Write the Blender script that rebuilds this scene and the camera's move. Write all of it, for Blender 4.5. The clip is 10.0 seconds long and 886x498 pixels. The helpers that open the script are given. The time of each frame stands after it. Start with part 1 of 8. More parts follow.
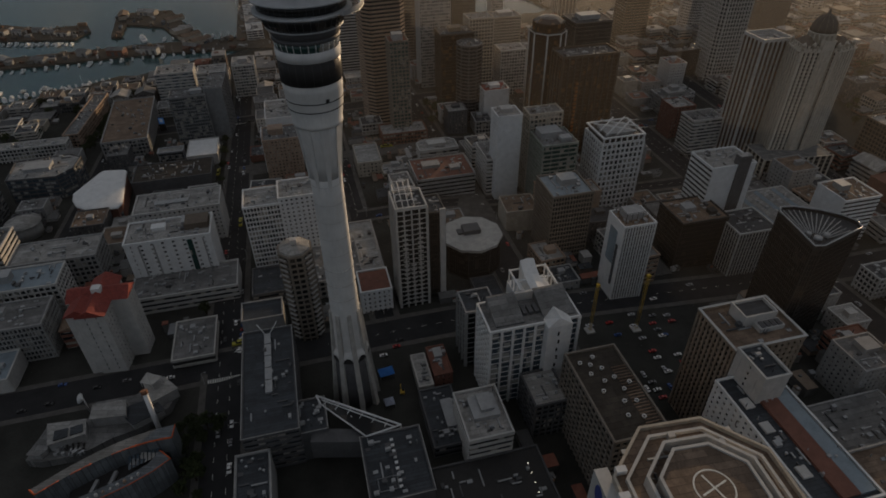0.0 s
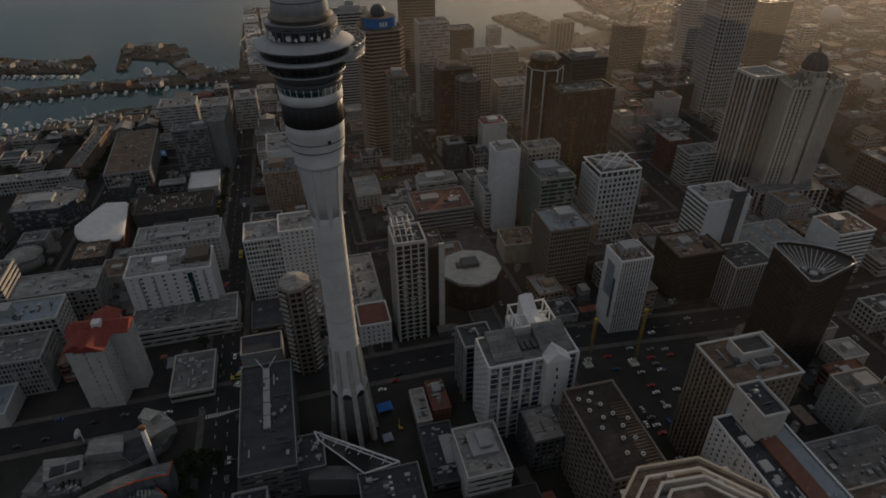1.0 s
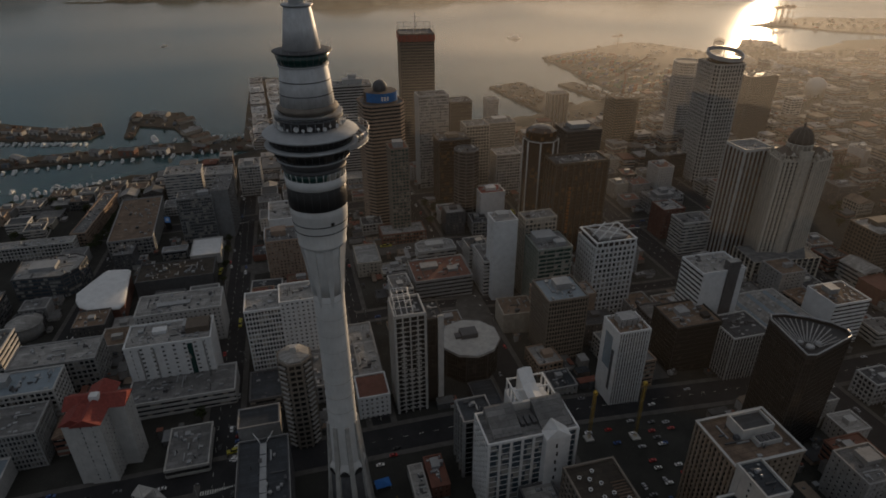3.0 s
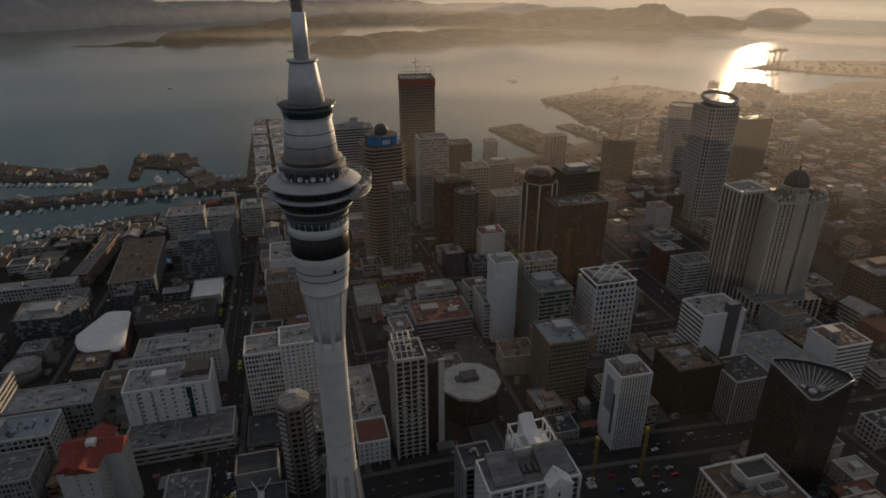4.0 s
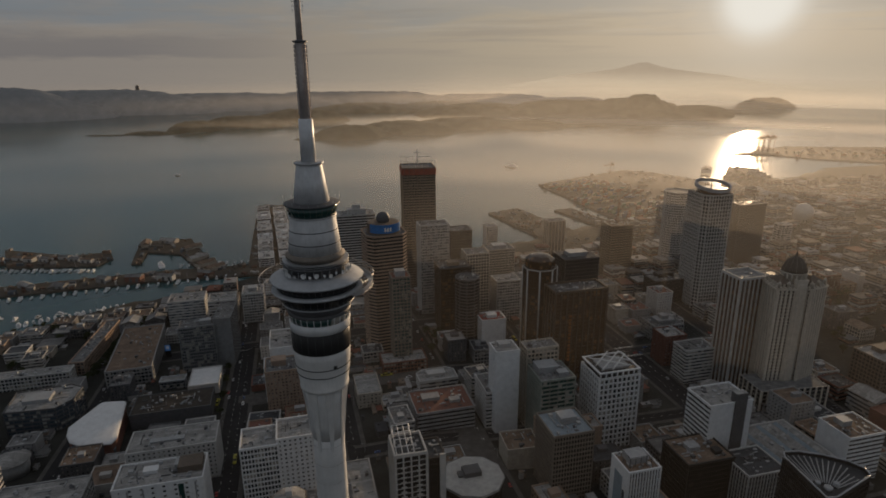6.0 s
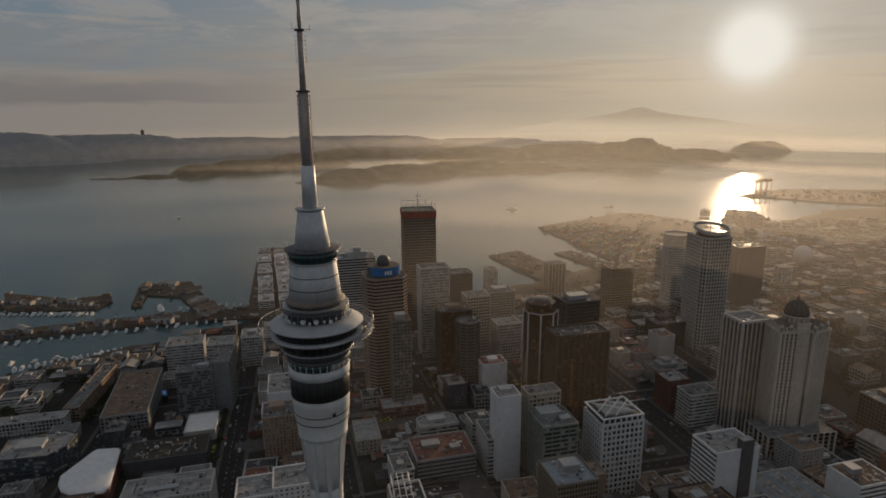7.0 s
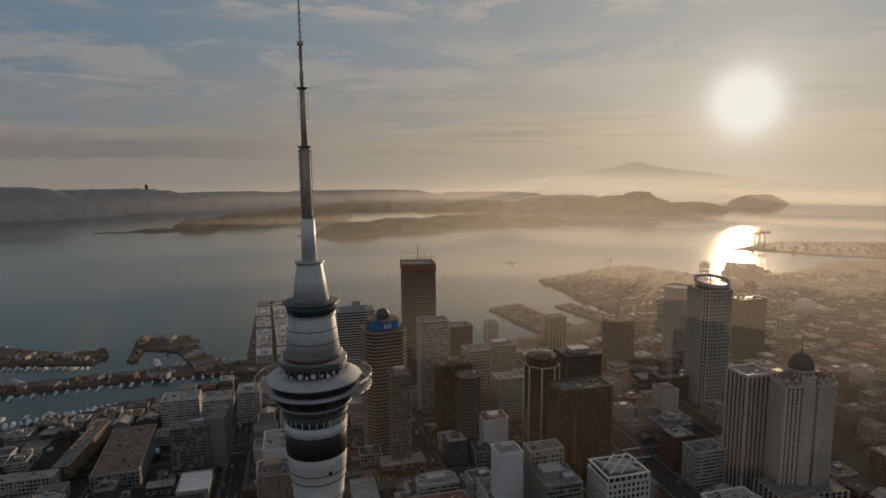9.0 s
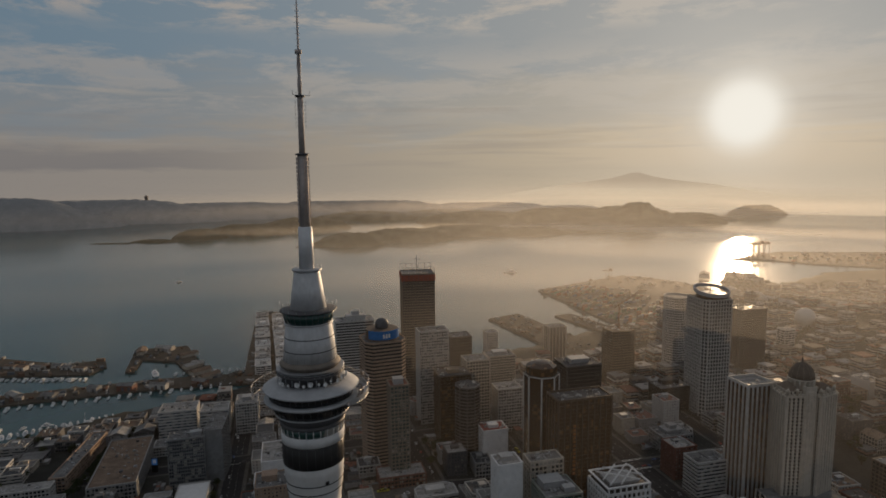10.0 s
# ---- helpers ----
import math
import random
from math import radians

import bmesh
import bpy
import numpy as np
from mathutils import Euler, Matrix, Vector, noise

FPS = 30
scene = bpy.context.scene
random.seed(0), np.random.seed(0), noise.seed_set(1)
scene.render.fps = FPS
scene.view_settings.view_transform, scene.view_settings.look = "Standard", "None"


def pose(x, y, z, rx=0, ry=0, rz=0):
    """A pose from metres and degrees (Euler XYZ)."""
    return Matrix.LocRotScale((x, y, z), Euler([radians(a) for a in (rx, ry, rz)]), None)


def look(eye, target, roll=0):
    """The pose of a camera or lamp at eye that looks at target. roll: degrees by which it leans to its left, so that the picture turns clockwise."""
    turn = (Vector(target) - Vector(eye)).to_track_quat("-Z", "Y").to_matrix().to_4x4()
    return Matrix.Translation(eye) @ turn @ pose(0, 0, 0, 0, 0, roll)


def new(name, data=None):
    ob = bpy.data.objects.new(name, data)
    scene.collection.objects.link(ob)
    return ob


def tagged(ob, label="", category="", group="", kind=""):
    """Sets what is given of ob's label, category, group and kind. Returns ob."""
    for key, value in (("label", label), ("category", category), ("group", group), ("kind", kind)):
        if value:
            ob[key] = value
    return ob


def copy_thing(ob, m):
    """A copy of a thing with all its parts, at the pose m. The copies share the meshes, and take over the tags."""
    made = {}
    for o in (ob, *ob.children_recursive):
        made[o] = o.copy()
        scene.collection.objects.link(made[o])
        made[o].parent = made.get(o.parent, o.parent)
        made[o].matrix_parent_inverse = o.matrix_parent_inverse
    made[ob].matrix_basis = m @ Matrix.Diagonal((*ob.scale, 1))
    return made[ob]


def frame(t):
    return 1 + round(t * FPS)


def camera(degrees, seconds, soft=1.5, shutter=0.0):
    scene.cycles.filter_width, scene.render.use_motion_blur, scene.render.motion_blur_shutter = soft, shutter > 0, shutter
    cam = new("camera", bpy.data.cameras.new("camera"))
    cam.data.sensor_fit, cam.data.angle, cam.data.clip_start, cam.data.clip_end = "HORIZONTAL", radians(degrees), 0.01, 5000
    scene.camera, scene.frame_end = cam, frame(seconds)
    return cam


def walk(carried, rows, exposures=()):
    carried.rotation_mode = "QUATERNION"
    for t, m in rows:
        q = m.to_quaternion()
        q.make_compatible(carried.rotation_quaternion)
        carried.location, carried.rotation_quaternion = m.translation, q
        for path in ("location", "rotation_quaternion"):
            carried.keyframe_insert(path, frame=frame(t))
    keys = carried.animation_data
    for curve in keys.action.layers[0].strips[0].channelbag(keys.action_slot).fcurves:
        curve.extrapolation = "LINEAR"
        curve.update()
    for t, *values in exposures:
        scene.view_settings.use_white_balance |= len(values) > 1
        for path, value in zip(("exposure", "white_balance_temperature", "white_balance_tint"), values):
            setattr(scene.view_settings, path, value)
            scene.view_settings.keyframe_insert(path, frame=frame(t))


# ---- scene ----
cam = camera(72.8, 10.0, soft=1.75)
# seconds, eye, target, roll
PATH = [
    (0, (44.76, -202.66, 245.08), (44.758, -122.513, 185.273), -0.59),
    (0.5, (44.74, -202.70, 247.51), (44.856, -121.295, 189.430), -0.50),
    (1, (44.75, -202.73, 249.91), (44.990, -119.938, 193.821), -0.40),
    (1.5, (44.71, -202.76, 252.23), (45.047, -118.792, 197.927), -0.33),
    (2, (44.66, -202.84, 254.46), (45.076, -117.570, 202.215), -0.27),
    (2.5, (44.60, -202.95, 256.62), (45.097, -116.432, 206.473), -0.24),
    (4, (44.25, -203.39, 262.99), (44.815, -112.712, 220.828), -0.22),
    (4.5, (44.17, -203.47, 264.83), (44.740, -111.555, 225.430), -0.25),
    (5, (44.12, -203.50, 266.37), (44.681, -110.277, 230.172), -0.32),
    (5.5, (44.10, -203.50, 267.50), (44.663, -109.105, 234.496), -0.39),
    (7, (44.11, -203.48, 269.62), (44.674, -106.131, 246.760), -0.48),
    (7.5, (44.15, -203.52, 269.98), (44.748, -105.561, 249.904), -0.50),
    (8, (44.20, -203.58, 270.07), (44.791, -105.124, 252.562), -0.52),
    (8.5, (44.31, -203.59, 269.91), (44.933, -104.825, 254.273), -0.54),
    (9, (44.52, -203.53, 269.54), (45.148, -104.547, 255.329), -0.57),
    (9.5, (44.82, -203.39, 269.01), (45.466, -104.274, 255.729), -0.59),
    (10, (45.18, -203.18, 268.38), (45.878, -103.958, 255.942), -0.62),
]
EXPOSURES = [(0.0, -0.06), (2.5, -0.04), (4.5, -0.03), (7.0, 0.1), (10.0, 0.17)]
walk(cam, [(t, look(eye, target, roll)) for t, eye, target, roll in PATH], EXPOSURES)

# ---------------- light ----------------
SUN_AZ, SUN_EL = radians(26.7), radians(4.75)
SUN_DIR = Vector((math.sin(SUN_AZ) * math.cos(SUN_EL), math.cos(SUN_AZ) * math.cos(SUN_EL), math.sin(SUN_EL)))


class Nodes:
    """Short hand for building a node tree."""

    def __init__(self, tree):
        self.tree = tree

    def add(self, kind, **values):
        node = self.tree.nodes.new(kind)
        for key, value in values.items():
            if key.startswith("in_"):
                name = key[3:]
                node.inputs[int(name) if name.isdigit() else name.replace("_", " ")].default_value = value
            elif key == "operation":
                node.operation = value
            elif key == "blend_type":
                node.blend_type = value
            elif key == "data_type":
                node.data_type = value
        return node

    def link(self, a, b):
        self.tree.links.new(a, b)

    def math(self, op, a, b=None):
        node = self.add("ShaderNodeMath", operation=op)
        for n, v in enumerate((a, b)):
            if v is None:
                continue
            if isinstance(v, (int, float)):
                node.inputs[n].default_value = v
            else:
                self.link(v, node.inputs[n])
        return node.outputs[0]

    def mix(self, fac, a, b, mode="MIX"):
        node = self.add("ShaderNodeMix", data_type="RGBA", blend_type=mode)
        for sock, v in ((node.inputs[0], fac), (node.inputs[6], a), (node.inputs[7], b)):
            if isinstance(v, (int, float)):
                sock.default_value = v
            elif isinstance(v, tuple):
                sock.default_value = (*v, 1) if len(v) == 3 else v
            else:
                self.link(v, sock)
        return node.outputs[2]

    def ramp(self, fac, stops):
        node = self.add("ShaderNodeValToRGB")
        el = node.color_ramp.elements
        while len(el) < len(stops):
            el.new(0.5)
        for e, (pos, col) in zip(el, stops):
            e.position = pos
            e.color = (col, col, col, 1) if isinstance(col, (int, float)) else (*col, 1)
        self.link(fac, node.inputs[0])
        return node.outputs[0]


def make_world():
    world = bpy.data.worlds.new("morning_sky")
    scene.world = world
    world.use_nodes = True
    n = Nodes(world.node_tree)
    bg = world.node_tree.nodes["Background"]
    sky = n.add("ShaderNodeTexSky")
    sky.sky_type = "NISHITA"
    sky.sun_disc = False
    sky.sun_elevation, sky.sun_rotation = SUN_EL, SUN_AZ
    sky.air_density, sky.dust_density, sky.ozone_density = 1.0, 2.5, 1.5
    co = n.add("ShaderNodeTexCoord")
    sep = n.add("ShaderNodeSeparateXYZ")
    n.link(co.outputs["Generated"], sep.inputs[0])
    z = sep.outputs[2]
    # bearing and height above the horizon, in degrees
    bearing = n.math("MULTIPLY", n.math("ARCTAN2", sep.outputs[0], sep.outputs[1]), 57.296)
    height = n.math("MULTIPLY", n.math("ARCSINE", z), 57.296)

    def streaks(across, upward, seed, rough=0.62, twist=0.4):
        at = n.add("ShaderNodeCombineXYZ")
        n.link(n.math("MULTIPLY", bearing, across), at.inputs[0])
        n.link(n.math("MULTIPLY", height, upward), at.inputs[1])
        at.inputs[2].default_value = seed
        tex = n.add("ShaderNodeTexNoise", in_Scale=1.0, in_Detail=9.0, in_Roughness=rough, in_Distortion=twist)
        n.link(at.outputs[0], tex.inputs["Vector"])
        return tex.outputs[0]

    def by_height(stops):
        node = n.ramp(n.math("DIVIDE", height, 30.0), [(p / 30.0, v) for p, v in stops])
        node.node.color_ramp.interpolation = "EASE"
        return node

    dot = n.add("ShaderNodeVectorMath", operation="DOT_PRODUCT")
    n.link(co.outputs["Generated"], dot.inputs[0])
    dot.inputs[1].default_value = SUN_DIR
    d = n.math("MAXIMUM", dot.outputs["Value"], 0.0)
    broad = n.math("POWER", d, 4.0)
    near = n.math("POWER", d, 9.0)
    high = n.ramp(z, [(0.36, 0.0), (0.6, 1.0)])
    # clear air: blue away from the sun, whitened by thin haze towards it, peach near the horizon
    upper = n.mix(high, n.mix(broad, (1.02, 1.58, 2.1), (2.95, 2.95, 2.85)), (1.52, 1.64, 1.86))
    lower = n.mix(near, n.mix(broad, (2.05, 1.86, 1.70), (3.1, 2.65, 2.02)), (4.5, 3.75, 2.75))
    wobble = n.math("MULTIPLY", n.math("SUBTRACT", streaks(0.10, 0.45, 3.0), 0.5), 9.0)
    lift = n.ramp(n.math("DIVIDE", n.math("ADD", height, wobble), 30.0), [(0.06, 0.0), (0.20, 0.55), (0.36, 1.0)])
    lift.node.color_ramp.interpolation = "EASE"
    clear = n.mix(0.985, sky.outputs[0], n.mix(lift, lower, upper))
    # lit puffs high up and in a thinner row below them
    puffs = n.ramp(streaks(0.11, 0.42, 1.9, 0.66, 0.25), [(0.46, 0.0), (0.57, 1.0)])
    rows = by_height([(4, 0.0), (6.5, 0.45), (9.5, 0.55), (12, 0.1), (13.5, 0.9), (17.5, 1.0), (22, 0.6), (30, 1.0)])
    cloud_col = n.mix(high, n.mix(broad, (3.0, 2.6, 2.3), (4.5, 4.0, 3.4)), (2.7, 2.6, 2.6))
    base = n.mix(n.math("MULTIPLY", n.math("MULTIPLY", puffs, rows), 0.8), clear, cloud_col)
    # thin bright lines of cloud, then thin grey ones below
    lines = n.ramp(streaks(0.06, 1.5, 5.0, 0.55), [(0.55, 0.0), (0.70, 1.0)])
    base = n.mix(n.math("MULTIPLY", n.math("MULTIPLY", lines, by_height([(0.5, 0.0), (3, 0.8), (7, 0.7), (9, 0.0)])), 0.5), base, n.mix(broad, (2.7, 2.4, 2.1), (4.9, 4.3, 3.5)))
    grey = n.ramp(streaks(0.05, 0.95, 9.0, 0.55), [(0.52, 0.0), (0.68, 1.0)])
    base = n.mix(n.math("MULTIPLY", n.math("MULTIPLY", grey, by_height([(0, 0.2), (1.5, 0.8), (5, 0.8), (8, 0.0)])), 0.5), base, n.mix(broad, (1.5, 1.42, 1.42), (2.9, 2.45, 2.0)))
    # the long grey bank low in the west
    edge = n.math("ADD", height, n.math("MULTIPLY", n.math("SUBTRACT", streaks(0.12, 0.9, 2.0), 0.5), 2.4))
    bank = n.ramp(n.math("DIVIDE", n.math("ADD", edge, 2.0), 8.0), [(0.28, 0.0), (0.34, 1.0), (0.48, 0.9), (0.58, 0.0)])
    west = n.ramp(n.math("DIVIDE", n.math("ADD", bearing, 60.0), 60.0), [(0.55, 1.0), (0.82, 0.0)])
    base = n.mix(n.math("MULTIPLY", n.math("MULTIPLY", bank, west), 0.75), base, (1.42, 1.34, 1.34))
    # the sun in hazy air
    away = n.ramp(n.math("DIVIDE", n.math("MULTIPLY", n.math("ARCCOSINE", n.math("MINIMUM", d, 1.0)), 57.296), 20.0), [(0.0, 1.0), (0.07, 1.0), (0.11, 0.95), (0.15, 0.55), (0.2, 0.27), (0.32, 0.14), (0.6, 0.06), (1.0, 0.0)])
    away.node.color_ramp.interpolation = "B_SPLINE"
    cap = n.mix(away, base, (8.0, 7.6, 6.8))
    n.link(cap, bg.inputs[0])
    bg.inputs[1].default_value = 0.1
    lamp = bpy.data.lights.new("sun", "SUN")
    lamp.energy, lamp.angle, lamp.color = 4.2, radians(1.2), (1.0, 0.70, 0.42)
    ob = new("sun", lamp)
    ob.matrix_world = look(SUN_DIR * 900, (0, 0, 0))


make_world()


# ---------------- materials ----------------
def stock(name, color, rough=0.8, metal=0.0, var=0.25, scale=0.25, bump=0.15, spec=0.25, fine=3.0, shift=0.0, sheets=None):
    """A weathered surface: stains at metre size, grain below it, a shift from thing to thing, and sheets laid side by side."""
    m = bpy.data.materials.new(name)
    m.use_nodes = True
    n = Nodes(m.node_tree)
    b = m.node_tree.nodes["Principled BSDF"]
    co = n.add("ShaderNodeTexCoord")
    big = n.add("ShaderNodeTexNoise", in_Scale=scale, in_Detail=6.0, in_Roughness=0.65)
    small = n.add("ShaderNodeTexNoise", in_Scale=fine, in_Detail=3.0)
    streak = n.add("ShaderNodeMapping")
    streak.inputs["Scale"].default_value = (1.2, 1.2, 0.12)
    run = n.add("ShaderNodeTexNoise", in_Scale=1.4, in_Detail=4.0)
    n.link(co.outputs["Object"], big.inputs["Vector"])
    n.link(co.outputs["Object"], small.inputs["Vector"])
    n.link(co.outputs["Object"], streak.inputs[0])
    n.link(streak.outputs[0], run.inputs["Vector"])
    dark = tuple(c * (1 - var) for c in color)
    light = tuple(min(1, c * (1 + var * 0.6)) for c in color)
    col = n.mix(n.ramp(big.outputs[0], [(0.3, 0.0), (0.7, 1.0)]), dark, light)
    col = n.mix(n.math("MULTIPLY", n.ramp(run.outputs[0], [(0.45, 0.0), (0.75, 1.0)]), var * 1.2), col, tuple(c * 0.5 for c in color))
    info = n.add("ShaderNodeObjectInfo")
    if shift:
        col = n.mix(n.math("MULTIPLY", info.outputs["Random"], shift), col, tuple(c * 0.35 for c in color))
    if sheets:
        lay = n.add("ShaderNodeTexBrick", in_Scale=1.0, in_Mortar_Size=0.09, in_Brick_Width=sheets[0], in_Row_Height=sheets[1])
        lay.inputs["Color1"].default_value, lay.inputs["Color2"].default_value, lay.inputs["Mortar"].default_value = (0.72, 0.72, 0.72, 1), (1.1, 1.1, 1.1, 1), (0.5, 0.5, 0.5, 1)
        n.link(co.outputs["Object"], lay.inputs["Vector"])
        col = n.mix(1.0, col, lay.outputs["Color"], "MULTIPLY")
        patch = n.add("ShaderNodeTexNoise", in_Scale=0.09, in_Detail=5.0, in_Roughness=0.7, in_Distortion=1.0)
        n.link(co.outputs["Object"], patch.inputs["Vector"])
        col = n.mix(n.math("MULTIPLY", n.ramp(patch.outputs[0], [(0.5, 0.0), (0.6, 1.0)]), 0.5), col, tuple(c * 0.45 for c in color))
    n.link(col, b.inputs["Base Color"])
    b.inputs["Roughness"].default_value, b.inputs["Metallic"].default_value = rough, metal
    b.inputs["Specular IOR Level"].default_value = spec
    r = n.math("ADD", n.math("MULTIPLY", n.math("SUBTRACT", big.outputs[0], 0.5), 0.3), rough)
    n.link(r, b.inputs["Roughness"])
    if bump:
        bp = n.add("ShaderNodeBump", in_Strength=bump, in_Distance=0.1)
        n.link(small.outputs[0], bp.inputs["Height"])
        n.link(bp.outputs[0], b.inputs["Normal"])
    return m


def glazing(name, color=(0.02, 0.025, 0.03), rough=0.08, cell=(3.0, 3.0, 3.4), blinds=0.28, blind_col=(0.30, 0.285, 0.26), spec=0.6):
    """Window glass seen from outside: each pane a little different, some with blinds."""
    m = bpy.data.materials.new(name)
    m.use_nodes = True
    n = Nodes(m.node_tree)
    b = m.node_tree.nodes["Principled BSDF"]
    co = n.add("ShaderNodeTexCoord")
    div = n.add("ShaderNodeVectorMath", operation="DIVIDE")
    div.inputs[1].default_value = cell
    fl = n.add("ShaderNodeVectorMath", operation="FLOOR")
    wn = n.add("ShaderNodeTexWhiteNoise")
    n.link(co.outputs["Object"], div.inputs[0])
    n.link(div.outputs[0], fl.inputs[0])
    n.link(fl.outputs[0], wn.inputs["Vector"])
    wav = n.add("ShaderNodeTexNoise", in_Scale=0.4, in_Detail=2.0)
    n.link(co.outputs["Object"], wav.inputs["Vector"])
    has = n.ramp(wn.outputs["Value"], [(max(0.0, 1 - blinds - 0.02), 0.0), (1 - blinds, 1.0)])
    n.link(n.mix(has, color, blind_col), b.inputs["Base Color"])
    b.inputs["Specular IOR Level"].default_value = spec
    n.link(n.math("ADD", n.math("MULTIPLY", wn.outputs["Value"], 0.12), rough), b.inputs["Roughness"])
    bp = n.add("ShaderNodeBump", in_Strength=0.08, in_Distance=0.3)
    n.link(wav.outputs[0], bp.inputs["Height"])
    n.link(bp.outputs[0], b.inputs["Normal"])
    return m


M_CONC = stock("weathered_concrete", (0.42, 0.41, 0.39), 0.85)
M_TOWER = stock("tower_concrete", (0.60, 0.60, 0.595), 0.75, var=0.16, scale=0.08, fine=1.2)
M_WHITE = stock("white_paint", (0.66, 0.67, 0.68), 0.7, var=0.14)
M_OFFW = stock("off_white_panels", (0.46, 0.455, 0.445), 0.75, var=0.16)
M_GREY = stock("grey_plaster", (0.30, 0.30, 0.30), 0.8)
M_DGREY = stock("dark_grey_cladding", (0.10, 0.10, 0.105), 0.6)
M_BEIGE = stock("beige_concrete", (0.41, 0.37, 0.315), 0.8)
M_TAN = stock("tan_brick", (0.32, 0.235, 0.18), 0.85)
M_BROWN = stock("brown_concrete", (0.13, 0.105, 0.085), 0.7)
M_RED = stock("red_roof_tiles", (0.24, 0.055, 0.045), 0.75, var=0.35, scale=0.6)
M_BRICK = stock("red_brick", (0.19, 0.09, 0.068), 0.85)
M_BLUEG = stock("blue_grey_metal_roof", (0.22, 0.27, 0.31), 0.5, var=0.2)
M_ROOF = stock("grey_membrane_roof", (0.20, 0.20, 0.20), 0.85, var=0.35, scale=0.15, sheets=(9.0, 3.0))
M_ROOFD = stock("dark_metal_roof", (0.055, 0.062, 0.072), 0.55, var=0.3, scale=0.15, sheets=(12.0, 1.6))
M_ROOFL = stock("pale_membrane_roof", (0.35, 0.345, 0.335), 0.8, var=0.3, scale=0.15, sheets=(8.0, 2.6))
M_ROOFB = stock("rusty_brown_roof", (0.22, 0.16, 0.12), 0.9, var=0.4, scale=0.12, sheets=(7.0, 2.4))
M_STEEL = stock("brushed_steel", (0.42, 0.43, 0.45), 0.5, metal=0.5, var=0.1, bump=0.03)
M_PANEL = stock("silver_cladding", (0.64, 0.655, 0.68), 0.55, metal=0.25, var=0.18, bump=0.02)
M_TAUPE = stock("grey_brown_concrete", (0.20, 0.175, 0.15), 0.75)
M_POD = stock("dull_grey_cladding", (0.42, 0.435, 0.455), 0.6, metal=0.15, var=0.2, bump=0.03)
M_MAST = stock("weathered_mast_paint", (0.46, 0.41, 0.39), 0.7, var=0.3, scale=0.6)
M_FRAME = stock("brown_grey_framing", (0.25, 0.20, 0.155), 0.75)
M_BLACK = stock("black_metal", (0.035, 0.034, 0.034), 0.5, var=0.2)
M_PLANT = stock("plant_metal", (0.36, 0.37, 0.38), 0.55, metal=0.3, var=0.2)
M_DARKB = stock("dark_bronze_framing", (0.075, 0.055, 0.042), 0.6)
M_REFLECTION = stock("orange_reflection_glass", (0.42, 0.16, 0.05), 0.35, metal=0.6, var=0.3)
M_SLATE = stock("slate_grey_panels", (0.19, 0.195, 0.20), 0.7)
M_TAR = stock("brown_tar_roof", (0.07, 0.06, 0.05), 0.9, var=0.4, scale=0.12, sheets=(9.0, 3.0))
M_SAGE = stock("grey_green_panels", (0.25, 0.28, 0.255), 0.75)
M_CREAM = stock("cream_concrete", (0.52, 0.475, 0.41), 0.8, var=0.18)
M_GLASS = glazing("office_glass")
M_GLASSB = glazing("bronze_glass", (0.05, 0.025, 0.012), 0.06, blinds=0.08, blind_col=(0.15, 0.075, 0.03))
M_GLASSG = glazing("green_glass", (0.015, 0.05, 0.045), 0.07, blinds=0.15)
M_GLASSK = glazing("black_glass", (0.02, 0.02, 0.021), 0.09, blinds=0.06, blind_col=(0.05, 0.045, 0.04), spec=0.35)
M_GLASSL = glazing("pale_glass", (0.06, 0.08, 0.10), 0.1, blinds=0.35, blind_col=(0.30, 0.30, 0.29))


M_GROUND = stock("city_ground", (0.05, 0.05, 0.046), 0.95, var=0.45, scale=0.03, fine=0.6, spec=0.04)
M_ROAD = stock("asphalt", (0.04, 0.04, 0.042), 0.9, var=0.3, scale=0.06, fine=2.0, spec=0.04)
M_PAVE = stock("paving", (0.11, 0.105, 0.1), 0.9, var=0.3, scale=0.2, spec=0.04)
M_LINE = stock("road_paint", (0.7, 0.7, 0.66), 0.8, var=0.2)
M_LEAF = stock("leaves", (0.05, 0.065, 0.025), 0.8, var=0.5, scale=0.6, shift=0.5)
M_BARK = stock("bark", (0.10, 0.075, 0.055), 0.95)
M_PIER = stock("wharf_deck", (0.095, 0.083, 0.07), 0.9, var=0.35, scale=0.05, spec=0.04)
M_RUST = stock("rust_steel", (0.20, 0.10, 0.06), 0.8, var=0.4)


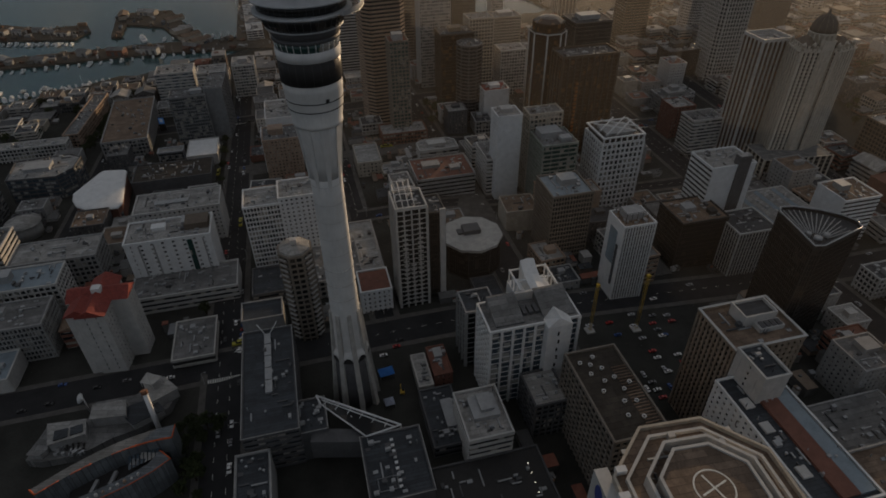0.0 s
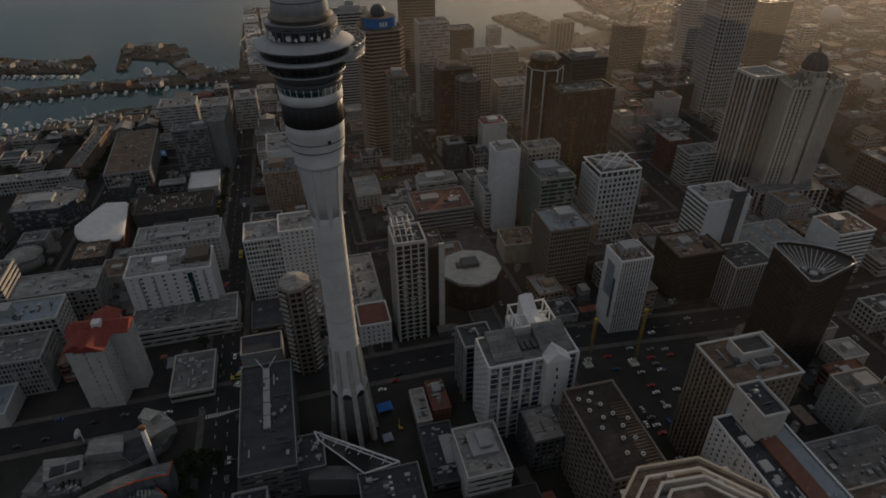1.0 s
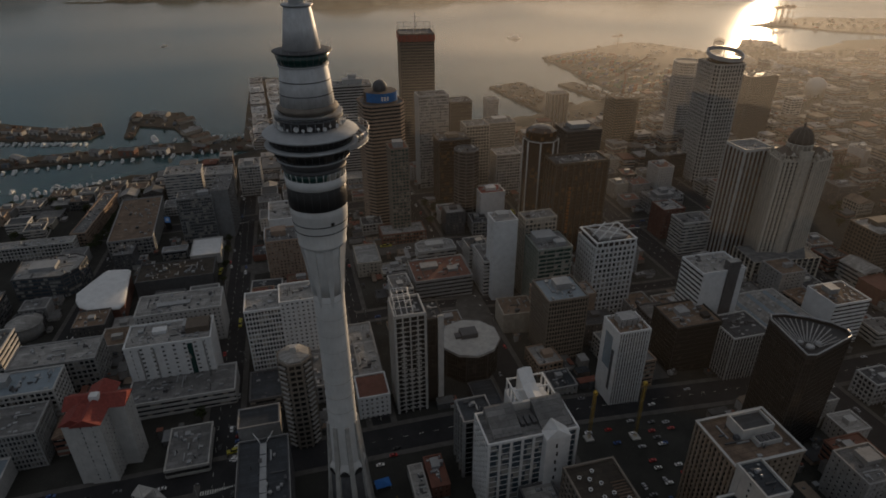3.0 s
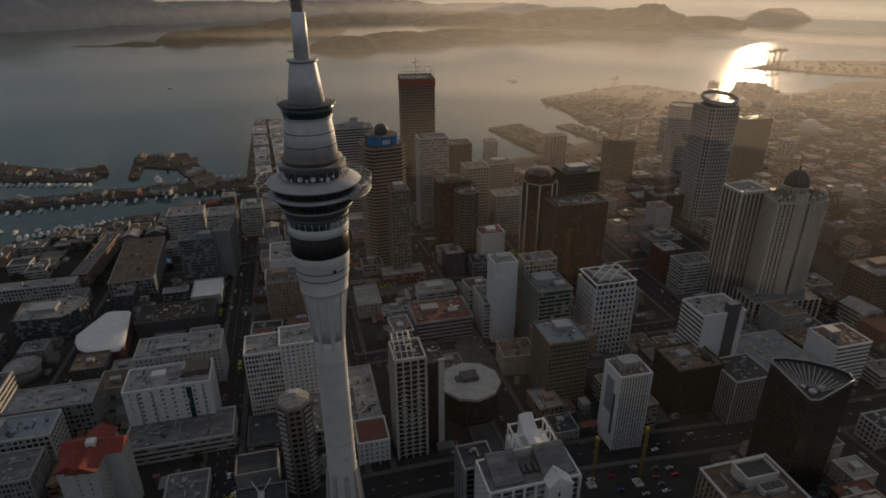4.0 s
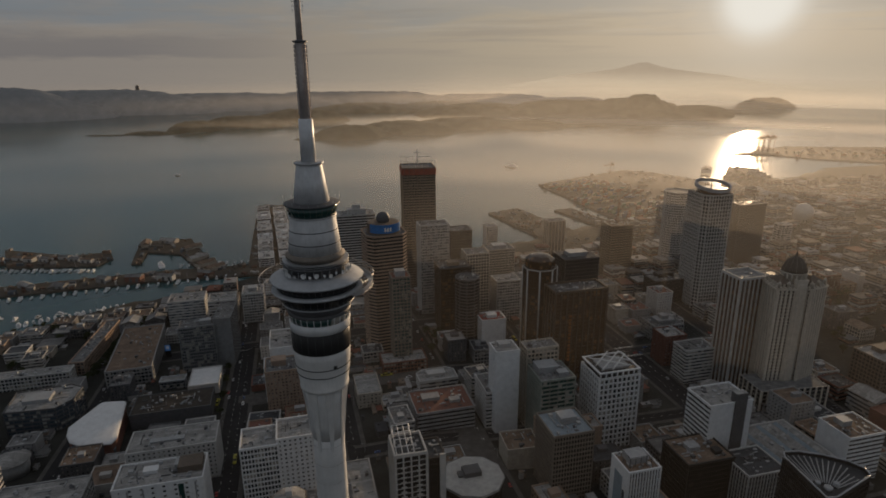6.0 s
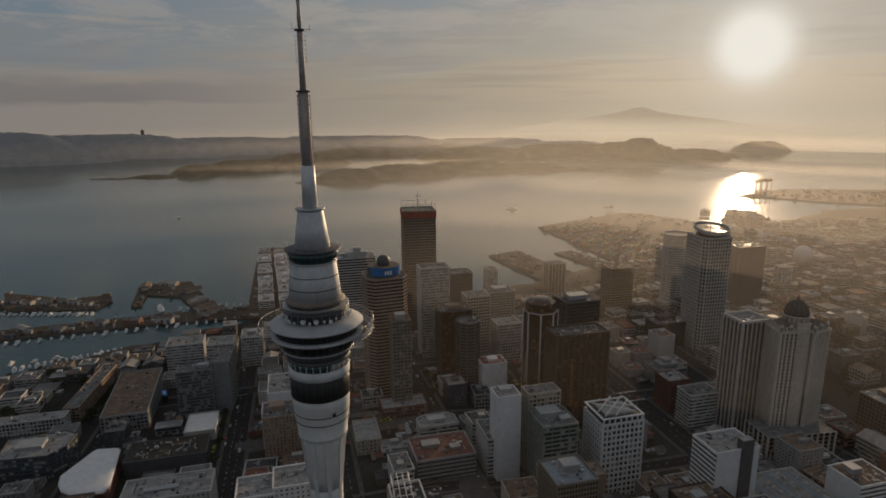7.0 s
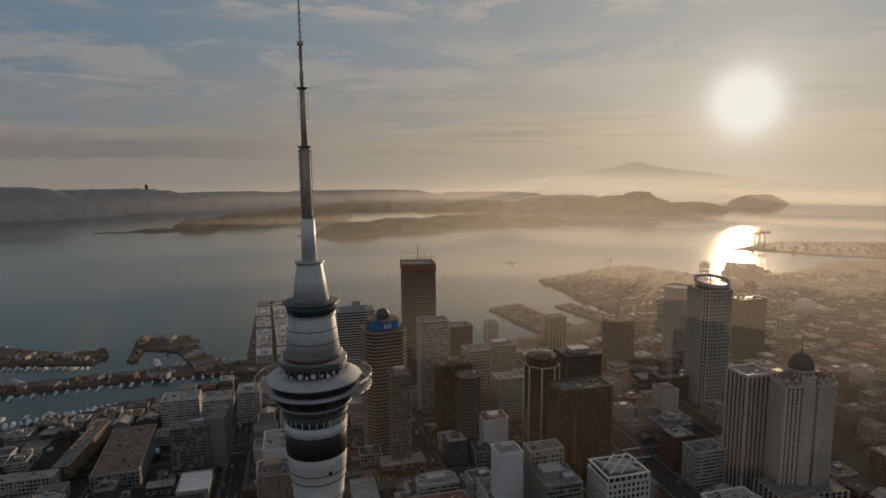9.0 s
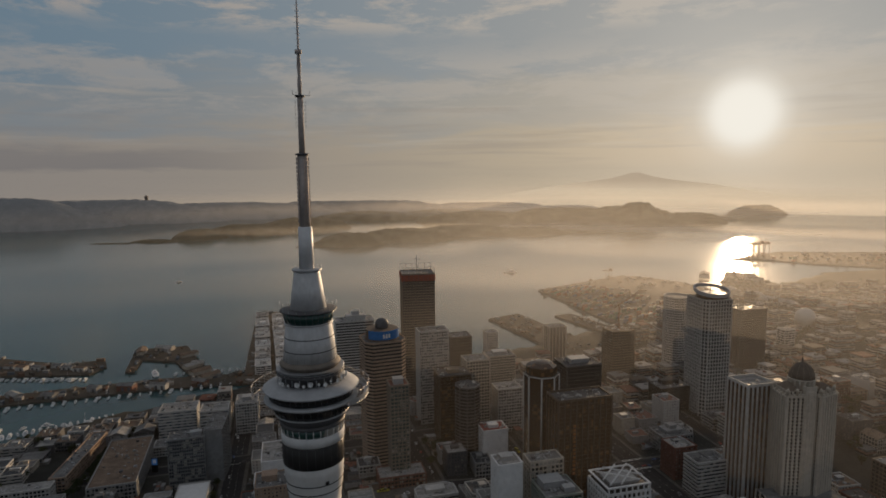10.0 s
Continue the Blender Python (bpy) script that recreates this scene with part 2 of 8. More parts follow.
def water_material():
    m = bpy.data.materials.new("harbour_water")
    m.use_nodes = True
    n = Nodes(m.node_tree)
    b = m.node_tree.nodes["Principled BSDF"]
    b.inputs["Base Color"].default_value = (0.022, 0.072, 0.082, 1)
    b.inputs["IOR"].default_value = 1.33
    co = n.add("ShaderNodeTexCoord")
    chop = n.add("ShaderNodeMapping")
    chop.inputs["Rotation"].default_value = (0, 0, radians(-20))
    chop.inputs["Scale"].default_value = (0.5, 1.3, 1.0)
    n.link(co.outputs["Object"], chop.inputs[0])
    rip = n.add("ShaderNodeTexNoise", in_Scale=0.07, in_Detail=8.0, in_Roughness=0.72)
    swell = n.add("ShaderNodeTexNoise", in_Scale=0.003, in_Detail=6.0, in_Distortion=0.6)
    n.link(chop.outputs[0], rip.inputs["Vector"])
    n.link(chop.outputs[0], swell.inputs["Vector"])
    n.link(n.ramp(swell.outputs[0], [(0.35, 0.12), (0.65, 0.17)]), b.inputs["Roughness"])
    bp = n.add("ShaderNodeBump", in_Strength=0.006, in_Distance=1.0)
    n.link(rip.outputs[0], bp.inputs["Height"])
    n.link(bp.outputs[0], b.inputs["Normal"])
    return m


M_WATER = water_material()


def glow_material(name, color, strength):
    m = bpy.data.materials.new(name)
    m.use_nodes = True
    b = m.node_tree.nodes["Principled BSDF"]
    b.inputs["Base Color"].default_value = (*color, 1)
    b.inputs["Emission Color"].default_value = (*color, 1)
    b.inputs["Emission Strength"].default_value = strength
    return m


# ---------------- mesh tools ----------------
class Geo:
    def __init__(self):
        self.v, self.f, self.s = [], [], []

    def quad(self, *pts, smooth=False):
        k = len(self.v)
        self.v += [tuple(p) for p in pts]
        self.f.append(tuple(range(k, k + len(pts))))
        self.s.append(smooth)

    def box(self, x0, y0, z0, x1, y1, z1):
        k = len(self.v)
        self.v += [(x0, y0, z0), (x1, y0, z0), (x1, y1, z0), (x0, y1, z0), (x0, y0, z1), (x1, y0, z1), (x1, y1, z1), (x0, y1, z1)]
        self.f += [(k, k + 3, k + 2, k + 1), (k + 4, k + 5, k + 6, k + 7), (k, k + 1, k + 5, k + 4), (k + 1, k + 2, k + 6, k + 5), (k + 2, k + 3, k + 7, k + 6), (k + 3, k, k + 4, k + 7)]
        self.s += [False] * 6

    def along(self, p, q, a0, a1, d0, d1, z0, z1):
        """A box on the wall from p to q: a along it, d out of it."""
        ux, uy = q[0] - p[0], q[1] - p[1]
        n = math.hypot(ux, uy)
        ux, uy = ux / n, uy / n
        nx, ny = uy, -ux
        k = len(self.v)
        for z in (z0, z1):
            for a, d in ((a0, d1), (a1, d1), (a1, d0), (a0, d0)):
                self.v.append((p[0] + ux * a + nx * d, p[1] + uy * a + ny * d, z))
        self.f += [(k, k + 3, k + 2, k + 1), (k + 4, k + 5, k + 6, k + 7), (k, k + 1, k + 5, k + 4), (k + 1, k + 2, k + 6, k + 5), (k + 2, k + 3, k + 7, k + 6), (k + 3, k, k + 4, k + 7)]
        self.s += [False] * 6

    def prism(self, pts, z0, z1, top=True, smooth=False):
        k, n = len(self.v), len(pts)
        self.v += [(x, y, z0) for x, y in pts] + [(x, y, z1) for x, y in pts]
        for i in range(n):
            j = (i + 1) % n
            self.f.append((k + i, k + j, k + n + j, k + n + i))
            self.s.append(smooth)
        if top:
            self.f.append(tuple(range(k + n, k + 2 * n)))
            self.s.append(False)

    def lathe(self, profile, n=48, cx=0.0, cy=0.0, smooth=True, a0=0.0):
        k = len(self.v)
        for r, z in profile:
            for i in range(n):
                a = a0 + 2 * math.pi * i / n
                self.v.append((cx + r * math.cos(a), cy + r * math.sin(a), z))
        for j in range(len(profile) - 1):
            for i in range(n):
                i2 = (i + 1) % n
                self.f.append((k + j * n + i, k + j * n + i2, k + (j + 1) * n + i2, k + (j + 1) * n + i))
                self.s.append(smooth)
        for j, flip in ((0, True), (len(profile) - 1, False)):
            if profile[j][0] > 1e-4:
                ring = [k + j * n + i for i in range(n)]
                self.f.append(tuple(reversed(ring)) if flip else tuple(ring))
                self.s.append(False)

    def rod(self, p, q, r, n=6, r2=None):
        p, q = Vector(p), Vector(q)
        r2 = r if r2 is None else r2
        d = (q - p).normalized()
        e = d.cross(Vector((0, 0, 1)) if abs(d.z) < 0.9 else Vector((1, 0, 0))).normalized()
        g = d.cross(e)
        k = len(self.v)
        for o, rr in ((p, r), (q, r2)):
            for i in range(n):
                a = 2 * math.pi * i / n
                self.v.append(tuple(o + (e * math.cos(a) + g * math.sin(a)) * rr))
        for i in range(n):
            j = (i + 1) % n
            self.f.append((k + i, k + n + i, k + n + j, k + j))
            self.s.append(True)
        self.f += [tuple(k + i for i in range(n)), tuple(k + n + i for i in reversed(range(n)))]
        self.s += [False, False]

    def mesh(self, name, mat):
        me = bpy.data.meshes.new(name)
        me.from_pydata(self.v, [], self.f)
        me.polygons.foreach_set("use_smooth", self.s)
        me.materials.append(mat)
        me.update()
        return me


def part(name, geo, mat, parent, label="", kind=""):
    ob = new(name, geo.mesh(name, mat))
    ob.parent = parent
    return tagged(ob, label=label, kind=kind)


def thing(name, label, category, m, group="", kind=""):
    ob = new(name)
    ob.empty_display_size = 2
    ob.matrix_world = m
    return tagged(ob, label, category, group, kind)


# ---------------- land ----------------
GRID = 14.0
CG, SG = math.cos(radians(GRID)), math.sin(radians(GRID))
SEA = -33.0


def town(a, b):
    """From street-grid metres to the plan."""
    return a * CG - b * SG, a * SG + b * CG


def smooth(x):
    x = min(1.0, max(0.0, x))
    return x * x * (3 - 2 * x)


def land(x, y):
    """Height of the ground: a ridge at the tower that falls to the harbour and to the main street's valley."""
    north = -0.588 * x + 0.809 * y
    east = 0.809 * x + 0.588 * y
    fall = smooth((north + 30) / 600)
    valley = 0.62 * smooth((east - 40) / 300) * (1 - 0.9 * smooth((east - 480) / 260))
    return -30.5 * max(fall, valley)


def shore(x, y):
    """How far inside the waterline a place lies, in metres; negative is sea."""
    north = -0.588 * x + 0.809 * y
    east = 0.809 * x + 0.588 * y
    edge = 642 + 12 * smooth((east + 100) / 200) - 112 * smooth((east - 260) / 300) - 14 * smooth((-110 - east) / 300)
    return edge - north


def build_land():
    g = Geo()
    xs = [-4800, -3000, -1800, -1200] + list(range(-900, 1601, 20)) + [1800, 2400, 3400, 4800]
    ys = [-4800, -2500, -1200, -700] + list(range(-420, 1501, 20)) + [1700, 2300, 3400, 4800]
    nx = len(xs)
    for y in ys:
        for x in xs:
            s = shore(x, y)
            z = land(x, y)
            if s < 0:
                z = -46.0
            g.v.append((x, y, z))
    for j in range(len(ys) - 1):
        for i in range(nx - 1):
            k = j * nx + i
            g.f.append((k, k + 1, k + nx + 1, k + nx))
            g.s.append(True)
    ob = new("ground", g.mesh("ground", M_GROUND))
    tagged(ob, "dark paved city ground sloping down to the harbour", "ground", kind="structure")
    w = Geo()
    w.quad((-4900, -4900, SEA), (4900, -4900, SEA), (4900, 4900, SEA), (-4900, 4900, SEA))
    tagged(new("water", w.mesh("water", M_WATER)), "calm blue-grey harbour water with sun glitter", "water", kind="structure")


build_land()


def strip(name, pts, width, mat, lift, label, category, step=12.0):
    """A road or path laid on the ground along points in plan."""
    g = Geo()
    prev = None
    for (x0, y0), (x1, y1) in zip(pts, pts[1:]):
        n = max(1, int(math.hypot(x1 - x0, y1 - y0) / step))
        nx, ny = -(y1 - y0), x1 - x0
        ln = math.hypot(nx, ny)
        nx, ny = nx / ln * width / 2, ny / ln * width / 2
        for i in range(n + 1):
            t = i / n
            x, y = x0 + (x1 - x0) * t, y0 + (y1 - y0) * t
            row = ((x + nx, y + ny), (x - nx, y - ny))
            top = [(px, py, max(land(px, py), land(x, y)) + lift) for px, py in row]
            if prev:
                g.quad(prev[1], top[1], top[0], prev[0])
                for a, b in ((0, 0), (1, 1)):
                    p, q = prev[a], top[a]
                    g.quad(p, q, (q[0], q[1], q[2] - 1.5), (p[0], p[1], p[2] - 1.5))
            prev = top
    return tagged(new(name, g.mesh(name, mat)), label, category, kind="structure")


STREETS_B = [(-67, 18, -260, 640), (24, 11, 46, 470), (112, 20, -60, 560), (318, 22, -200, 560), (-190, 13, 60, 420), (430, 14, -100, 420), (212, 11, 60, 440)]
STREETS_A = [(42, 19, -420, 560), (176, 11, 24, 318), (290, 14, -67, 470), (420, 16, -360, 560), (-128, 18, -300, 520)]


def build_roads():
    for a, w, b0, b1 in STREETS_B:
        strip("pavement", [town(a, b0), town(a, b1)], w + 7, M_PAVE, 0.22, "grey paved footpath beside the street", "footpath")
        strip("road", [town(a, b0), town(a, b1)], w, M_ROAD, 0.36, "dark asphalt street between buildings", "street")
    for b, w, a0, a1 in STREETS_A:
        strip("pavement", [town(a0, b), town(a1, b)], w + 7, M_PAVE, 0.18, "grey paved footpath beside the cross street", "footpath")
        strip("road", [town(a0, b), town(a1, b)], w, M_ROAD, 0.30, "dark asphalt cross street", "street")


build_roads()


# ---------------- buildings ----------------
STYLES = {
    # floor height, bay, pier width, spandrel height, pier depth, spandrel depth
    "grid": (3.5, 3.2, 0.75, 1.15, 0.55, 0.4),
    "grid_fine": (3.4, 2.0, 0.55, 1.0, 0.5, 0.38),
    "bands": (3.5, 0, 0, 1.7, 0.5, 0.45),
    "bands_thin": (3.4, 6.5, 0.3, 1.1, 0.5, 0.42),
    "fins": (3.6, 1.8, 0.8, 0.3, 0.6, 0.15),
    "fins_thin": (3.6, 2.3, 0.55, 0.3, 0.6, 0.12),
    "punched": (3.1, 3.1, 1.9, 1.7, 0.35, 0.3),
    "curtain": (3.6, 1.6, 0.14, 0.3, 0.2, 0.12),
    "ribs": (3.6, 5.5, 1.1, 0.35, 0.8, 0.18),
    "sparse": (3.3, 6.0, 4.6, 1.9, 0.3, 0.25),
    "rib_grid": (3.1, 2.7, 1.35, 1.0, 0.6, 0.28),
    "stripes": (3.6, 4.4, 1.4, 0.0, 0.9, 0.0),
    "lattice": (4.3, 3.5, 1.15, 1.35, 0.8, 0.5),
    "piers": (3.1, 3.5, 1.7, 0.8, 0.9, 0.22),
    "frame": (3.3, 4.2, 0.75, 0.42, 0.85, 0.3),
    "blank": None,
}
FOOT = []


def facade(g, p, q, z0, z1, style):
    """Piers and spandrels that stand proud of the glass on the wall from p to q."""
    length = math.hypot(q[0] - p[0], q[1] - p[1])
    spec = STYLES[style]
    if spec is None:
        g.along(p, q, 0, length, 0.0, 0.4, z0, z1)
        return
    fh, bay, pw, sh, pd, sd = spec
    floors = max(1, round((z1 - z0) / fh))
    fh = (z1 - z0) / floors
    for i in range(floors + 1):
        lo = max(z0, z0 + i * fh - sh * 0.5)
        hi = min(z1, z0 + i * fh + sh * 0.5)
        if hi - lo > 0.05:
            g.along(p, q, 0.02, length - 0.02, 0.0, sd, lo, hi)
    if bay:
        n = max(1, round(length / bay))
        step = length / n
        for i in range(n + 1):
            c = i * step
            a0, a1 = max(0.0, c - pw / 2), min(length, c + pw / 2)
            if i == 0:
                a0, a1 = -pd * 0.6, max(pw * 0.7, 0.35)
            if i == n:
                a0, a1 = length - max(pw * 0.7, 0.35), length + pd * 0.6
            g.along(p, q, a0, a1, 0.0, pd, z0, z1 + 0.02)


def rect(w, d, cx=0.0, cy=0.0):
    return [(cx - w / 2, cy - d / 2), (cx + w / 2, cy - d / 2), (cx + w / 2, cy + d / 2), (cx - w / 2, cy + d / 2)]


def ngon(r, n, a0=0.0, cx=0.0, cy=0.0):
    return [(cx + r * math.cos(a0 + 2 * math.pi * i / n), cy + r * math.sin(a0 + 2 * math.pi * i / n)) for i in range(n)]


def offset(pts, d):
    """The outline moved outwards by d, corners mitred."""
    n, res = len(pts), []
    for i in range(n):
        (ax, ay), (bx, by), (cx, cy) = pts[i - 1], pts[i], pts[(i + 1) % n]
        u = Vector((by - ay, ax - bx)).normalized()
        v = Vector((cy - by, bx - cx)).normalized()
        m = (u + v).normalized()
        k = d / max(0.4, m.dot(u))
        res.append((bx + m.x * k, by + m.y * k))
    return res


def ring(g, pts, d0, d1, z0, z1):
    """A closed wall along an outline, from d0 to d1 outside it."""
    inn, out = offset(pts, d0), offset(pts, d1)
    n, k = len(pts), len(g.v)
    for outline, z in ((out, z0), (out, z1), (inn, z1), (inn, z0)):
        g.v += [(x, y, z) for x, y in outline]
    for r in range(4):
        for i in range(n):
            j = (i + 1) % n
            a, b = k + r * n, k + ((r + 1) % 4) * n
            g.f.append((a + i, a + j, b + j, b + i))
            g.s.append(False)


def rooftop(root, pts, z, roof_mat, wall_mat, parapet, plants, rng, clutter):
    n = len(pts)
    g = Geo()
    k = len(g.v)
    g.v += [(x, y, z + 0.06) for x, y in pts]
    g.f.append(tuple(range(n)))
    g.s.append(False)
    deck = part("roof", g, roof_mat, root)
    if parapet:
        g = Geo()
        ring(g, pts, -0.35, 0.5, z - 0.3, z + parapet)
        part("parapet", g, wall_mat, root)
    for px, py, w, d, h in plants:
        g = Geo()
        g.box(px - w / 2, py - d / 2, z, px + w / 2, py + d / 2, z + h)
        g.box(px - w / 2 - 0.25, py - d / 2 - 0.25, z + h, px + w / 2 + 0.25, py + d / 2 + 0.25, z + h + 0.3)
        for i in range(int(w // 1.2)):
            x = px - w / 2 + 0.4 + i * 1.2
            g.box(x, py - d / 2 - 0.08, z + h * 0.35, x + 0.7, py - d / 2 - 0.02, z + h * 0.8)
        part("plant_room", g, M_PLANT if rng.random() < 0.5 else wall_mat, deck)
    xs, ys = [p[0] for p in pts], [p[1] for p in pts]
    for _ in range(clutter):
        for _ in range(12):
            x, y = rng.uniform(min(xs), max(xs)) * 0.8, rng.uniform(min(ys), max(ys)) * 0.8
            if all(abs(x - px) > w / 2 + 1.4 or abs(y - py) > d / 2 + 1.4 for px, py, w, d, h in plants):
                break
        else:
            continue
        g = Geo()
        if rng.random() < 0.65:
            w, d, h = rng.uniform(0.9, 2.4), rng.uniform(0.9, 2.0), rng.uniform(0.8, 1.7)
            g.box(x - w / 2, y - d / 2, z + 0.25, x + w / 2, y + d / 2, z + h)
            g.box(x - w / 2 + 0.1, y - d / 2 + 0.1, z, x - w / 2 + 0.3, y + d / 2 - 0.1, z + 0.25)
            g.box(x + w / 2 - 0.3, y - d / 2 + 0.1, z, x + w / 2 - 0.1, y + d / 2 - 0.1, z + 0.25)
            g.lathe([(min(w, d) * 0.35, z + h), (min(w, d) * 0.35, z + h + 0.2), (min(w, d) * 0.3, z + h + 0.2)], 10, x, y)
            part("air_unit", g, M_PLANT, deck)
        else:
            g.lathe([(0.35, z), (0.35, z + 1.1), (0.6, z + 1.15), (0.6, z + 1.5), (0.1, z + 1.7)], 10, x, y)
            part("roof_vent", g, M_STEEL, deck)
    # ducts, pipes, walkways, hatches and low boxes, too small to pick apart
    lo_x, hi_x, lo_y, hi_y = min(xs) * 0.86, max(xs) * 0.86, min(ys) * 0.86, max(ys) * 0.86
    area = (hi_x - lo_x) * (hi_y - lo_y)
    if area < 60 or clutter == 0:
        return
    pale, dark = Geo(), Geo()
    for _ in range(min(26, int(area / 34) + 3)):
        x, y, kind = rng.uniform(lo_x, hi_x), rng.uniform(lo_y, hi_y), rng.random()
        if any(abs(x - px) < w / 2 + 0.5 and abs(y - py) < d / 2 + 0.5 for px, py, w, d, h in plants):
            continue
        g = pale if rng.random() < 0.55 else dark
        room = min(hi_x - abs(x), hi_y - abs(y), 5.0)
        if kind < 0.35 and room > 1.2:
            ln = rng.uniform(1.2, room)
            if rng.random() < 0.5:
                g.box(x - ln, y - 0.3, z + 0.3, x + ln, y + 0.3, z + 0.9)
            else:
                g.box(x - 0.3, y - ln, z + 0.3, x + 0.3, y + ln, z + 0.9)
        elif kind < 0.55:
            r = rng.uniform(0.5, 1.3)
            g.box(x - r, y - r * 0.7, z + 0.07, x + r, y + r * 0.7, z + 0.45)
        elif kind < 0.8:
            w, d = rng.uniform(0.5, 1.5), rng.uniform(0.5, 1.5)
            g.box(x - w, y - d, z + 0.07, x + w, y + d, z + rng.uniform(0.7, 2.2))
        else:
            g.lathe([(0.22, z), (0.22, z + rng.uniform(1.0, 2.6)), (0.05, z + 2.7)], 6, x, y)
    if pale.f:
        part("roof_pipework", pale, M_PLANT, deck, kind="stuff")
    if dark.f:
        part("roof_ductwork", dark, M_DGREY, deck, kind="stuff")


def building(name, label, cx, cy, w=10.0, d=10.0, z=20.0, wall=None, glass=None, style="grid", ang=GRID, roof=None, plants=(), parapet=1.0, clutter=4, sides=None, pts=None, category="building", group="", base=None, seed=0):
    """One building: glass core, a facade of piers and spandrels on each side, roof, parapet and what stands on it."""
    wall, glass, roof = wall or M_CONC, glass or M_GLASS, roof or M_ROOF
    pts = pts or rect(w, d)
    m0 = pose(cx, cy, 0, 0, 0, ang)
    corners = [m0 @ Vector((x, y, 0)) for x, y in pts]
    zg = min(land(c.x, c.y) for c in corners) - 0.5 if base is None else base
    rng = random.Random(seed or int(abs(cx * 31 + cy * 17)) + 5)
    root = thing(name, label, category, pose(cx, cy, zg, 0, 0, ang), group)
    h = z - zg
    g = Geo()
    g.prism(pts, 0, h)
    part("glazing", g, glass, root)
    n = len(pts)
    for i in range(n):
        st = (sides or {}).get(i, style)
        g = Geo()
        facade(g, pts[i], pts[(i + 1) % n], 0, h, st)
        part("facade", g, wall, root, kind="stuff")
    if parapet is not None:
        rooftop(root, pts, h, roof, wall, parapet, plants, rng, clutter)
    if base is None:
        FOOT.append((cx, cy, max(math.hypot(*p) for p in pts)))
    return root


# ---------------- the tower ----------------
def sky_tower():
    root = thing("observation_tower", "tall pale concrete observation tower with round glazed pods and mast", "tower", pose(0, 0, 0))
    shaft = Geo()
    shaft.lathe([(7.9, -1), (7.6, 8), (7.4, 34), (6.9, 46), (6.45, 62), (6.2, 80), (6.1, 120), (6.15, 136)], 40)
    shaft = part("shaft", shaft, M_TOWER, root, "pale smooth concrete shaft")
    for i in range(8):
        a = math.pi / 8 + i * math.pi / 4
        g = Geo()
        c, s = math.cos(a), math.sin(a)
        # splayed leg that leans against the shaft
        for (r0, z0, w0), (r1, z1, w1) in zip([(11.6, -1, 1.25), (9.6, 20, 1.2), (8.3, 36, 1.1)], [(9.6, 20, 1.2), (8.3, 36, 1.1), (6.6, 62, 0.9)]):
            k = len(g.v)
            for r, z, w in ((r0, z0, w0), (r1, z1, w1)):
                for dr, dw in ((-2.2, -w), (0.6, -w), (0.6, w), (-2.2, w)):
                    g.v.append(((r + dr) * c - dw * s, (r + dr) * s + dw * c, z))
            g.f += [(k, k + 1, k + 5, k + 4), (k + 1, k + 2, k + 6, k + 5), (k + 2, k + 3, k + 7, k + 6), (k + 3, k, k + 4, k + 7), (k + 4, k + 5, k + 6, k + 7)]
            g.s += [False] * 5
        part("leg", g, M_CONC, root)
    g = Geo()
    g.lathe([(9.7, -1), (9.3, 12), (8.6, 26), (8.0, 34.0), (7.4, 34.2)], 32)
    part("base_glazing", g, M_DGREY, root, "dark glazing between the legs")
    g = Geo()
    g.lathe([(7.4, 33.6), (8.7, 34.2), (8.6, 36.8), (7.2, 39.5)], 32)
    collar = part("collar", g, M_TOWER, root)
    for i in range(8):
        a0 = i * math.pi / 4
        g = Geo()
        for k in range(10):
            t0, t1 = -0.3 + 0.06 * k, -0.3 + 0.06 * (k + 1)
            z0, z1 = (33.5 + 3.4 * (1 - (t / 0.3) ** 2) for t in (t0, t1))
            g.quad(*[(8.78 * math.cos(a0 + t), 8.78 * math.sin(a0 + t), z) for t, z in ((t0, 33.4), (t1, 33.4), (t1, z1), (t0, z0))])
        part("arch", g, M_BLACK, collar, "dark arched opening")
    for k in range(8):
        z = 70 + k * 8.2
        g = Geo()
        g.lathe([(6.14 if z > 90 else 6.42, z), (6.2 if z > 90 else 6.5, z + 0.05), (6.2 if z > 90 else 6.5, z + 0.16), (6.14 if z > 90 else 6.42, z + 0.2)], 40)
        part("pour_joint", g, M_CONC, shaft)
    # fluted neck below the pod
    for i in range(8):
        a = math.pi / 8 + i * math.pi / 4
        c, s = math.cos(a), math.sin(a)
        g = Geo()
        k = len(g.v)
        prof = [(6.0, 124.0, 0.4), (6.7, 134.0, 0.9), (7.7, 145.0, 1.4), (8.7, 152.6, 1.8)]
        for r, z, w in prof:
            for dr, dw in ((-2.5, -w), (0.0, -w), (0.0, w), (-2.5, w)):
                g.v.append(((r + dr) * c - dw * s, (r + dr) * s + dw * c, z))
        for j in range(len(prof) - 1):
            for e in range(4):
                b = k + j * 4
                g.f.append((b + e, b + (e + 1) % 4, b + 4 + (e + 1) % 4, b + 4 + e))
                g.s.append(False)
        part("neck_rib", g, M_TOWER, root)
    g = Geo()
    g.lathe([(6.1, 130), (6.6, 138), (7.4, 146), (8.3, 153)], 40)
    part("neck", g, M_TOWER, root)
    g = Geo()
    g.lathe([(8.2, 152.4), (9.05, 152.6), (9.1, 153.8), (8.9, 154.1), (9.9, 160.5), (10.35, 166.0), (10.45, 168.8)], 64)
    drum = part("drum", g, M_TOWER, root, "pale concrete drum below the pod")
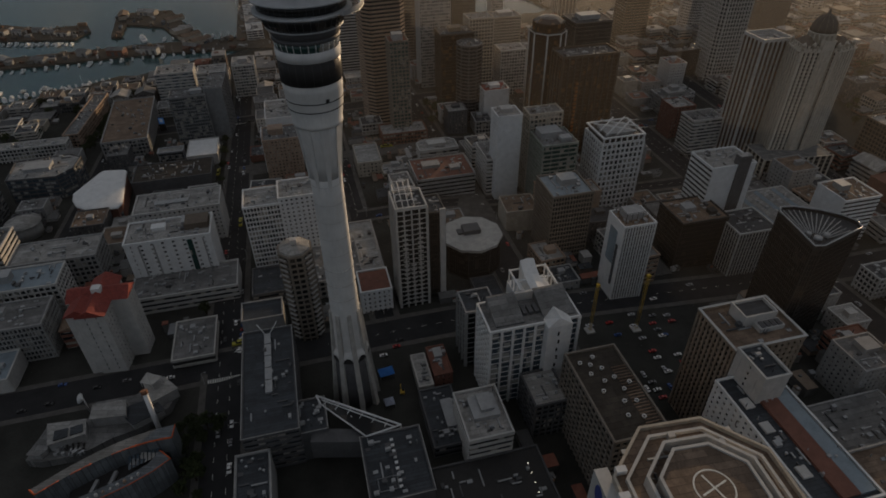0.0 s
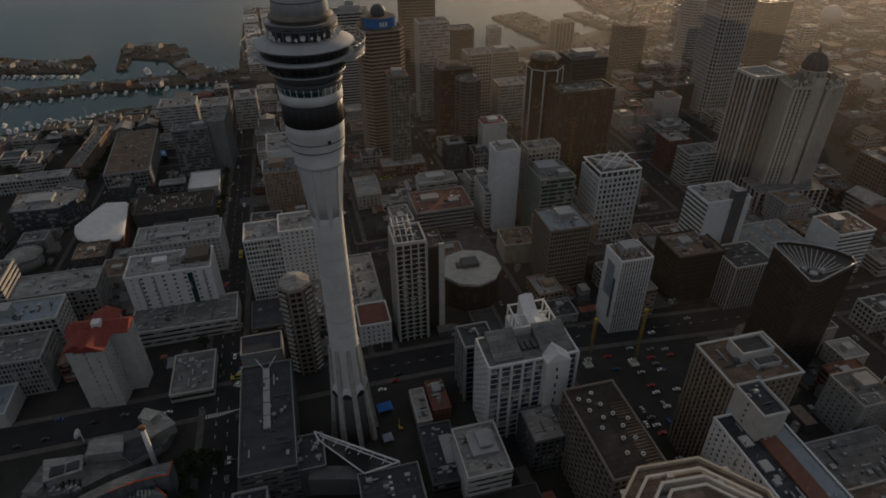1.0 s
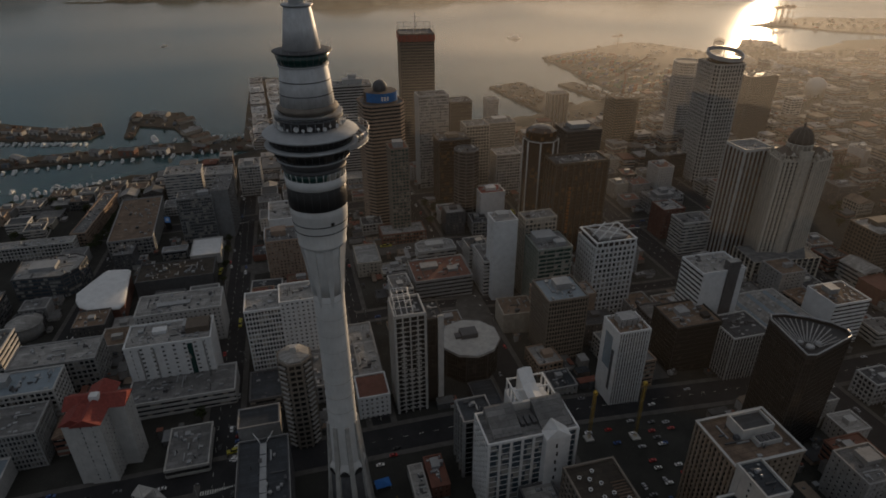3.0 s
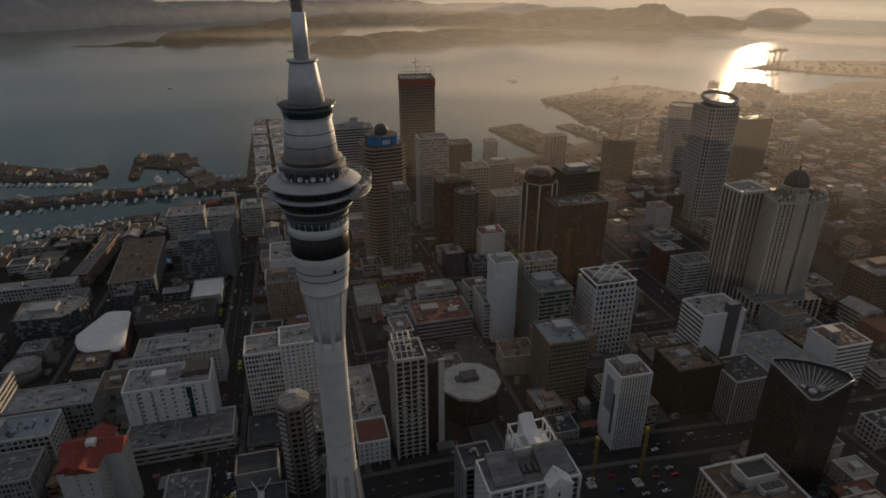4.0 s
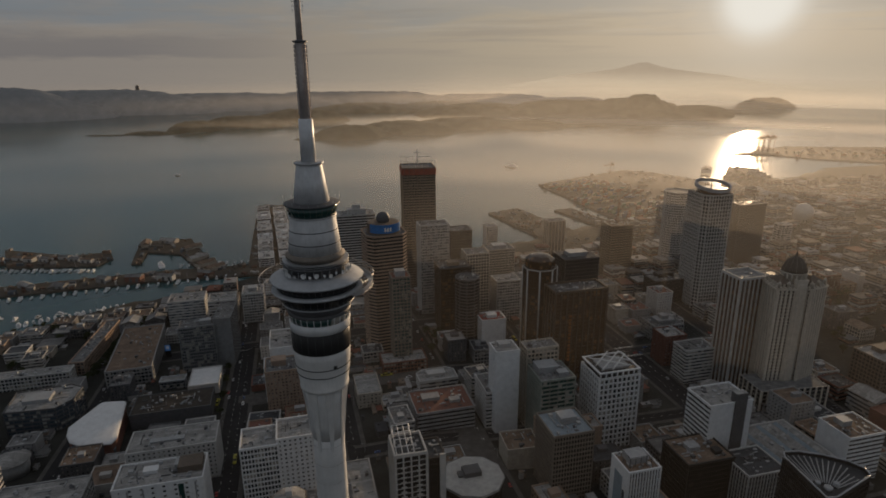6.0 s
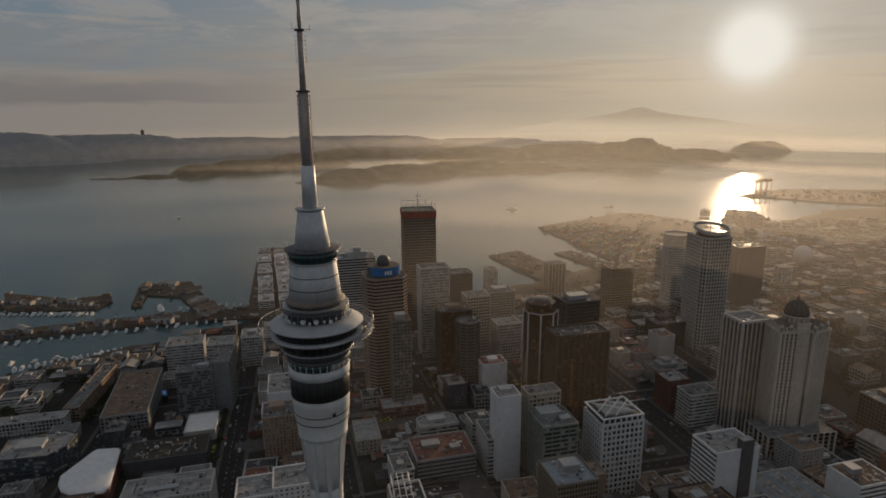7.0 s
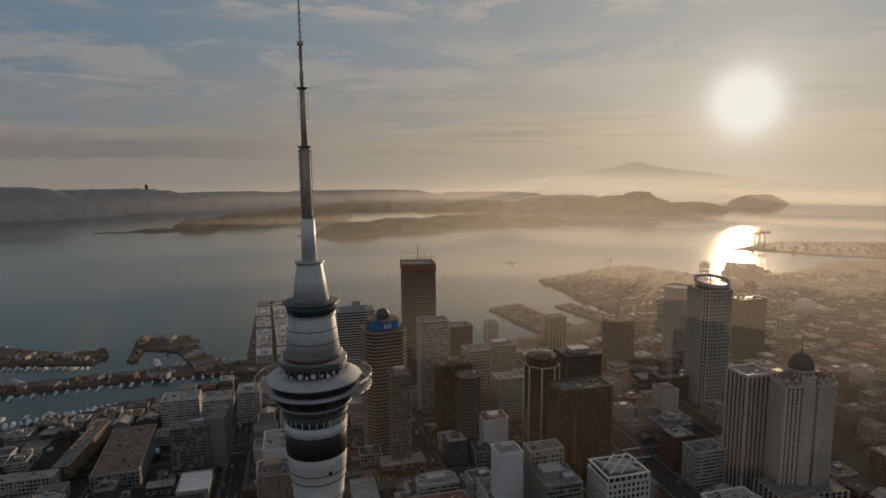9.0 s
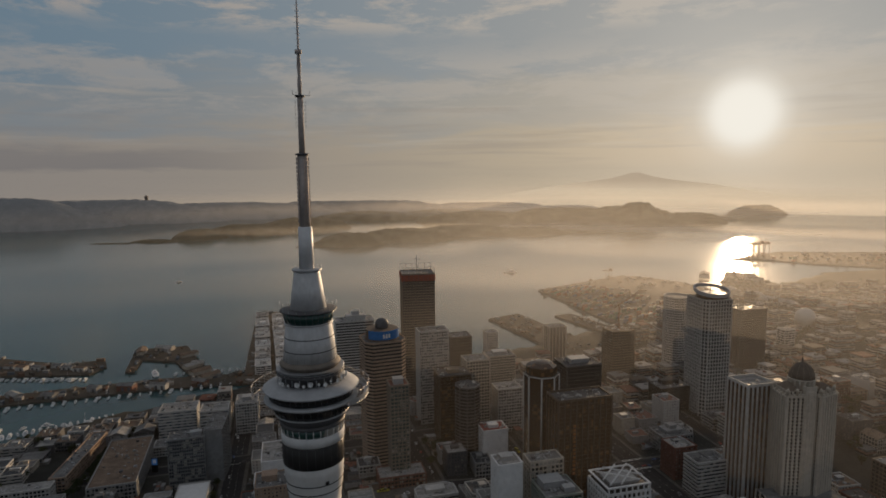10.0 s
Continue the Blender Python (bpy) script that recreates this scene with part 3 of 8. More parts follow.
    for z, r in ((159.2, 9.82), (162.4, 10.12)):
        g = Geo()
        g.lathe([(r - 0.1, z), (r + 0.06, z + 0.02), (r + 0.06, z + 0.3), (r, z + 0.34)], 64)
        part("drum_groove", g, M_BLACK, drum)
    g = Geo()
    g.box(5.6, -8.9, 163.0, 6.6, -7.6, 164.0)
    part("hatch", g, M_BLACK, drum)
    g = Geo()
    g.lathe([(10.3, 168.8), (10.62, 168.9), (10.68, 173.0), (10.62, 176.6), (10.3, 176.7)], 64)
    louvre_band = part("louvre_band", g, M_BLACK, root, "black louvre band")
    for i in range(48):
        if i % 2:
            continue
        a = 2 * math.pi * i / 48
        g = Geo()
        g.rod((10.66 * math.cos(a), 10.66 * math.sin(a), 169.0), (10.66 * math.cos(a), 10.66 * math.sin(a), 176.5), 0.06, 4)
        part("louvre_mullion", g, M_DGREY, louvre_band)
    g = Geo()
    g.lathe([(10.3, 176.7), (10.85, 176.8), (10.95, 180.0), (10.6, 180.2)], 64)
    part("white_band", g, M_WHITE, root, "white painted band")
    g = Geo()
    g.lathe([(10.1, 180.0), (10.5, 180.1), (10.9, 182.8), (10.4, 183.0)], 64)
    window_ring = part("window_ring", g, M_GLASSG, root, "greenish glass window ring")
    for i in range(28):
        a = 2 * math.pi * i / 28
        g = Geo()
        g.rod((10.55 * math.cos(a), 10.55 * math.sin(a), 180.0), (11.0 * math.cos(a), 11.0 * math.sin(a), 182.9), 0.14, 4)
        part("window_post", g, M_WHITE, window_ring)
    g = Geo()
    g.lathe([(10.6, 182.8), (11.3, 183.0), (11.3, 184.0), (10.6, 184.2)], 64)
    part("ledge", g, M_DGREY, root)
    g = Geo()
    g.lathe([(10.6, 184.0), (11.2, 184.6), (12.3, 186.7), (12.1, 186.9)], 64)
    part("soffit", g, M_DGREY, root)
    g = Geo()
    g.lathe([(12.0, 186.7), (12.75, 186.8), (12.8, 187.25), (12.2, 187.35)], 64)
    part("lower_rim", g, M_POD, root)
    g = Geo()
    g.lathe([(12.0, 187.2), (12.6, 187.3), (14.6, 191.5), (14.0, 191.7)], 72)
    restaurant_glass = part("restaurant_glass", g, M_GLASSK, root, "dark sloping glass band")
    for i in range(36):
        a = 2 * math.pi * i / 36
        g = Geo()
        g.rod((12.65 * math.cos(a), 12.65 * math.sin(a), 187.3), (14.66 * math.cos(a), 14.66 * math.sin(a), 191.5), 0.06, 4)
        part("glass_mullion", g, M_DGREY, restaurant_glass)
    g = Geo()
    g.lathe([(13.9, 191.5), (16.0, 191.6), (16.2, 192.0), (15.8, 192.4), (14.0, 192.5)], 72)
    main_rim = part("main_rim", g, M_POD, root, "grey metal rim round the pod")
    g = Geo()
    g.lathe([(13.7, 192.5), (14.3, 192.6), (14.6, 195.6), (13.9, 195.8)], 72)
    observation_glass = part("observation_glass", g, M_GLASSK, root, "dark observation deck glass")
    for i in range(44):
        a = 2 * math.pi * i / 44
        g = Geo()
        g.rod((14.36 * math.cos(a), 14.36 * math.sin(a), 192.6), (14.64 * math.cos(a), 14.64 * math.sin(a), 195.6), 0.05, 4)
        part("glass_mullion", g, M_DGREY, observation_glass)
    g = Geo()
    g.lathe([(13.8, 195.5), (16.3, 195.6), (16.5, 195.9), (16.2, 196.2), (12.4, 197.5), (10.6, 197.8)], 72)
    part("pod_roof", g, M_POD, root, "grey metal pod roof")
    # open walkway ring on one side of the pod, on outriggers
    g = Geo()
    n = 40
    a0, a1 = radians(-40), radians(75)
    for r0, r1, z0, z1 in ((18.2, 19.6, 192.6, 192.9), (19.55, 19.7, 192.9, 194.3)):
        for i in range(n):
            t0, t1 = a0 + (a1 - a0) * i / n, a0 + (a1 - a0) * (i + 1) / n
            P = [(r * math.cos(t), r * math.sin(t), z) for z in (z0, z1) for r, t in ((r0, t0), (r1, t0), (r1, t1), (r0, t1))]
            k = len(g.v)
            g.v += P
            g.f += [(k, k + 3, k + 2, k + 1), (k + 4, k + 5, k + 6, k + 7), (k, k + 1, k + 5, k + 4), (k + 1, k + 2, k + 6, k + 5), (k + 2, k + 3, k + 7, k + 6), (k + 3, k, k + 4, k + 7)]
            g.s += [False] * 6
    part("walkway", g, M_STEEL, root, "open steel walkway ring")
    for s in (-1, 1):
        for k in range(12):
            a = (radians(18) if s > 0 else radians(162)) + radians((k - 5.5) * 9)
            g = Geo()
            g.rod((15.2 * math.cos(a), 15.2 * math.sin(a), 192.1), (19.9 * math.cos(a), 19.9 * math.sin(a), 192.6), 0.1, 5)
            g.rod((19.9 * math.cos(a), 19.9 * math.sin(a), 192.6), (20.1 * math.cos(a), 20.1 * math.sin(a), 196.6), 0.06, 5)
            g.rod((20.1 * math.cos(a), 20.1 * math.sin(a), 196.6), (15.3 * math.cos(a), 15.3 * math.sin(a), 196.1), 0.05, 5)
            part("outrigger", g, M_STEEL, main_rim)
        for z, r in ((192.6, 19.9), (196.6, 20.1)):
            g = Geo()
            for k in range(22):
                a = (radians(18) if s > 0 else radians(162)) + radians((k - 11) * 4.6)
                b = a + radians(4.6)
                g.rod((r * math.cos(a), r * math.sin(a), z), (r * math.cos(b), r * math.sin(b), z), 0.1, 5)
            part("guard_ring", g, M_STEEL, main_rim, "curved steel guard ring")
    # drums above the pod with dishes
    g = Geo()
    g.lathe([(9.9, 197.3), (9.9, 200.9), (11.6, 201.0), (11.6, 201.5), (9.4, 201.7)], 56)
    equipment_deck = part("equipment_deck", g, M_DGREY, root)
    g = Geo()
    g.lathe([(9.3, 201.5), (9.3, 203.9), (10.4, 204.0), (10.4, 204.5), (9.1, 205.6)], 56)
    part("upper_deck", g, M_TAUPE, root)
    for i in range(40):
        a = 2 * math.pi * i / 40
        g = Geo()
        g.rod((11.5 * math.cos(a), 11.5 * math.sin(a), 201.4), (11.5 * math.cos(a), 11.5 * math.sin(a), 202.8), 0.06, 4)
        part("railing_post", g, M_STEEL, equipment_deck)
    for i in range(26):
        a = 2 * math.pi * i / 26
        g = Geo()
        g.rod((11.3 * math.cos(a), 11.3 * math.sin(a), 197.4), (11.4 * math.cos(a), 11.4 * math.sin(a), 201.1), 0.09, 4)
        part("deck_post", g, M_STEEL, equipment_deck)
    for z in (202.1, 202.8):
        g = Geo()
        g.lathe([(11.45, z), (11.55, z), (11.55, z + 0.08), (11.45, z + 0.08)], 48)
        part("hand_rail", g, M_STEEL, equipment_deck)
    rng = random.Random(4)
    for i in range(16):
        a = radians(200 + i * 11.5 + rng.uniform(-3, 3))
        r = rng.uniform(0.45, 1.05)
        g = Geo()
        c = Vector((11.9 * math.cos(a), 11.9 * math.sin(a), 199.0 + rng.uniform(0, 0.9)))
        out = Vector((math.cos(a), math.sin(a), 0))
        k = len(g.v)
        side = Vector((-math.sin(a), math.cos(a), 0))
        for rr, dd in ((0.05, 0.0), (0.6, 0.12), (1.0, 0.38), (0.97, 0.46)):
            for j in range(14):
                b = 2 * math.pi * j / 14
                g.v.append(tuple(c + out * dd * r + (side * math.cos(b) + Vector((0, 0, 1)) * math.sin(b)) * rr * r))
        for q in range(3):
            for j in range(14):
                j2 = (j + 1) % 14
                g.f.append((k + q * 14 + j, k + q * 14 + j2, k + q * 14 + 14 + j2, k + q * 14 + 14 + j))
                g.s.append(True)
        g.rod(tuple(c - Vector((0, 0, 1.2))), tuple(c), 0.1, 5)
        part("dish", g, M_WHITE, equipment_deck, "small white dish")
    # upper cones, sky deck and crow's nest
    g = Geo()
    g.lathe([(9.15, 205.4), (8.5, 212.5), (7.85, 218.0), (7.8, 218.3)], 56)
    lower_cone = part("lower_cone", g, M_PANEL, root, "silver clad tapering cone")
    for z, r in ((209.0, 8.86), (213.4, 8.44)):
        g = Geo()
        g.lathe([(r - 0.1, z), (r + 0.05, z + 0.02), (r + 0.05, z + 0.3), (r - 0.1, z + 0.34)], 56)
        part("cone_joint", g, M_DGREY, lower_cone)
    for i in range(24):
        a = 2 * math.pi * i / 24
        g = Geo()
        g.rod((9.16 * math.cos(a), 9.16 * math.sin(a), 205.5), (7.74 * math.cos(a), 7.74 * math.sin(a), 218.2), 0.05, 4)
        part("cone_seam", g, M_STEEL, lower_cone)
    g = Geo()
    g.lathe([(7.6, 217.9), (8.3, 218.1), (8.35, 218.5), (7.8, 218.6)], 56)
    part("deck_base", g, M_STEEL, root)
    g = Geo()
    g.lathe([(7.7, 218.5), (7.9, 218.6), (8.9, 222.3), (8.4, 222.4)], 56)
    sky_deck_glass = part("sky_deck_glass", g, M_GLASSG, root, "green tinted deck glass")
    for i in range(26):
        a = 2 * math.pi * i / 26
        g = Geo()
        g.rod((7.94 * math.cos(a), 7.94 * math.sin(a), 218.6), (8.96 * math.cos(a), 8.96 * math.sin(a), 222.4), 0.06, 4)
        part("glass_mullion", g, M_DGREY, sky_deck_glass)
    g = Geo()
    g.lathe([(8.4, 222.3), (9.6, 222.45), (9.7, 222.75), (9.3, 222.9), (6.4, 223.2)], 56)
    deck_rim = part("deck_rim", g, M_DGREY, root)
    for i in range(20):
        a = 2 * math.pi * i / 20 + 0.1
        g = Geo()
        g.rod((9.5 * math.cos(a), 9.5 * math.sin(a), 222.9), (9.6 * math.cos(a), 9.6 * math.sin(a), 224.2 + (i % 5 == 0) * 1.6), 0.05, 4)
        part("rim_post", g, M_STEEL, deck_rim)
    g = Geo()
    g.lathe([(6.15, 223.0), (5.2, 230.0), (4.4, 235.4), (4.3, 236.0)], 48)
    part("upper_cone", g, M_PANEL, root, "silver clad upper cone")
    g = Geo()
    g.lathe([(4.1, 235.8), (5.0, 236.2), (5.1, 236.7), (4.8, 236.8), (2.4, 236.9)], 48)
    crows_nest = part("crows_nest", g, M_STEEL, root, "steel ring platform")
    for i in range(14):
        a = 2 * math.pi * i / 14
        g = Geo()
        g.rod((4.95 * math.cos(a), 4.95 * math.sin(a), 236.7), (4.95 * math.cos(a), 4.95 * math.sin(a), 237.8), 0.05, 4)
        part("rim_post", g, M_STEEL, crows_nest)
    g = Geo()
    g.lathe([(2.55, 236.5), (2.35, 251.0), (2.1, 251.1)], 28)
    part("mast_base", g, M_PANEL, root, "pale steel mast base")
    g = Geo()
    g.lathe([(1.85, 251.0), (1.7, 275.0)], 20)
    lower_mast = part("lower_mast", g, M_MAST, root)
    for i in range(4):
        for k in range(16):
            a = radians(45 + 90 * i)
            z = 252.5 + k * 1.38
            g = Geo()
            g.box(-0.32, -0.2, 0, 0.32, 0.2, 1.05)
            ob = part("antenna_panel", g, M_MAST, lower_mast)
            ob.matrix_local = pose(2.15 * math.cos(a), 2.15 * math.sin(a), z, 0, 0, math.degrees(a) + 90)
    g = Geo()
    g.lathe([(1.7, 274.9), (2.3, 275.0), (2.3, 275.5), (1.0, 275.7)], 20)
    part("mast_platform", g, M_DGREY, root)
    g = Geo()
    g.lathe([(1.05, 275.5), (0.95, 294.0)], 16)
    middle_mast = part("middle_mast", g, M_MAST, root, "brown-grey antenna mast")
    for i in range(4):
        for k in range(7):
            a = radians(90 * i)
            z = 284.5 + k * 1.3
            g = Geo()
            g.rod((0, 0, z), (1.7 * math.cos(a), 1.7 * math.sin(a), z + 0.1), 0.05, 4)
            g.rod((1.7 * math.cos(a), 1.7 * math.sin(a), z - 0.45), (1.7 * math.cos(a), 1.7 * math.sin(a), z + 0.45), 0.05, 4)
            part("dipole", g, M_DGREY, middle_mast)
    g = Geo()
    g.lathe([(0.9, 293.8), (1.7, 294.0), (1.7, 294.5), (0.6, 294.7)], 16)
    for a in (0.3, 2.2, 4.1):
        g.rod((0, 0, 294.3), (3.2 * math.cos(a), 3.2 * math.sin(a), 294.5), 0.07, 4)
        g.rod((3.2 * math.cos(a), 3.2 * math.sin(a), 294.3), (3.2 * math.cos(a), 3.2 * math.sin(a), 296.0), 0.06, 4)
    part("mast_platform", g, M_DGREY, root)
    g = Geo()
    g.lathe([(0.55, 294.5), (0.75, 298), (0.5, 301), (0.72, 304), (0.5, 307.5), (1.15, 307.8), (1.15, 309.0), (0.35, 309.2), (0.3, 318), (0.12, 328)], 12)
    upper_mast = part("upper_mast", g, M_MAST, root)
    for k in range(8):
        g = Geo()
        z = 310.5 + k * 1.8
        g.rod((-0.8, 0, z), (0.8, 0, z), 0.05, 4)
        g.rod((0, -0.8, z + 0.5), (0, 0.8, z + 0.5), 0.05, 4)
        part("dipole", g, M_DGREY, upper_mast)


sky_tower()
FOOT.append((0, 0, 16))


# ---------------- named buildings ----------------
def blocks():
    B = building
    # west of the tower
    B("hotel", "white hotel slab with rows of small square windows", -127, 108, 50, 24, 31, M_WHITE, M_GLASS, "sparse", roof=M_ROOFL, plants=[(14, 4, 12, 8, 3.5), (-6, 2, 8, 5, 2.2)], clutter=10)
    B("hotel_wing", "pale low hotel wing with a dark skylight in its flat roof", -143, 161, 57, 26, 19, M_OFFW, M_GLASS, "punched", roof=M_ROOFL, plants=[(-4, -2, 22, 4, 1.2)], clutter=8)
    B("hotel_podium", "pale concrete podium with glazed bands at street level", -116, 88, 62, 26, 6, M_OFFW, M_GLASS, "bands", roof=M_ROOF, clutter=14)
    B("office_block", "long grey office block with a pale metal roof", -203, 107, 50, 24, 16, M_GREY, M_GLASS, "grid", roof=M_ROOFL, clutter=3)
    B("apartment_block", "pale apartment block with a blue-grey metal roof", -203, 71, 42, 22, 22, M_OFFW, M_GLASS, "grid", roof=M_BLUEG, plants=[(-9, 1, 8, 7, 4.5)], clutter=3)
    B("apartment_block", "dark grey apartment block with set-back balconies", -196, 42, 40, 24, 19, M_GREY, M_GLASS, "grid_fine", roof=M_ROOF, plants=[(-6, 3, 9, 5, 2.6)], clutter=5)
    B("warehouse", "low warehouse with a blue-grey sheet metal roof", -208, 14, 46, 22, 5, M_OFFW, M_GLASS, "blank", roof=M_BLUEG, clutter=2)
    B("parking_deck", "low grey parking deck with a worn roof", -95, 39, 22, 31, 4, M_CONC, M_BLACK, "bands", roof=M_ROOF, clutter=5, parapet=0.9)
    B("office_block", "grey concrete office block with white window bands", -262, 118, 34, 30, 14, M_OFFW, M_GLASS, "bands", roof=M_ROOF)
    B("office_block", "glazed curved-corner office block with a planted roof edge", -292, 248, 52, 40, -1, M_DGREY, M_GLASSL, "bands_thin", pts=[(-24, -18), (14, -20), (24, -8), (26, 12), (16, 20), (-26, 16)], roof=M_ROOFL, plants=[(-4, 0, 20, 14, 3.0)], clutter=6)
    B("office_block", "small dark office block with a pale roof terrace", -316, 192, 26, 30, -2, M_DGREY, M_GLASS, "bands", roof=M_ROOFL)
    B("parking_building", "wide low brick parking building with a flat brown roof", -268, 360, 40, 104, -8, M_GREY, M_GLASS, "grid", ang=17, roof=M_ROOFB, clutter=16, parapet=1.2)
    B("apartment_block", "grey concrete apartment slab with rows of windows", -197, 345, 32, 20, 24, M_SLATE, M_GLASS, "grid_fine", ang=16, sides={1: "blank"}, roof=M_ROOF, plants=[(8, 0, 10, 6, 3)])
    B("apartment_block", "dark glazed apartment slab with a raked end wall", -176, 366, 16, 42, 28, M_SLATE, M_GLASSK, "bands_thin", sides={0: "blank"}, ang=10, roof=M_ROOF)
    B("office_block", "white office block with ribbon windows beside the quay", -258, 468, 40, 28, 3, M_OFFW, M_GLASSL, "bands", roof=M_ROOFL)
    B("office_block", "white office block with a fine window grid", -214, 462, 30, 26, 5, M_OFFW, M_GLASS, "bands", roof=M_ROOFL)
    B("office_block", "pale stepped office block at the quay end of the street", -182, 478, 24, 30, 8, M_OFFW, M_GLASS, "grid", roof=M_ROOFL, plants=[(0, 0, 10, 10, 4)])
    B("apartment_row", "long low apartment row with a pale roof by the marina", -352, 318, 72, 14, -15, M_OFFW, M_GLASS, "grid", ang=14, roof=M_ROOFL, clutter=3)
    B("apartment_row", "long low brick apartment row with a pale roof edge", -328, 390, 14, 104, -15, M_TAN, M_GLASS, "grid", ang=9, roof=M_ROOF, clutter=5)
    B("low_building", "wide dark flat-roofed hall crowded with roof plant", -183, 247, 62, 30, -4, M_DGREY, M_GLASS, "blank", roof=M_TAR, clutter=16, parapet=0.7)
    B("supermarket", "wide low building with a bright white sheet roof", -176, 300, 26, 34, -10, M_OFFW, M_GLASS, "blank", roof=M_WHITE, clutter=0)
    B("canopy_building", "low canopy with a pale metal roof", -208, 303, 22, 10, -14, M_STEEL, M_GLASS, "curtain", roof=M_ROOFL, clutter=0)
    B("warehouse", "plain white warehouse block on the main street", -106, 330, 30, 42, 14, M_WHITE, M_GLASS, "blank", roof=M_ROOFL, clutter=3)
    # behind the tower
    B("hotel", "tan brick hotel with punched windows and a stepped top", -91, 262, 30, 26, 22, M_TAN, M_GLASS, "punched", roof=M_ROOF, plants=[(-4, 2, 12, 10, 5)])
    B("hotel_wing", "white hotel wing with a small red roof", -104, 274, 14, 20, 17, M_WHITE, M_GLASS, "punched", roof=M_RED, clutter=1)
    B("apartment_tower", "white apartment tower with dark window slots", -70, 122, 22, 22, 45, M_WHITE, M_GLASS, "grid_fine", sides={3: "blank"}, roof=M_ROOFL, clutter=3)
    B("apartment_tower", "white apartment tower with small punched windows", -49, 128, 22, 22, 48, M_WHITE, M_GLASS, "punched", roof=M_ROOFL, clutter=3)
    B("low_building", "low dark shop building at the foot of the apartments", -58, 86, 30, 26, 8, M_DGREY, M_GLASS, "bands", roof=M_ROOFD)
    B("low_building", "grey podium beside the apartment tower", -24, 100, 30, 36, 10, M_GREY, M_GLASS, "grid", roof=M_ROOF)
    B("church_hall", "white hall with a red tiled roof", 3, 76, 18, 20, 14, M_WHITE, M_GLASS, "punched", roof=M_BRICK, clutter=0)
    B("warehouse", "long grey flat-roofed hall on the side street", -10, 118, 22, 56, 9, M_GREY, M_GLASS, "blank", roof=M_ROOFL, clutter=2)
    B("church", "pale stone church hall beside the side street", -20, 262, 20, 34, 2, M_BEIGE, M_GLASS, "punched", roof=M_ROOFL, clutter=0)
    B("apartment_tower", "slim white-framed apartment tower with dark glass", 25.5, 80, 17, 19, 68, M_OFFW, M_GLASSK, "frame", roof=M_ROOFD, clutter=2, parapet=1.6)
    B("apartment_tower", "dark glazed tower wing beside the white frame", 39.5, 88, 9, 18, 60, M_BLACK, M_GLASSK, "curtain", roof=M_ROOFD, clutter=2)
    B("office_block", "low office block with a white rim on its roof", 40, 276, 34, 20, 2, M_OFFW, M_GLASS, "bands", pts=[(-17, -10), (17, -10), (17, 5), (11, 10), (-11, 10), (-17, 5)], roof=M_ROOFL, parapet=1.8, plants=[(0, 2, 16, 8, 2.5)])
    B("office_block", "office block with dark ribbon windows", 44, 222, 46, 34, 10, M_GREY, M_GLASSK, "bands", roof=M_BRICK, plants=[(-8, 4, 14, 8, 2.5), (10, -4, 8, 6, 2)], clutter=12)
    B("office_block", "flat-roofed brick block with a pale top", 8, 320, 42, 22, -2, M_BRICK, M_GLASS, "grid", roof=M_ROOFL)
    B("office_block", "dark octagonal office block with a pale eight-sided roof", 63.5, 114, 24, 24, 20, M_BLACK, M_GLASSK, "curtain", pts=ngon(18.5, 8, math.pi / 8), roof=M_ROOFD, clutter=0, parapet=None)
    # towards the main street
    B("office_tower", "slim white windowless slab tower with a low top", 93, 214, 18, 17, 60, M_WHITE, M_GLASS, "blank", sides={3: "punched", 2: "punched"}, roof=M_ROOFL, plants=[(0, 2, 9, 7, 3)], clutter=1)
    B("office_block", "small banded block beside the white slab", 82, 226, 12, 30, 22, M_OFFW, M_GLASS, "bands", roof=M_ROOF)
    B("office_tower", "stepped grey-green office block with roof plant", 128, 204, 27, 26, 44, M_SAGE, M_GLASSG, "bands_thin", sides={3: "grid_fine"}, roof=M_ROOF, plants=[(-3, 4, 16, 12, 5), (6, -6, 8, 6, 3)], clutter=12)
    B("office_tower", "beige slab behind the grey-green block", 122, 226, 26, 14, 56, M_BEIGE, M_GLASS, "grid", roof=M_ROOF)
    B("office_tower", "white grid-fronted office tower with crossed beams on its roof", 174, 208, 33, 28, 44, M_WHITE, M_GLASS, "lattice", roof=M_ROOFD, plants=[(0, 0, 22, 16, 5)], clutter=5)
    B("office_tower", "square grey-brown office tower with a deep window grid", 126, 142, 28, 28, 40, M_TAUPE, M_GLASSK, "grid_fine", roof=M_BLUEG, plants=[(2, 3, 11, 9, 4.5)], clutter=5, parapet=1.3)
    B("office_tower", "white office tower with vertical black and white stripes", 157, 92, 20, 18, 47, M_WHITE, M_GLASSK, "fins", sides={3: "blank"}, roof=M_ROOFB, plants=[(0, 2, 11, 9, 4)], clutter=4)
    B("office_tower", "black glass office block with a worn roof", 214, 136, 34, 28, 23, M_BLACK, M_GLASSK, "curtain", roof=M_ROOFB, plants=[(-4, 2, 8, 7, 3), (9, -6, 5, 5, 2.5)], clutter=6)
    B("office_tower", "dark office block with slender pale vertical fins", 247, 128, 28, 26, 19, M_OFFW, M_GLASSK, "fins_thin", roof=M_ROOFD, clutter=4)
    B("office_tower", "white office tower with black window strips and dark core", 237, 162, 33, 24, 48, M_WHITE, M_GLASSK, "blank", sides={3: "bands", 1: "bands"}, roof=M_ROOFL, clutter=5)
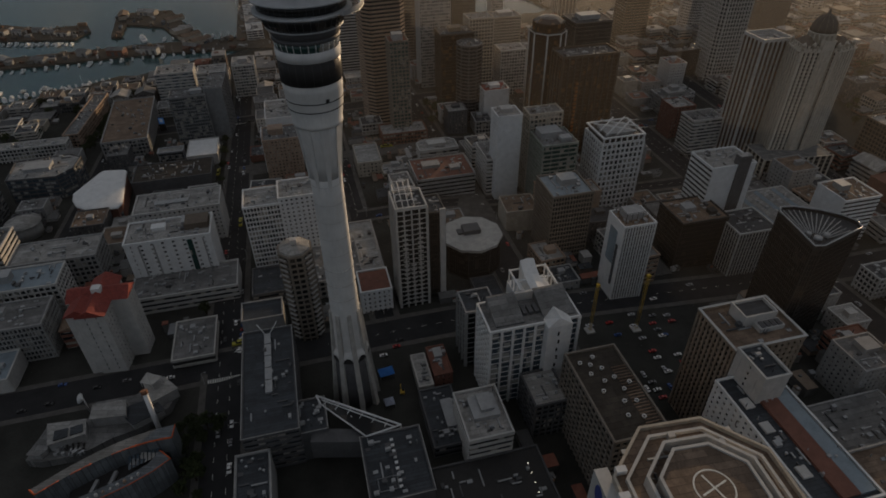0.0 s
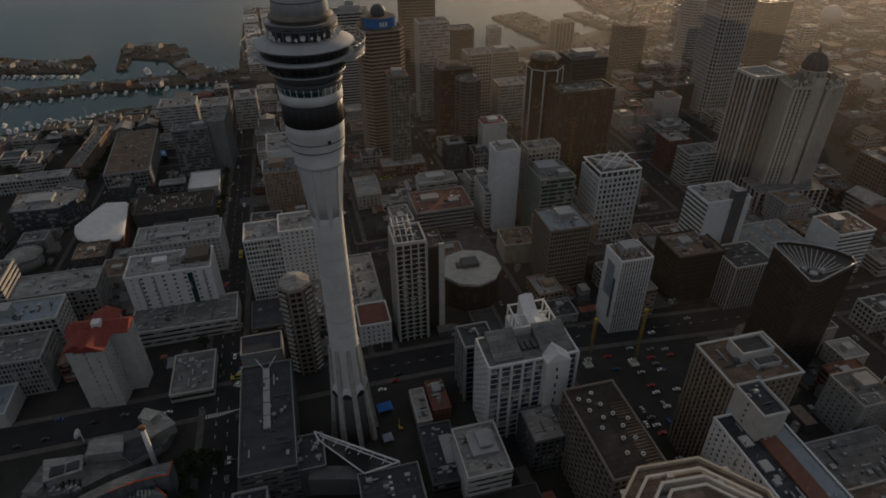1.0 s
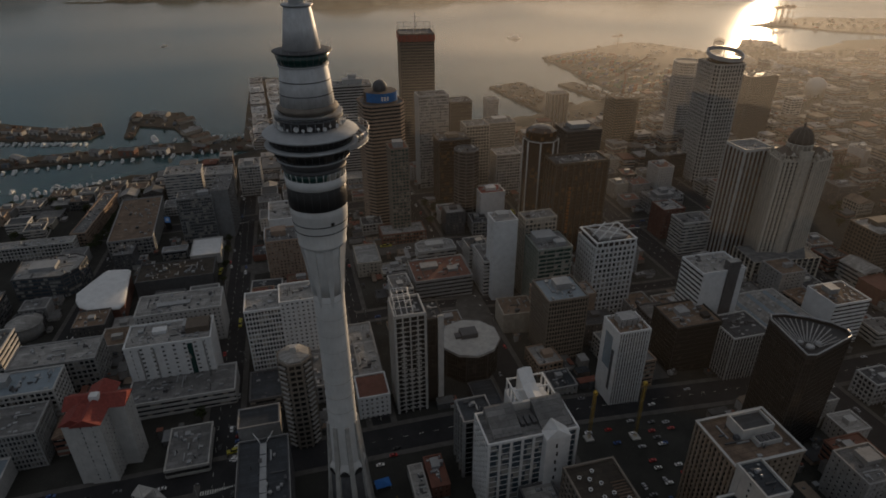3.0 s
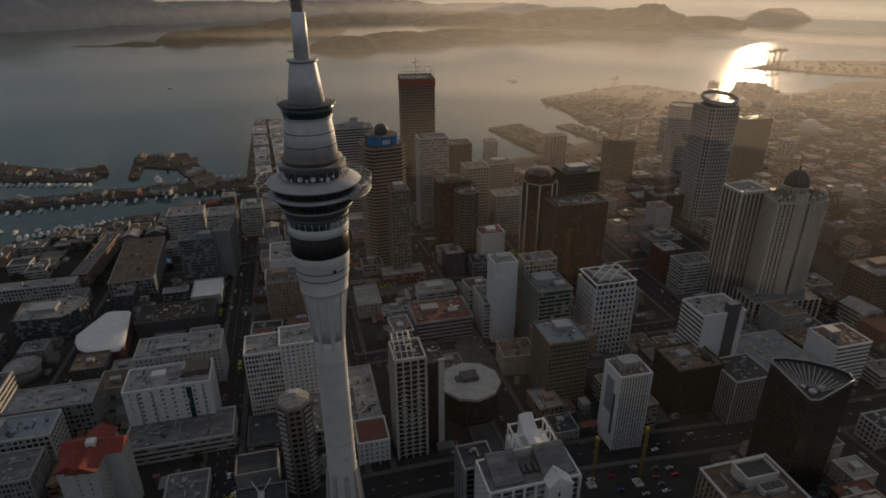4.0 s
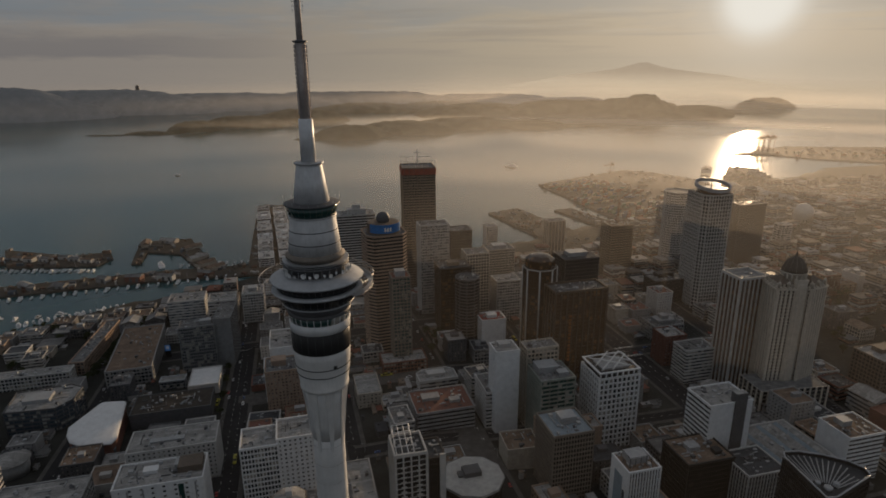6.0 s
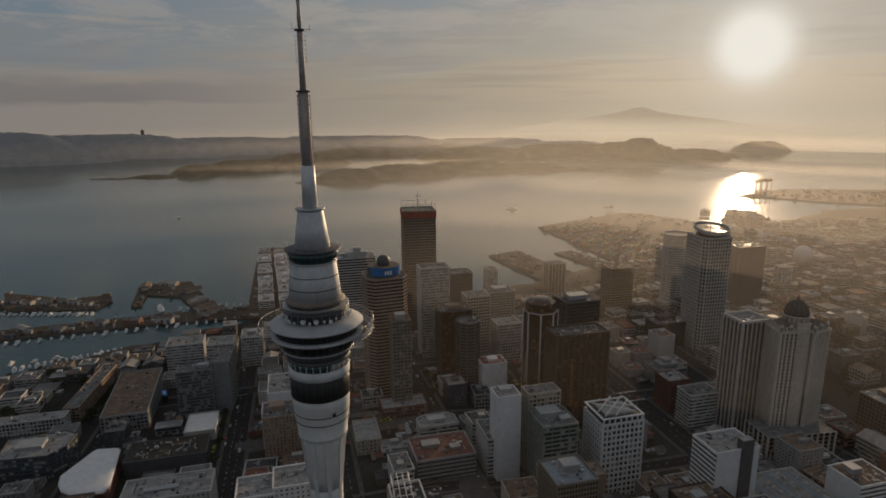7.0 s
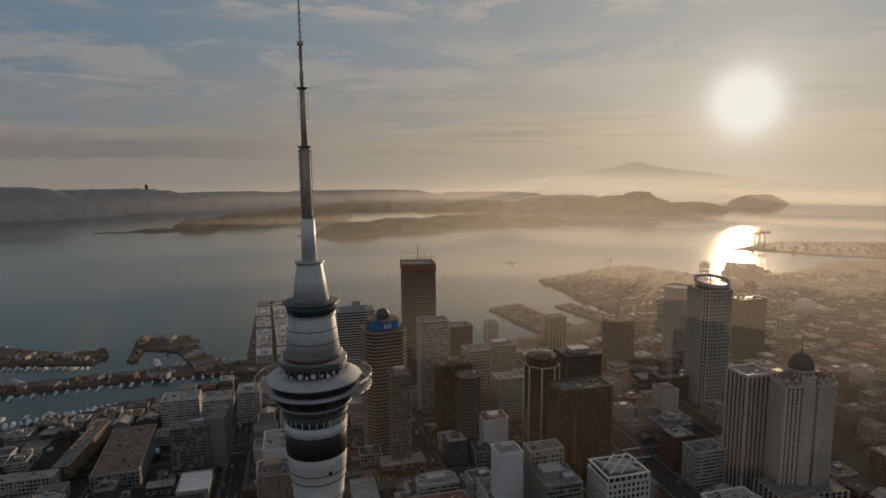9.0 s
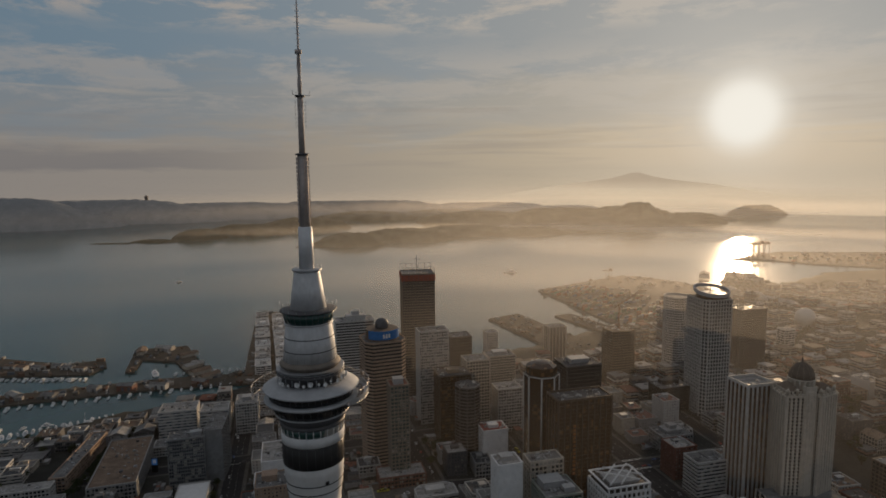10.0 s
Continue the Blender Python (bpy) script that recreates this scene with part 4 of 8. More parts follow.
    B("office_tower", "white office block with dark ribbon windows", 338, 168, 30, 26, 18, M_WHITE, M_GLASSK, "bands", sides={0: "bands", 3: "blank"}, roof=M_ROOFB, plants=[(-4, 4, 8, 8, 4)], clutter=6)
    B("office_block", "wide low pale-roofed market hall", 285, 170, 60, 46, 2, M_OFFW, M_GLASS, "grid", roof=M_ROOFL, clutter=14)
    # near, below the camera
    B("office_tower", "white office tower with blue-grey window strips and gabled top", 85, 9, 44, 20, 50, M_WHITE, M_GLASSL, "ribs", sides={3: "grid"}, roof=M_ROOF, clutter=0)
    B("office_tower", "narrow grey office slab with vertical window strips", 62, 30, 16, 16, 38, M_GREY, M_GLASSK, "ribs", roof=M_ROOFD, clutter=3)
    B("office_block", "low office block with a white-rimmed plant roof", 62, -28, 20, 27, 21, M_OFFW, M_GLASS, "bands", roof=M_ROOFL, plants=[(1, 2, 12, 12, 2.6), (2, 3, 6, 9, 4.5)], clutter=6, parapet=1.5)
    B("office_block", "small dark office block with a pale top floor", 92, -14, 16, 20, 22, M_DGREY, M_GLASS, "grid", roof=M_ROOFL, clutter=4)
    B("office_tower", "long brown concrete block with deep windows and round roof vents", 117, -34, 24, 48, 43, M_TAUPE, M_GLASSK, "grid", roof=M_TAR, clutter=0, parapet=1.2)
    B("office_tower", "brown-grey tower with arched window bays and a brown roof terrace", 180, -11, 34, 26, 59, M_FRAME, M_GLASSK, "punched", sides={3: "rib_grid"}, roof=M_ROOFB, clutter=3, parapet=1.4)
    B("office_tower", "pale lift tower with a framed flat roof", 174, -36, 11, 17, 62, M_OFFW, M_GLASS, "sparse", roof=M_ROOFD, clutter=3, parapet=1.2)
    B("office_tower", "long pale office block with a striped red and grey roof", 179, -60, 26, 60, 48, M_WHITE, M_GLASS, "punched", roof=M_ROOFD, clutter=5)
    B("office_block", "white office block with a dark roof recess", 262, 12, 22, 22, 16, M_GREY, M_GLASS, "punched", roof=M_ROOF, plants=[(2, 3, 9, 8, 3)], clutter=3)
    B("office_block", "pale brown block with a set-back upper floor", 288, 6, 26, 24, 20, M_BEIGE, M_GLASS, "grid", roof=M_ROOF)
    B("low_building", "low grey flat-roofed hall with rooflights", 245, -24, 44, 30, 5, M_GREY, M_GLASS, "blank", roof=M_ROOF, clutter=12)
    B("low_building", "low flat-roofed hall with a brown membrane roof", 232, -66, 40, 40, 18, M_GREY, M_GLASS, "blank", roof=M_ROOFB, clutter=6, parapet=1.4)
    # low sheds and a podium beside the tower's foot
    B("garage", "long low garage with a pale sheet roof", 33, 12, 7, 22, 6, M_CONC, M_GLASS, "blank", roof=M_ROOFL, clutter=3, parapet=0.5)
    B("low_building", "small brick building with rooftop ducts", 42, 17, 9, 20, 8, M_BRICK, M_GLASS, "punched", roof=M_BRICK, plants=[(0, 4, 4, 6, 2)], clutter=6, parapet=0.6)
    B("low_building", "low dark podium with a pale roof edge", 44, -18, 16, 34, 7, M_DGREY, M_GLASS, "bands", roof=M_ROOFD, plants=[(3, 0, 5, 16, 1.5)], clutter=7, parapet=0.7)
    # casino block at the tower's foot
    B("casino", "long casino hall with a dark metal roof and a ridge skylight", -39, -9, 24, 66, 25, M_DGREY, M_GLASS, "bands", roof=M_ROOFD, clutter=6, parapet=0.7)
    B("casino", "casino annex with a dark plant roof", -22, -28, 24, 18, 19, M_DGREY, M_GLASS, "blank", roof=M_ROOFD, clutter=14, parapet=0.8)
    B("casino", "dark flat-roofed casino hall with a line of roof lights", 24, -52, 26, 32, 19, M_DGREY, M_GLASS, "blank", roof=M_ROOFD, clutter=3, parapet=0.9)
    B("casino", "low service roof with pale hatches", -36, -58, 14, 26, 17, M_GREY, M_GLASS, "blank", roof=M_ROOFD, clutter=6, parapet=0.8)
    B("low_building", "dark flat roof below the towers", 66, -62, 52, 40, 8, M_DGREY, M_GLASS, "blank", roof=M_BLACK, clutter=4, parapet=0.8)
    # far towers
    B("office_tower", "beige banded office tower with a chamfered plan", -12, 376, 42, 36, 108, M_TAN, M_GLASSK, "bands", pts=[(-14, -19), (14, -19), (20, -12), (20, 12), (14, 19), (-14, 19), (-20, 12), (-20, -12)], ang=20, roof=M_ROOF, clutter=0)
    B("apartment_tower", "dark green glazed apartment tower with a red-brown top", 6, 330, 17, 18, 78, M_TAUPE, M_GLASSG, "grid", roof=M_BRICK, plants=[(0, 0, 9, 9, 5)], clutter=0)
    B("office_tower", "tall unfinished dark glass tower with a scaffolded top", 17, 548, 40, 36, 145, M_FRAME, M_GLASSK, "grid_fine", ang=8, roof=M_ROOF, clutter=0)
    B("office_block", "white office block with a stepped glazed top", -66, 560, 48, 26, 82, M_OFFW, M_GLASSK, "bands", roof=M_ROOFL, plants=[(2, 2, 24, 14, 6), (2, 2, 10, 8, 11)], clutter=2)
    B("office_tower", "pale grey office tower with a fine window grid", 36, 482, 34, 22, 88, M_OFFW, M_GLASS, "grid_fine", roof=M_ROOF)
    B("office_tower", "dark slab behind the grey tower", 68, 500, 26, 22, 76, M_DGREY, M_GLASSK, "curtain", roof=M_ROOF)
    B("office_tower", "dark office tower with bronze glass", 58, 412, 34, 26, 60, M_BROWN, M_GLASSB, "curtain", roof=M_ROOFD, plants=[(0, 0, 12, 10, 4)])
    B("office_tower", "dark cylinder-cornered tower with pale sills", 72, 372, 24, 22, 60, M_DGREY, M_GLASSK, "bands_thin", roof=M_ROOFD, pts=ngon(12.5, 10), clutter=2)
    B("office_tower", "tan office tower behind the dark pair", 84, 440, 26, 22, 66, M_BEIGE, M_GLASSK, "grid", roof=M_ROOF)
    B("office_block", "white block with a red roof edge", 96, 364, 25, 20, 20, M_WHITE, M_GLASS, "blank", sides={3: "grid"}, roof=M_RED, clutter=2, plants=[(0, 0, 10, 8, 3)])
    B("office_tower", "eight-sided bronze glass tower with white ribs", 142, 352, 30, 30, 78, M_BLACK, M_GLASSB, "curtain", pts=ngon(16.5, 8, math.pi / 8), roof=M_ROOFD, clutter=0)
    B("office_tower", "wide bronze-brown glass tower with vertical ribs", 169, 312, 51, 24, 71, M_DARKB, M_GLASSB, "ribs", roof=M_ROOFD, clutter=12, parapet=1.8)
    B("office_tower", "dark green-grey tower with a bare crown", 184, 384, 37, 30, 79, M_DGREY, M_GLASSK, "curtain", roof=M_ROOFD, plants=[(0, 0, 20, 12, 4)])
    B("apartment_tower", "slim pale apartment tower near the water", 118, 640, 16, 16, 42, M_OFFW, M_GLASS, "grid_fine", roof=M_ROOF)
    B("office_tower", "grey office tower with a ring of roof plant", 122, 560, 36, 26, 34, M_BEIGE, M_GLASSK, "grid_fine", roof=M_ROOF, plants=[(0, 0, 18, 12, 4)])
    B("office_block", "pale office block with a rounded plant roof", 120, 450, 28, 22, 30, M_OFFW, M_GLASS, "grid", roof=M_ROOFL)
    B("apartment_tower", "ribbed beige apartment slab near the wharves", 220, 684, 27, 18, 38, M_BEIGE, M_GLASSK, "ribs", roof=M_ROOF)
    B("office_tower", "unfinished concrete tower with a crane on its top", 284, 578, 32, 28, 60, M_DARKB, M_GLASSK, "bands_thin", roof=M_ROOFB, clutter=3)
    B("office_tower", "round-topped pale tower with a lattice of small windows", 372, 606, 34, 34, 98, M_OFFW, M_GLASSK, "grid_fine", pts=ngon(17, 16), roof=M_ROOF, clutter=0)
    B("office_tower", "tall white grid-fronted tower with a halo on its top", 362, 482, 38, 36, 122, M_CONC, M_GLASSK, "lattice", pts=[(-14, -18), (14, -18), (18.5, -12), (18.5, 18), (-18.5, 18), (-18.5, -12)], ang=10, roof=M_ROOF, clutter=2)
    B("office_tower", "dark glass tower with a sloping crown", 480, 628, 44, 30, 76, M_DGREY, M_GLASSK, "curtain", roof=M_ROOFD)
    B("office_block", "black glass block with roof plant", 322, 492, 42, 26, 14, M_BLACK, M_GLASSK, "curtain", roof=M_ROOF, plants=[(0, 4, 22, 10, 5)])
    B("office_tower", "brown and white striped tower with a flat white top", 313, 294, 27, 24, 88, M_OFFW, M_GLASSB, "stripes", roof=M_ROOFL, parapet=2.2, clutter=3)
    B("office_block", "grey classical office block with a stepped top", 286, 396, 34, 26, -2, M_GREY, M_GLASS, "grid", roof=M_ROOF, plants=[(0, 0, 20, 14, 4), (0, 0, 8, 8, 8)])
    B("office_block", "white office block with ribbon windows", 282, 306, 30, 20, 14, M_OFFW, M_GLASS, "bands", roof=M_ROOF)
    B("apartment_tower", "slim balconied apartment tower", 560, 664, 18, 15, 34, M_OFFW, M_GLASS, "bands_thin", roof=M_ROOF)
    B("office_block", "brown office block with pale roof plant", 436, 268, 44, 30, 24, M_BROWN, M_GLASSK, "grid", roof=M_ROOFL, plants=[(0, 4, 20, 10, 4)])
    B("office_block", "banded office block among the trees", 640, 430, 30, 34, 24, M_OFFW, M_GLASS, "bands", roof=M_ROOFL)


blocks()


# ---------------- singular roofs and buildings ----------------
def gable(g, cx, cy, w, d, z, h, over=0.5):
    """A gabled roof, its ridge along y."""
    x0, x1, y0, y1 = cx - w / 2 - over, cx + w / 2 + over, cy - d / 2 - over, cy + d / 2 + over
    g.quad((x0, y0, z), (cx, y0, z + h), (cx, y1, z + h), (x0, y1, z))
    g.quad((cx, y0, z + h), (x1, y0, z), (x1, y1, z), (cx, y1, z + h))
    g.quad((x0, y0, z), (x1, y0, z), (cx, y0, z + h))
    g.quad((x1, y1, z), (x0, y1, z), (cx, y1, z + h))
    g.quad((x0, y0, z), (x0, y1, z), (x1, y1, z), (x1, y0, z))


def find(cx, cy):
    """The building whose base stands at a place in plan."""
    return next(o for o in scene.objects if o.parent is None and o.type == "EMPTY" and abs(o.matrix_world.translation.x - cx) < 0.6 and abs(o.matrix_world.translation.y - cy) < 0.6)


def up(root, z):
    return z - root.matrix_world.translation.z


def red_roof_apartments():
    zg = land(-136, 39) - 0.5
    root = thing("apartment_tower", "white cross-shaped apartment tower with red tiled roofs", "building", pose(-136, 36, zg, 0, 0, 8))
    h = 38 - zg
    for cx, cy, w, d in ((0, 0, 13, 31), (0, 3, 29, 12), (-6, -9, 12, 11)):
        g = Geo()
        g.prism(rect(w - 0.6, d - 0.6, cx, cy), 0, h)
        part("glazing", g, M_GLASS, root)
        p = rect(w - 0.6, d - 0.6, cx, cy)
        for i in range(4):
            g = Geo()
            facade(g, p[i], p[(i + 1) % 4], 0, h, "punched" if i % 2 else "sparse")
            part("facade", g, M_OFFW, root, kind="stuff")
    for cx, cy, w, d, turn, lift in ((0, 0, 13, 31, 0, 0.0), (0, 3, 12, 29, 90, 0.15), (-6, -9, 12, 11, 0, 0.3)):
        g = Geo()
        gable(g, 0, 0, w, d, lift, 4.2, 1.0)
        ob = part("red_roof", g, M_RED, root, "red tiled gable roof")
        ob.matrix_local = pose(cx, cy, h, 0, 0, turn)
    g = Geo()
    g.box(-2.2, -1, h + 3, 2.2, 3, h + 6)
    part("lift_room", g, M_WHITE, root)
    FOOT.append((-136, 36, 22))


red_roof_apartments()


def octagon_apartments():
    root = building("apartment_tower", "slim eight-sided balconied apartment tower with a pale cap", -33, 50, z=58, pts=ngon(9.0, 8, math.pi / 8), wall=M_TAUPE, glass=M_GLASSK, style="grid", roof=M_ROOFL, clutter=0, parapet=0.8)
    h = up(root, 58)
    g = Geo()
    g.lathe([(8.6, h + 0.1), (8.2, h + 1.6), (3.4, h + 3.0), (3.0, h + 3.1)], 8, smooth=False, a0=math.pi / 8)
    part("cap_roof", g, M_ROOFL, root)
    g = Geo()
    g.box(-1.6, -1.6, h + 2.5, 1.6, 1.6, h + 6.2)
    part("lift_room", g, M_OFFW, root)
    for k in range(17):
        z = 4 + k * (h - 6) / 16
        for i in (4, 5, 6, 7):
            a = math.pi / 8 + (i + 0.5) * math.pi / 4
            p, q = ngon(9.0, 8, math.pi / 8)[i], ngon(9.0, 8, math.pi / 8)[(i + 1) % 8]
            if i in (4, 6):
                g = Geo()
                g.along(p, q, 1.2, 5.6, 0.3, 1.5, z, z + 0.25)
                g.along(p, q, 1.2, 5.6, 1.4, 1.5, z + 0.25, z + 1.15)
                part("balcony", g, M_OFFW, root)


octagon_apartments()


def fan_tower():
    pts = [(-12, -20), (-7, -20), (21, -4), (22, 2), (17, 8), (7, 13.5), (-5, 17), (-13, 16.5), (-15, 12)]
    root = building("office_tower", "black glass tower with a fan-shaped roof and pale rim", 246, 62, z=60, pts=pts, ang=0, wall=M_BLACK, glass=M_GLASSK, style="curtain", roof=M_BLACK, clutter=0, parapet=None)
    h = up(root, 60)
    g = Geo()
    g.v += [(x, y, h + 0.05) for x, y in pts]
    g.f.append(tuple(range(len(pts))))
    g.s.append(False)
    part("roof", g, M_ROOFD, root)
    n = len(pts)
    g = Geo()
    for i in range(n):
        p, q = pts[i], pts[(i + 1) % n]
        g.rod((*p, h + 2.2), (*q, h + 2.2), 0.45, 8)
    part("roof_rim", g, M_STEEL, root, "pale rounded steel rim")
    g = Geo()
    for i in range(n):
        p, q = pts[i], pts[(i + 1) % n]
        ln = math.hypot(q[0] - p[0], q[1] - p[1])
        g.along(p, q, -0.1, ln + 0.1, -0.3, 0.1, h - 1, h + 2.0)
    part("parapet", g, M_BLACK, root)
    for k in range(15):
        a = radians(22 + k * 5.6)
        c, s = math.cos(a), math.sin(a)
        g = Geo()
        r1 = 25 if k < 3 else 30
        g.rod((-10 + 9 * c, -16 + 9 * s, h + 1.4), (-10 + r1 * c, -16 + r1 * s, h + 1.6), 0.3, 5)
        part("roof_louvre", g, M_PLANT, root)
    for x, y, r in ((-6, -12, 2.2), (-9, -8, 1.4), (0, -9, 1.6)):
        g = Geo()
        g.lathe([(r, h), (r, h + 1.8), (r * 0.7, h + 2.2)], 16, x, y)
        part("cooling_drum", g, M_PLANT, root)
    for k in range(3):
        g = Geo()
        p, q = pts[1], pts[2]
        g.along(p, q, 14, 24 - k * 2, 0.2, 0.3, 22 + k * 3.6, 23 + k * 3.6)
        part("lit_strip", g, M_GLASSB, root)


fan_tower()


def twin_dome_tower():
    left = building("apartment_tower", "tall cream apartment tower with twin wings and a dark dome", 343, 268, 9, 16, 94, M_CREAM, M_GLASSK, "blank", ang=8, roof=M_ROOF, clutter=0)
    h = up(left, 86)
    for cx, cy, w, d, turn in ((-8.5, 5, 18, 22, -8), (14, 3, 21, 20, 20)):
        sub = Matrix.Translation((cx, cy, 0)) @ pose(0, 0, 0, 0, 0, turn)
        p = rect(w, d)
        g = Geo()
        g.prism(p, 0, h)
        part("glazing", g, M_GLASSK, left).matrix_local = sub
        for i in range(4):
            g = Geo()
            facade(g, p[i], p[(i + 1) % 4], 0, h, "piers")
            part("facade", g, M_CREAM, left, kind="stuff").matrix_local = sub
            ln = math.hypot(p[(i + 1) % 4][0] - p[i][0], p[(i + 1) % 4][1] - p[i][1])
            g = Geo()
            g.along(p[i], p[(i + 1) % 4], -0.9, ln + 0.9, -1.0, 1.5, h, h + 1.2)
            for k in range(5):
                c = ln * (k + 0.5) / 5
                g.along(p[i], p[(i + 1) % 4], c - 1.0, c + 1.0, 0.1, 1.2, h + 1.2, h + 2.8)
            part("cornice", g, M_CREAM, left).matrix_local = sub
        g = Geo()
        p2 = rect(w - 5, d - 5)
        g.prism(p2, h, h + 4.2)
        part("setback_floor", g, M_GLASSK, left).matrix_local = sub
        for i in range(4):
            g = Geo()
            facade(g, p2[i], p2[(i + 1) % 4], h, h + 4.4, "piers")
            part("setback_wall", g, M_CREAM, left, kind="stuff").matrix_local = sub
        # hipped dark roof, stepped towards the dome
        g = Geo()
        k = len(g.v)
        g.v += [(x * 1.06, y * 1.06, h + 4.4) for x, y in p2] + [(-1.5, -2.5, h + 9.5), (1.5, -2.5, h + 9.5), (1.5, 2.5, h + 9.5), (-1.5, 2.5, h + 9.5)]
        g.f += [(k, k + 1, k + 5, k + 4), (k + 1, k + 2, k + 6, k + 5), (k + 2, k + 3, k + 7, k + 6), (k + 3, k, k + 4, k + 7), (k + 4, k + 5, k + 6, k + 7)]
        g.s += [False] * 5
        part("hipped_roof", g, M_BROWN, left, "dark hipped roof").matrix_local = sub
        for x in (-w / 2 + 1.4, 0, w / 2 - 1.4):
            for y in (-d / 2 + 1.4, d / 2 - 1.4):
                g = Geo()
                g.lathe([(1.3, h + 1), (1.3, h + 4.4), (1.7, h + 4.6), (1.1, h + 6.0), (0.1, h + 7.4)], 8, x, y)
                part("turret", g, M_CREAM, left).matrix_local = sub
    # recessed bay between the wings, with an arch at its head
    g = Geo()
    g.box(-3.2, -9.0, 0, 3.2, -4.0, h + 5)
    for x in (-2.4, 0, 2.4):
        g.box(x - 0.35, -9.5, 4, x + 0.35, -9.0, h + 2)
    part("centre_bay", g, M_CREAM, left)
    h = up(left, 94)
    g = Geo()
    g.lathe([(9.5, h - 8), (9.5, h + 4), (10.4, h + 4.2), (10.4, h + 5.2)], 24, 0, 4)
    drum = part("dome_drum", g, M_CREAM, left)
    for i in range(16):
        a = 2 * math.pi * i / 16
        g = Geo()
        g.rod((9.6 * math.cos(a), 4 + 9.6 * math.sin(a), h - 3), (9.6 * math.cos(a), 4 + 9.6 * math.sin(a), h + 4), 0.55, 5)
        part("drum_pier", g, M_CREAM, drum)
    g = Geo()
    g.lathe([(9.8, h + 5.2), (9.4, h + 8), (8.0, h + 12), (5.6, h + 15.5), (2.4, h + 17.6), (1.0, h + 18.4), (0.8, h + 20.5), (0.25, h + 22), (0.12, h + 30)], 24, 0, 4)
    dome = part("dome", g, M_BROWN, left, "dark ribbed dome with a spire")
    for i in range(12):
        a = 2 * math.pi * i / 12
        g = Geo()
        for (r0, z0), (r1, z1) in zip([(9.9, 5.2), (9.5, 8), (8.1, 12), (5.7, 15.5)], [(9.5, 8), (8.1, 12), (5.7, 15.5), (2.4, 17.7)]):
            g.rod((r0 * math.cos(a), 4 + r0 * math.sin(a), h + z0), (r1 * math.cos(a), 4 + r1 * math.sin(a), h + z1), 0.22, 4)
        part("dome_rib", g, M_FRAME, dome)
    # arcaded podium
    h = up(left, 2)
    for cx, cy, w, d in ((-2, -8, 62, 30),):
        p = rect(w, d, cx, cy)
        g = Geo()
        g.prism(p, 0, h)
        part("podium", g, M_GLASSK, left)
        for i in range(4):
            g = Geo()
            facade(g, p[i], p[(i + 1) % 4], 0, h + 0.8, "ribs")
            part("podium_wall", g, M_CREAM, left, kind="stuff")
        g = Geo()
        g.box(cx - w / 2, cy - d / 2, h + 0.05, cx + w / 2, cy + d / 2, h + 0.3)
        part("podium_roof", g, M_ROOF, left)


twin_dome_tower()


def helipad_tower():
    root = building("office_tower", "cream eight-sided tower with a helipad on its roof", 120, -108.5, z=86, pts=ngon(26.8, 8, math.pi / 8), ang=10, wall=M_BEIGE, glass=M_GLASS, style="punched", roof=M_ROOFB, clutter=4, parapet=1.6)
    h = up(root, 86)
    g = Geo()
    ring(g, ngon(23.0, 8, math.pi / 8), -0.4, 0.5, h, h + 1.5)
    part("inner_parapet", g, M_OFFW, root, "cream inner parapet")
    for r, z0, z1, name in ((18.0, 0, 4.6, "plant_wall"), (14.6, 0, 5.2, "pad_wall")):
        pr = ngon(r, 8, math.pi / 8)
        g = Geo()
        ring(g, pr, -0.5, 0.4, h + z0, h + z1)
        part(name, g, M_OFFW, root)
    g = Geo()
    pr = ngon(14.4, 8, math.pi / 8)
    g.prism(pr, h, h + 4.6)
    part("helipad", g, M_ROOFB, root, "brown worn landing deck")
    g = Geo()
    n = 48
    for i in range(n):
        a, b = 2 * math.pi * i / n, 2 * math.pi * (i + 1) / n
        g.quad(*[(r * math.cos(t), r * math.sin(t), h + 4.62) for r, t in ((5.4, a), (5.9, a), (5.9, b), (5.4, b))])
    for t in (0.35, 0.35 + math.pi / 2):
        c, s = math.cos(t), math.sin(t)
        g.quad(*[(x * c - y * s, x * s + y * c, h + 4.63 + t * 0.002) for x, y in ((-4.6, -0.28), (4.6, -0.28), (4.6, 0.28), (-4.6, 0.28))])
    part("pad_marking", g, M_LINE, root, "white painted circle and cross")
    for k in range(14):
        a = radians(100 + k * 7)
        g = Geo()
        g.rod((15.4 * math.cos(a), 15.4 * math.sin(a), h + 3.2), (17.6 * math.cos(a), 17.6 * math.sin(a), h + 3.4), 0.1, 4)
        part("grating_bar", g, M_STEEL, root)
    for x, y in ((-22, 12), (-24.4, 4)):
        g = Geo()
        g.box(x - 1.6, y - 1, h + 0.2, x + 1.6, y + 1, h + 2.0)
        g.box(x - 1.3, y - 1.1, h + 0.6, x + 1.3, y - 1.0, h + 1.6)
        part("air_unit", g, M_WHITE, root)
    g = Geo()
    g.box(-28.8, 4, h - 16, -24.5, 15, h - 1)
    part("side_panel", g, M_OFFW, root, "flat pale sign panel")
    g = Geo()
    k = len(g.v)
    g.v += [(-28.86, 9.5 + 2.6 * math.cos(2 * math.pi * i / 20), h - 6 + 4 * math.sin(2 * math.pi * i / 20)) for i in range(20)]
    g.f.append(tuple(range(k, k + 20)))
    g.s.append(False)
    part("oval_sign", g, stock("blue_sign", (0.05, 0.07, 0.25), 0.5), root, "dark blue oval sign")


helipad_tower()


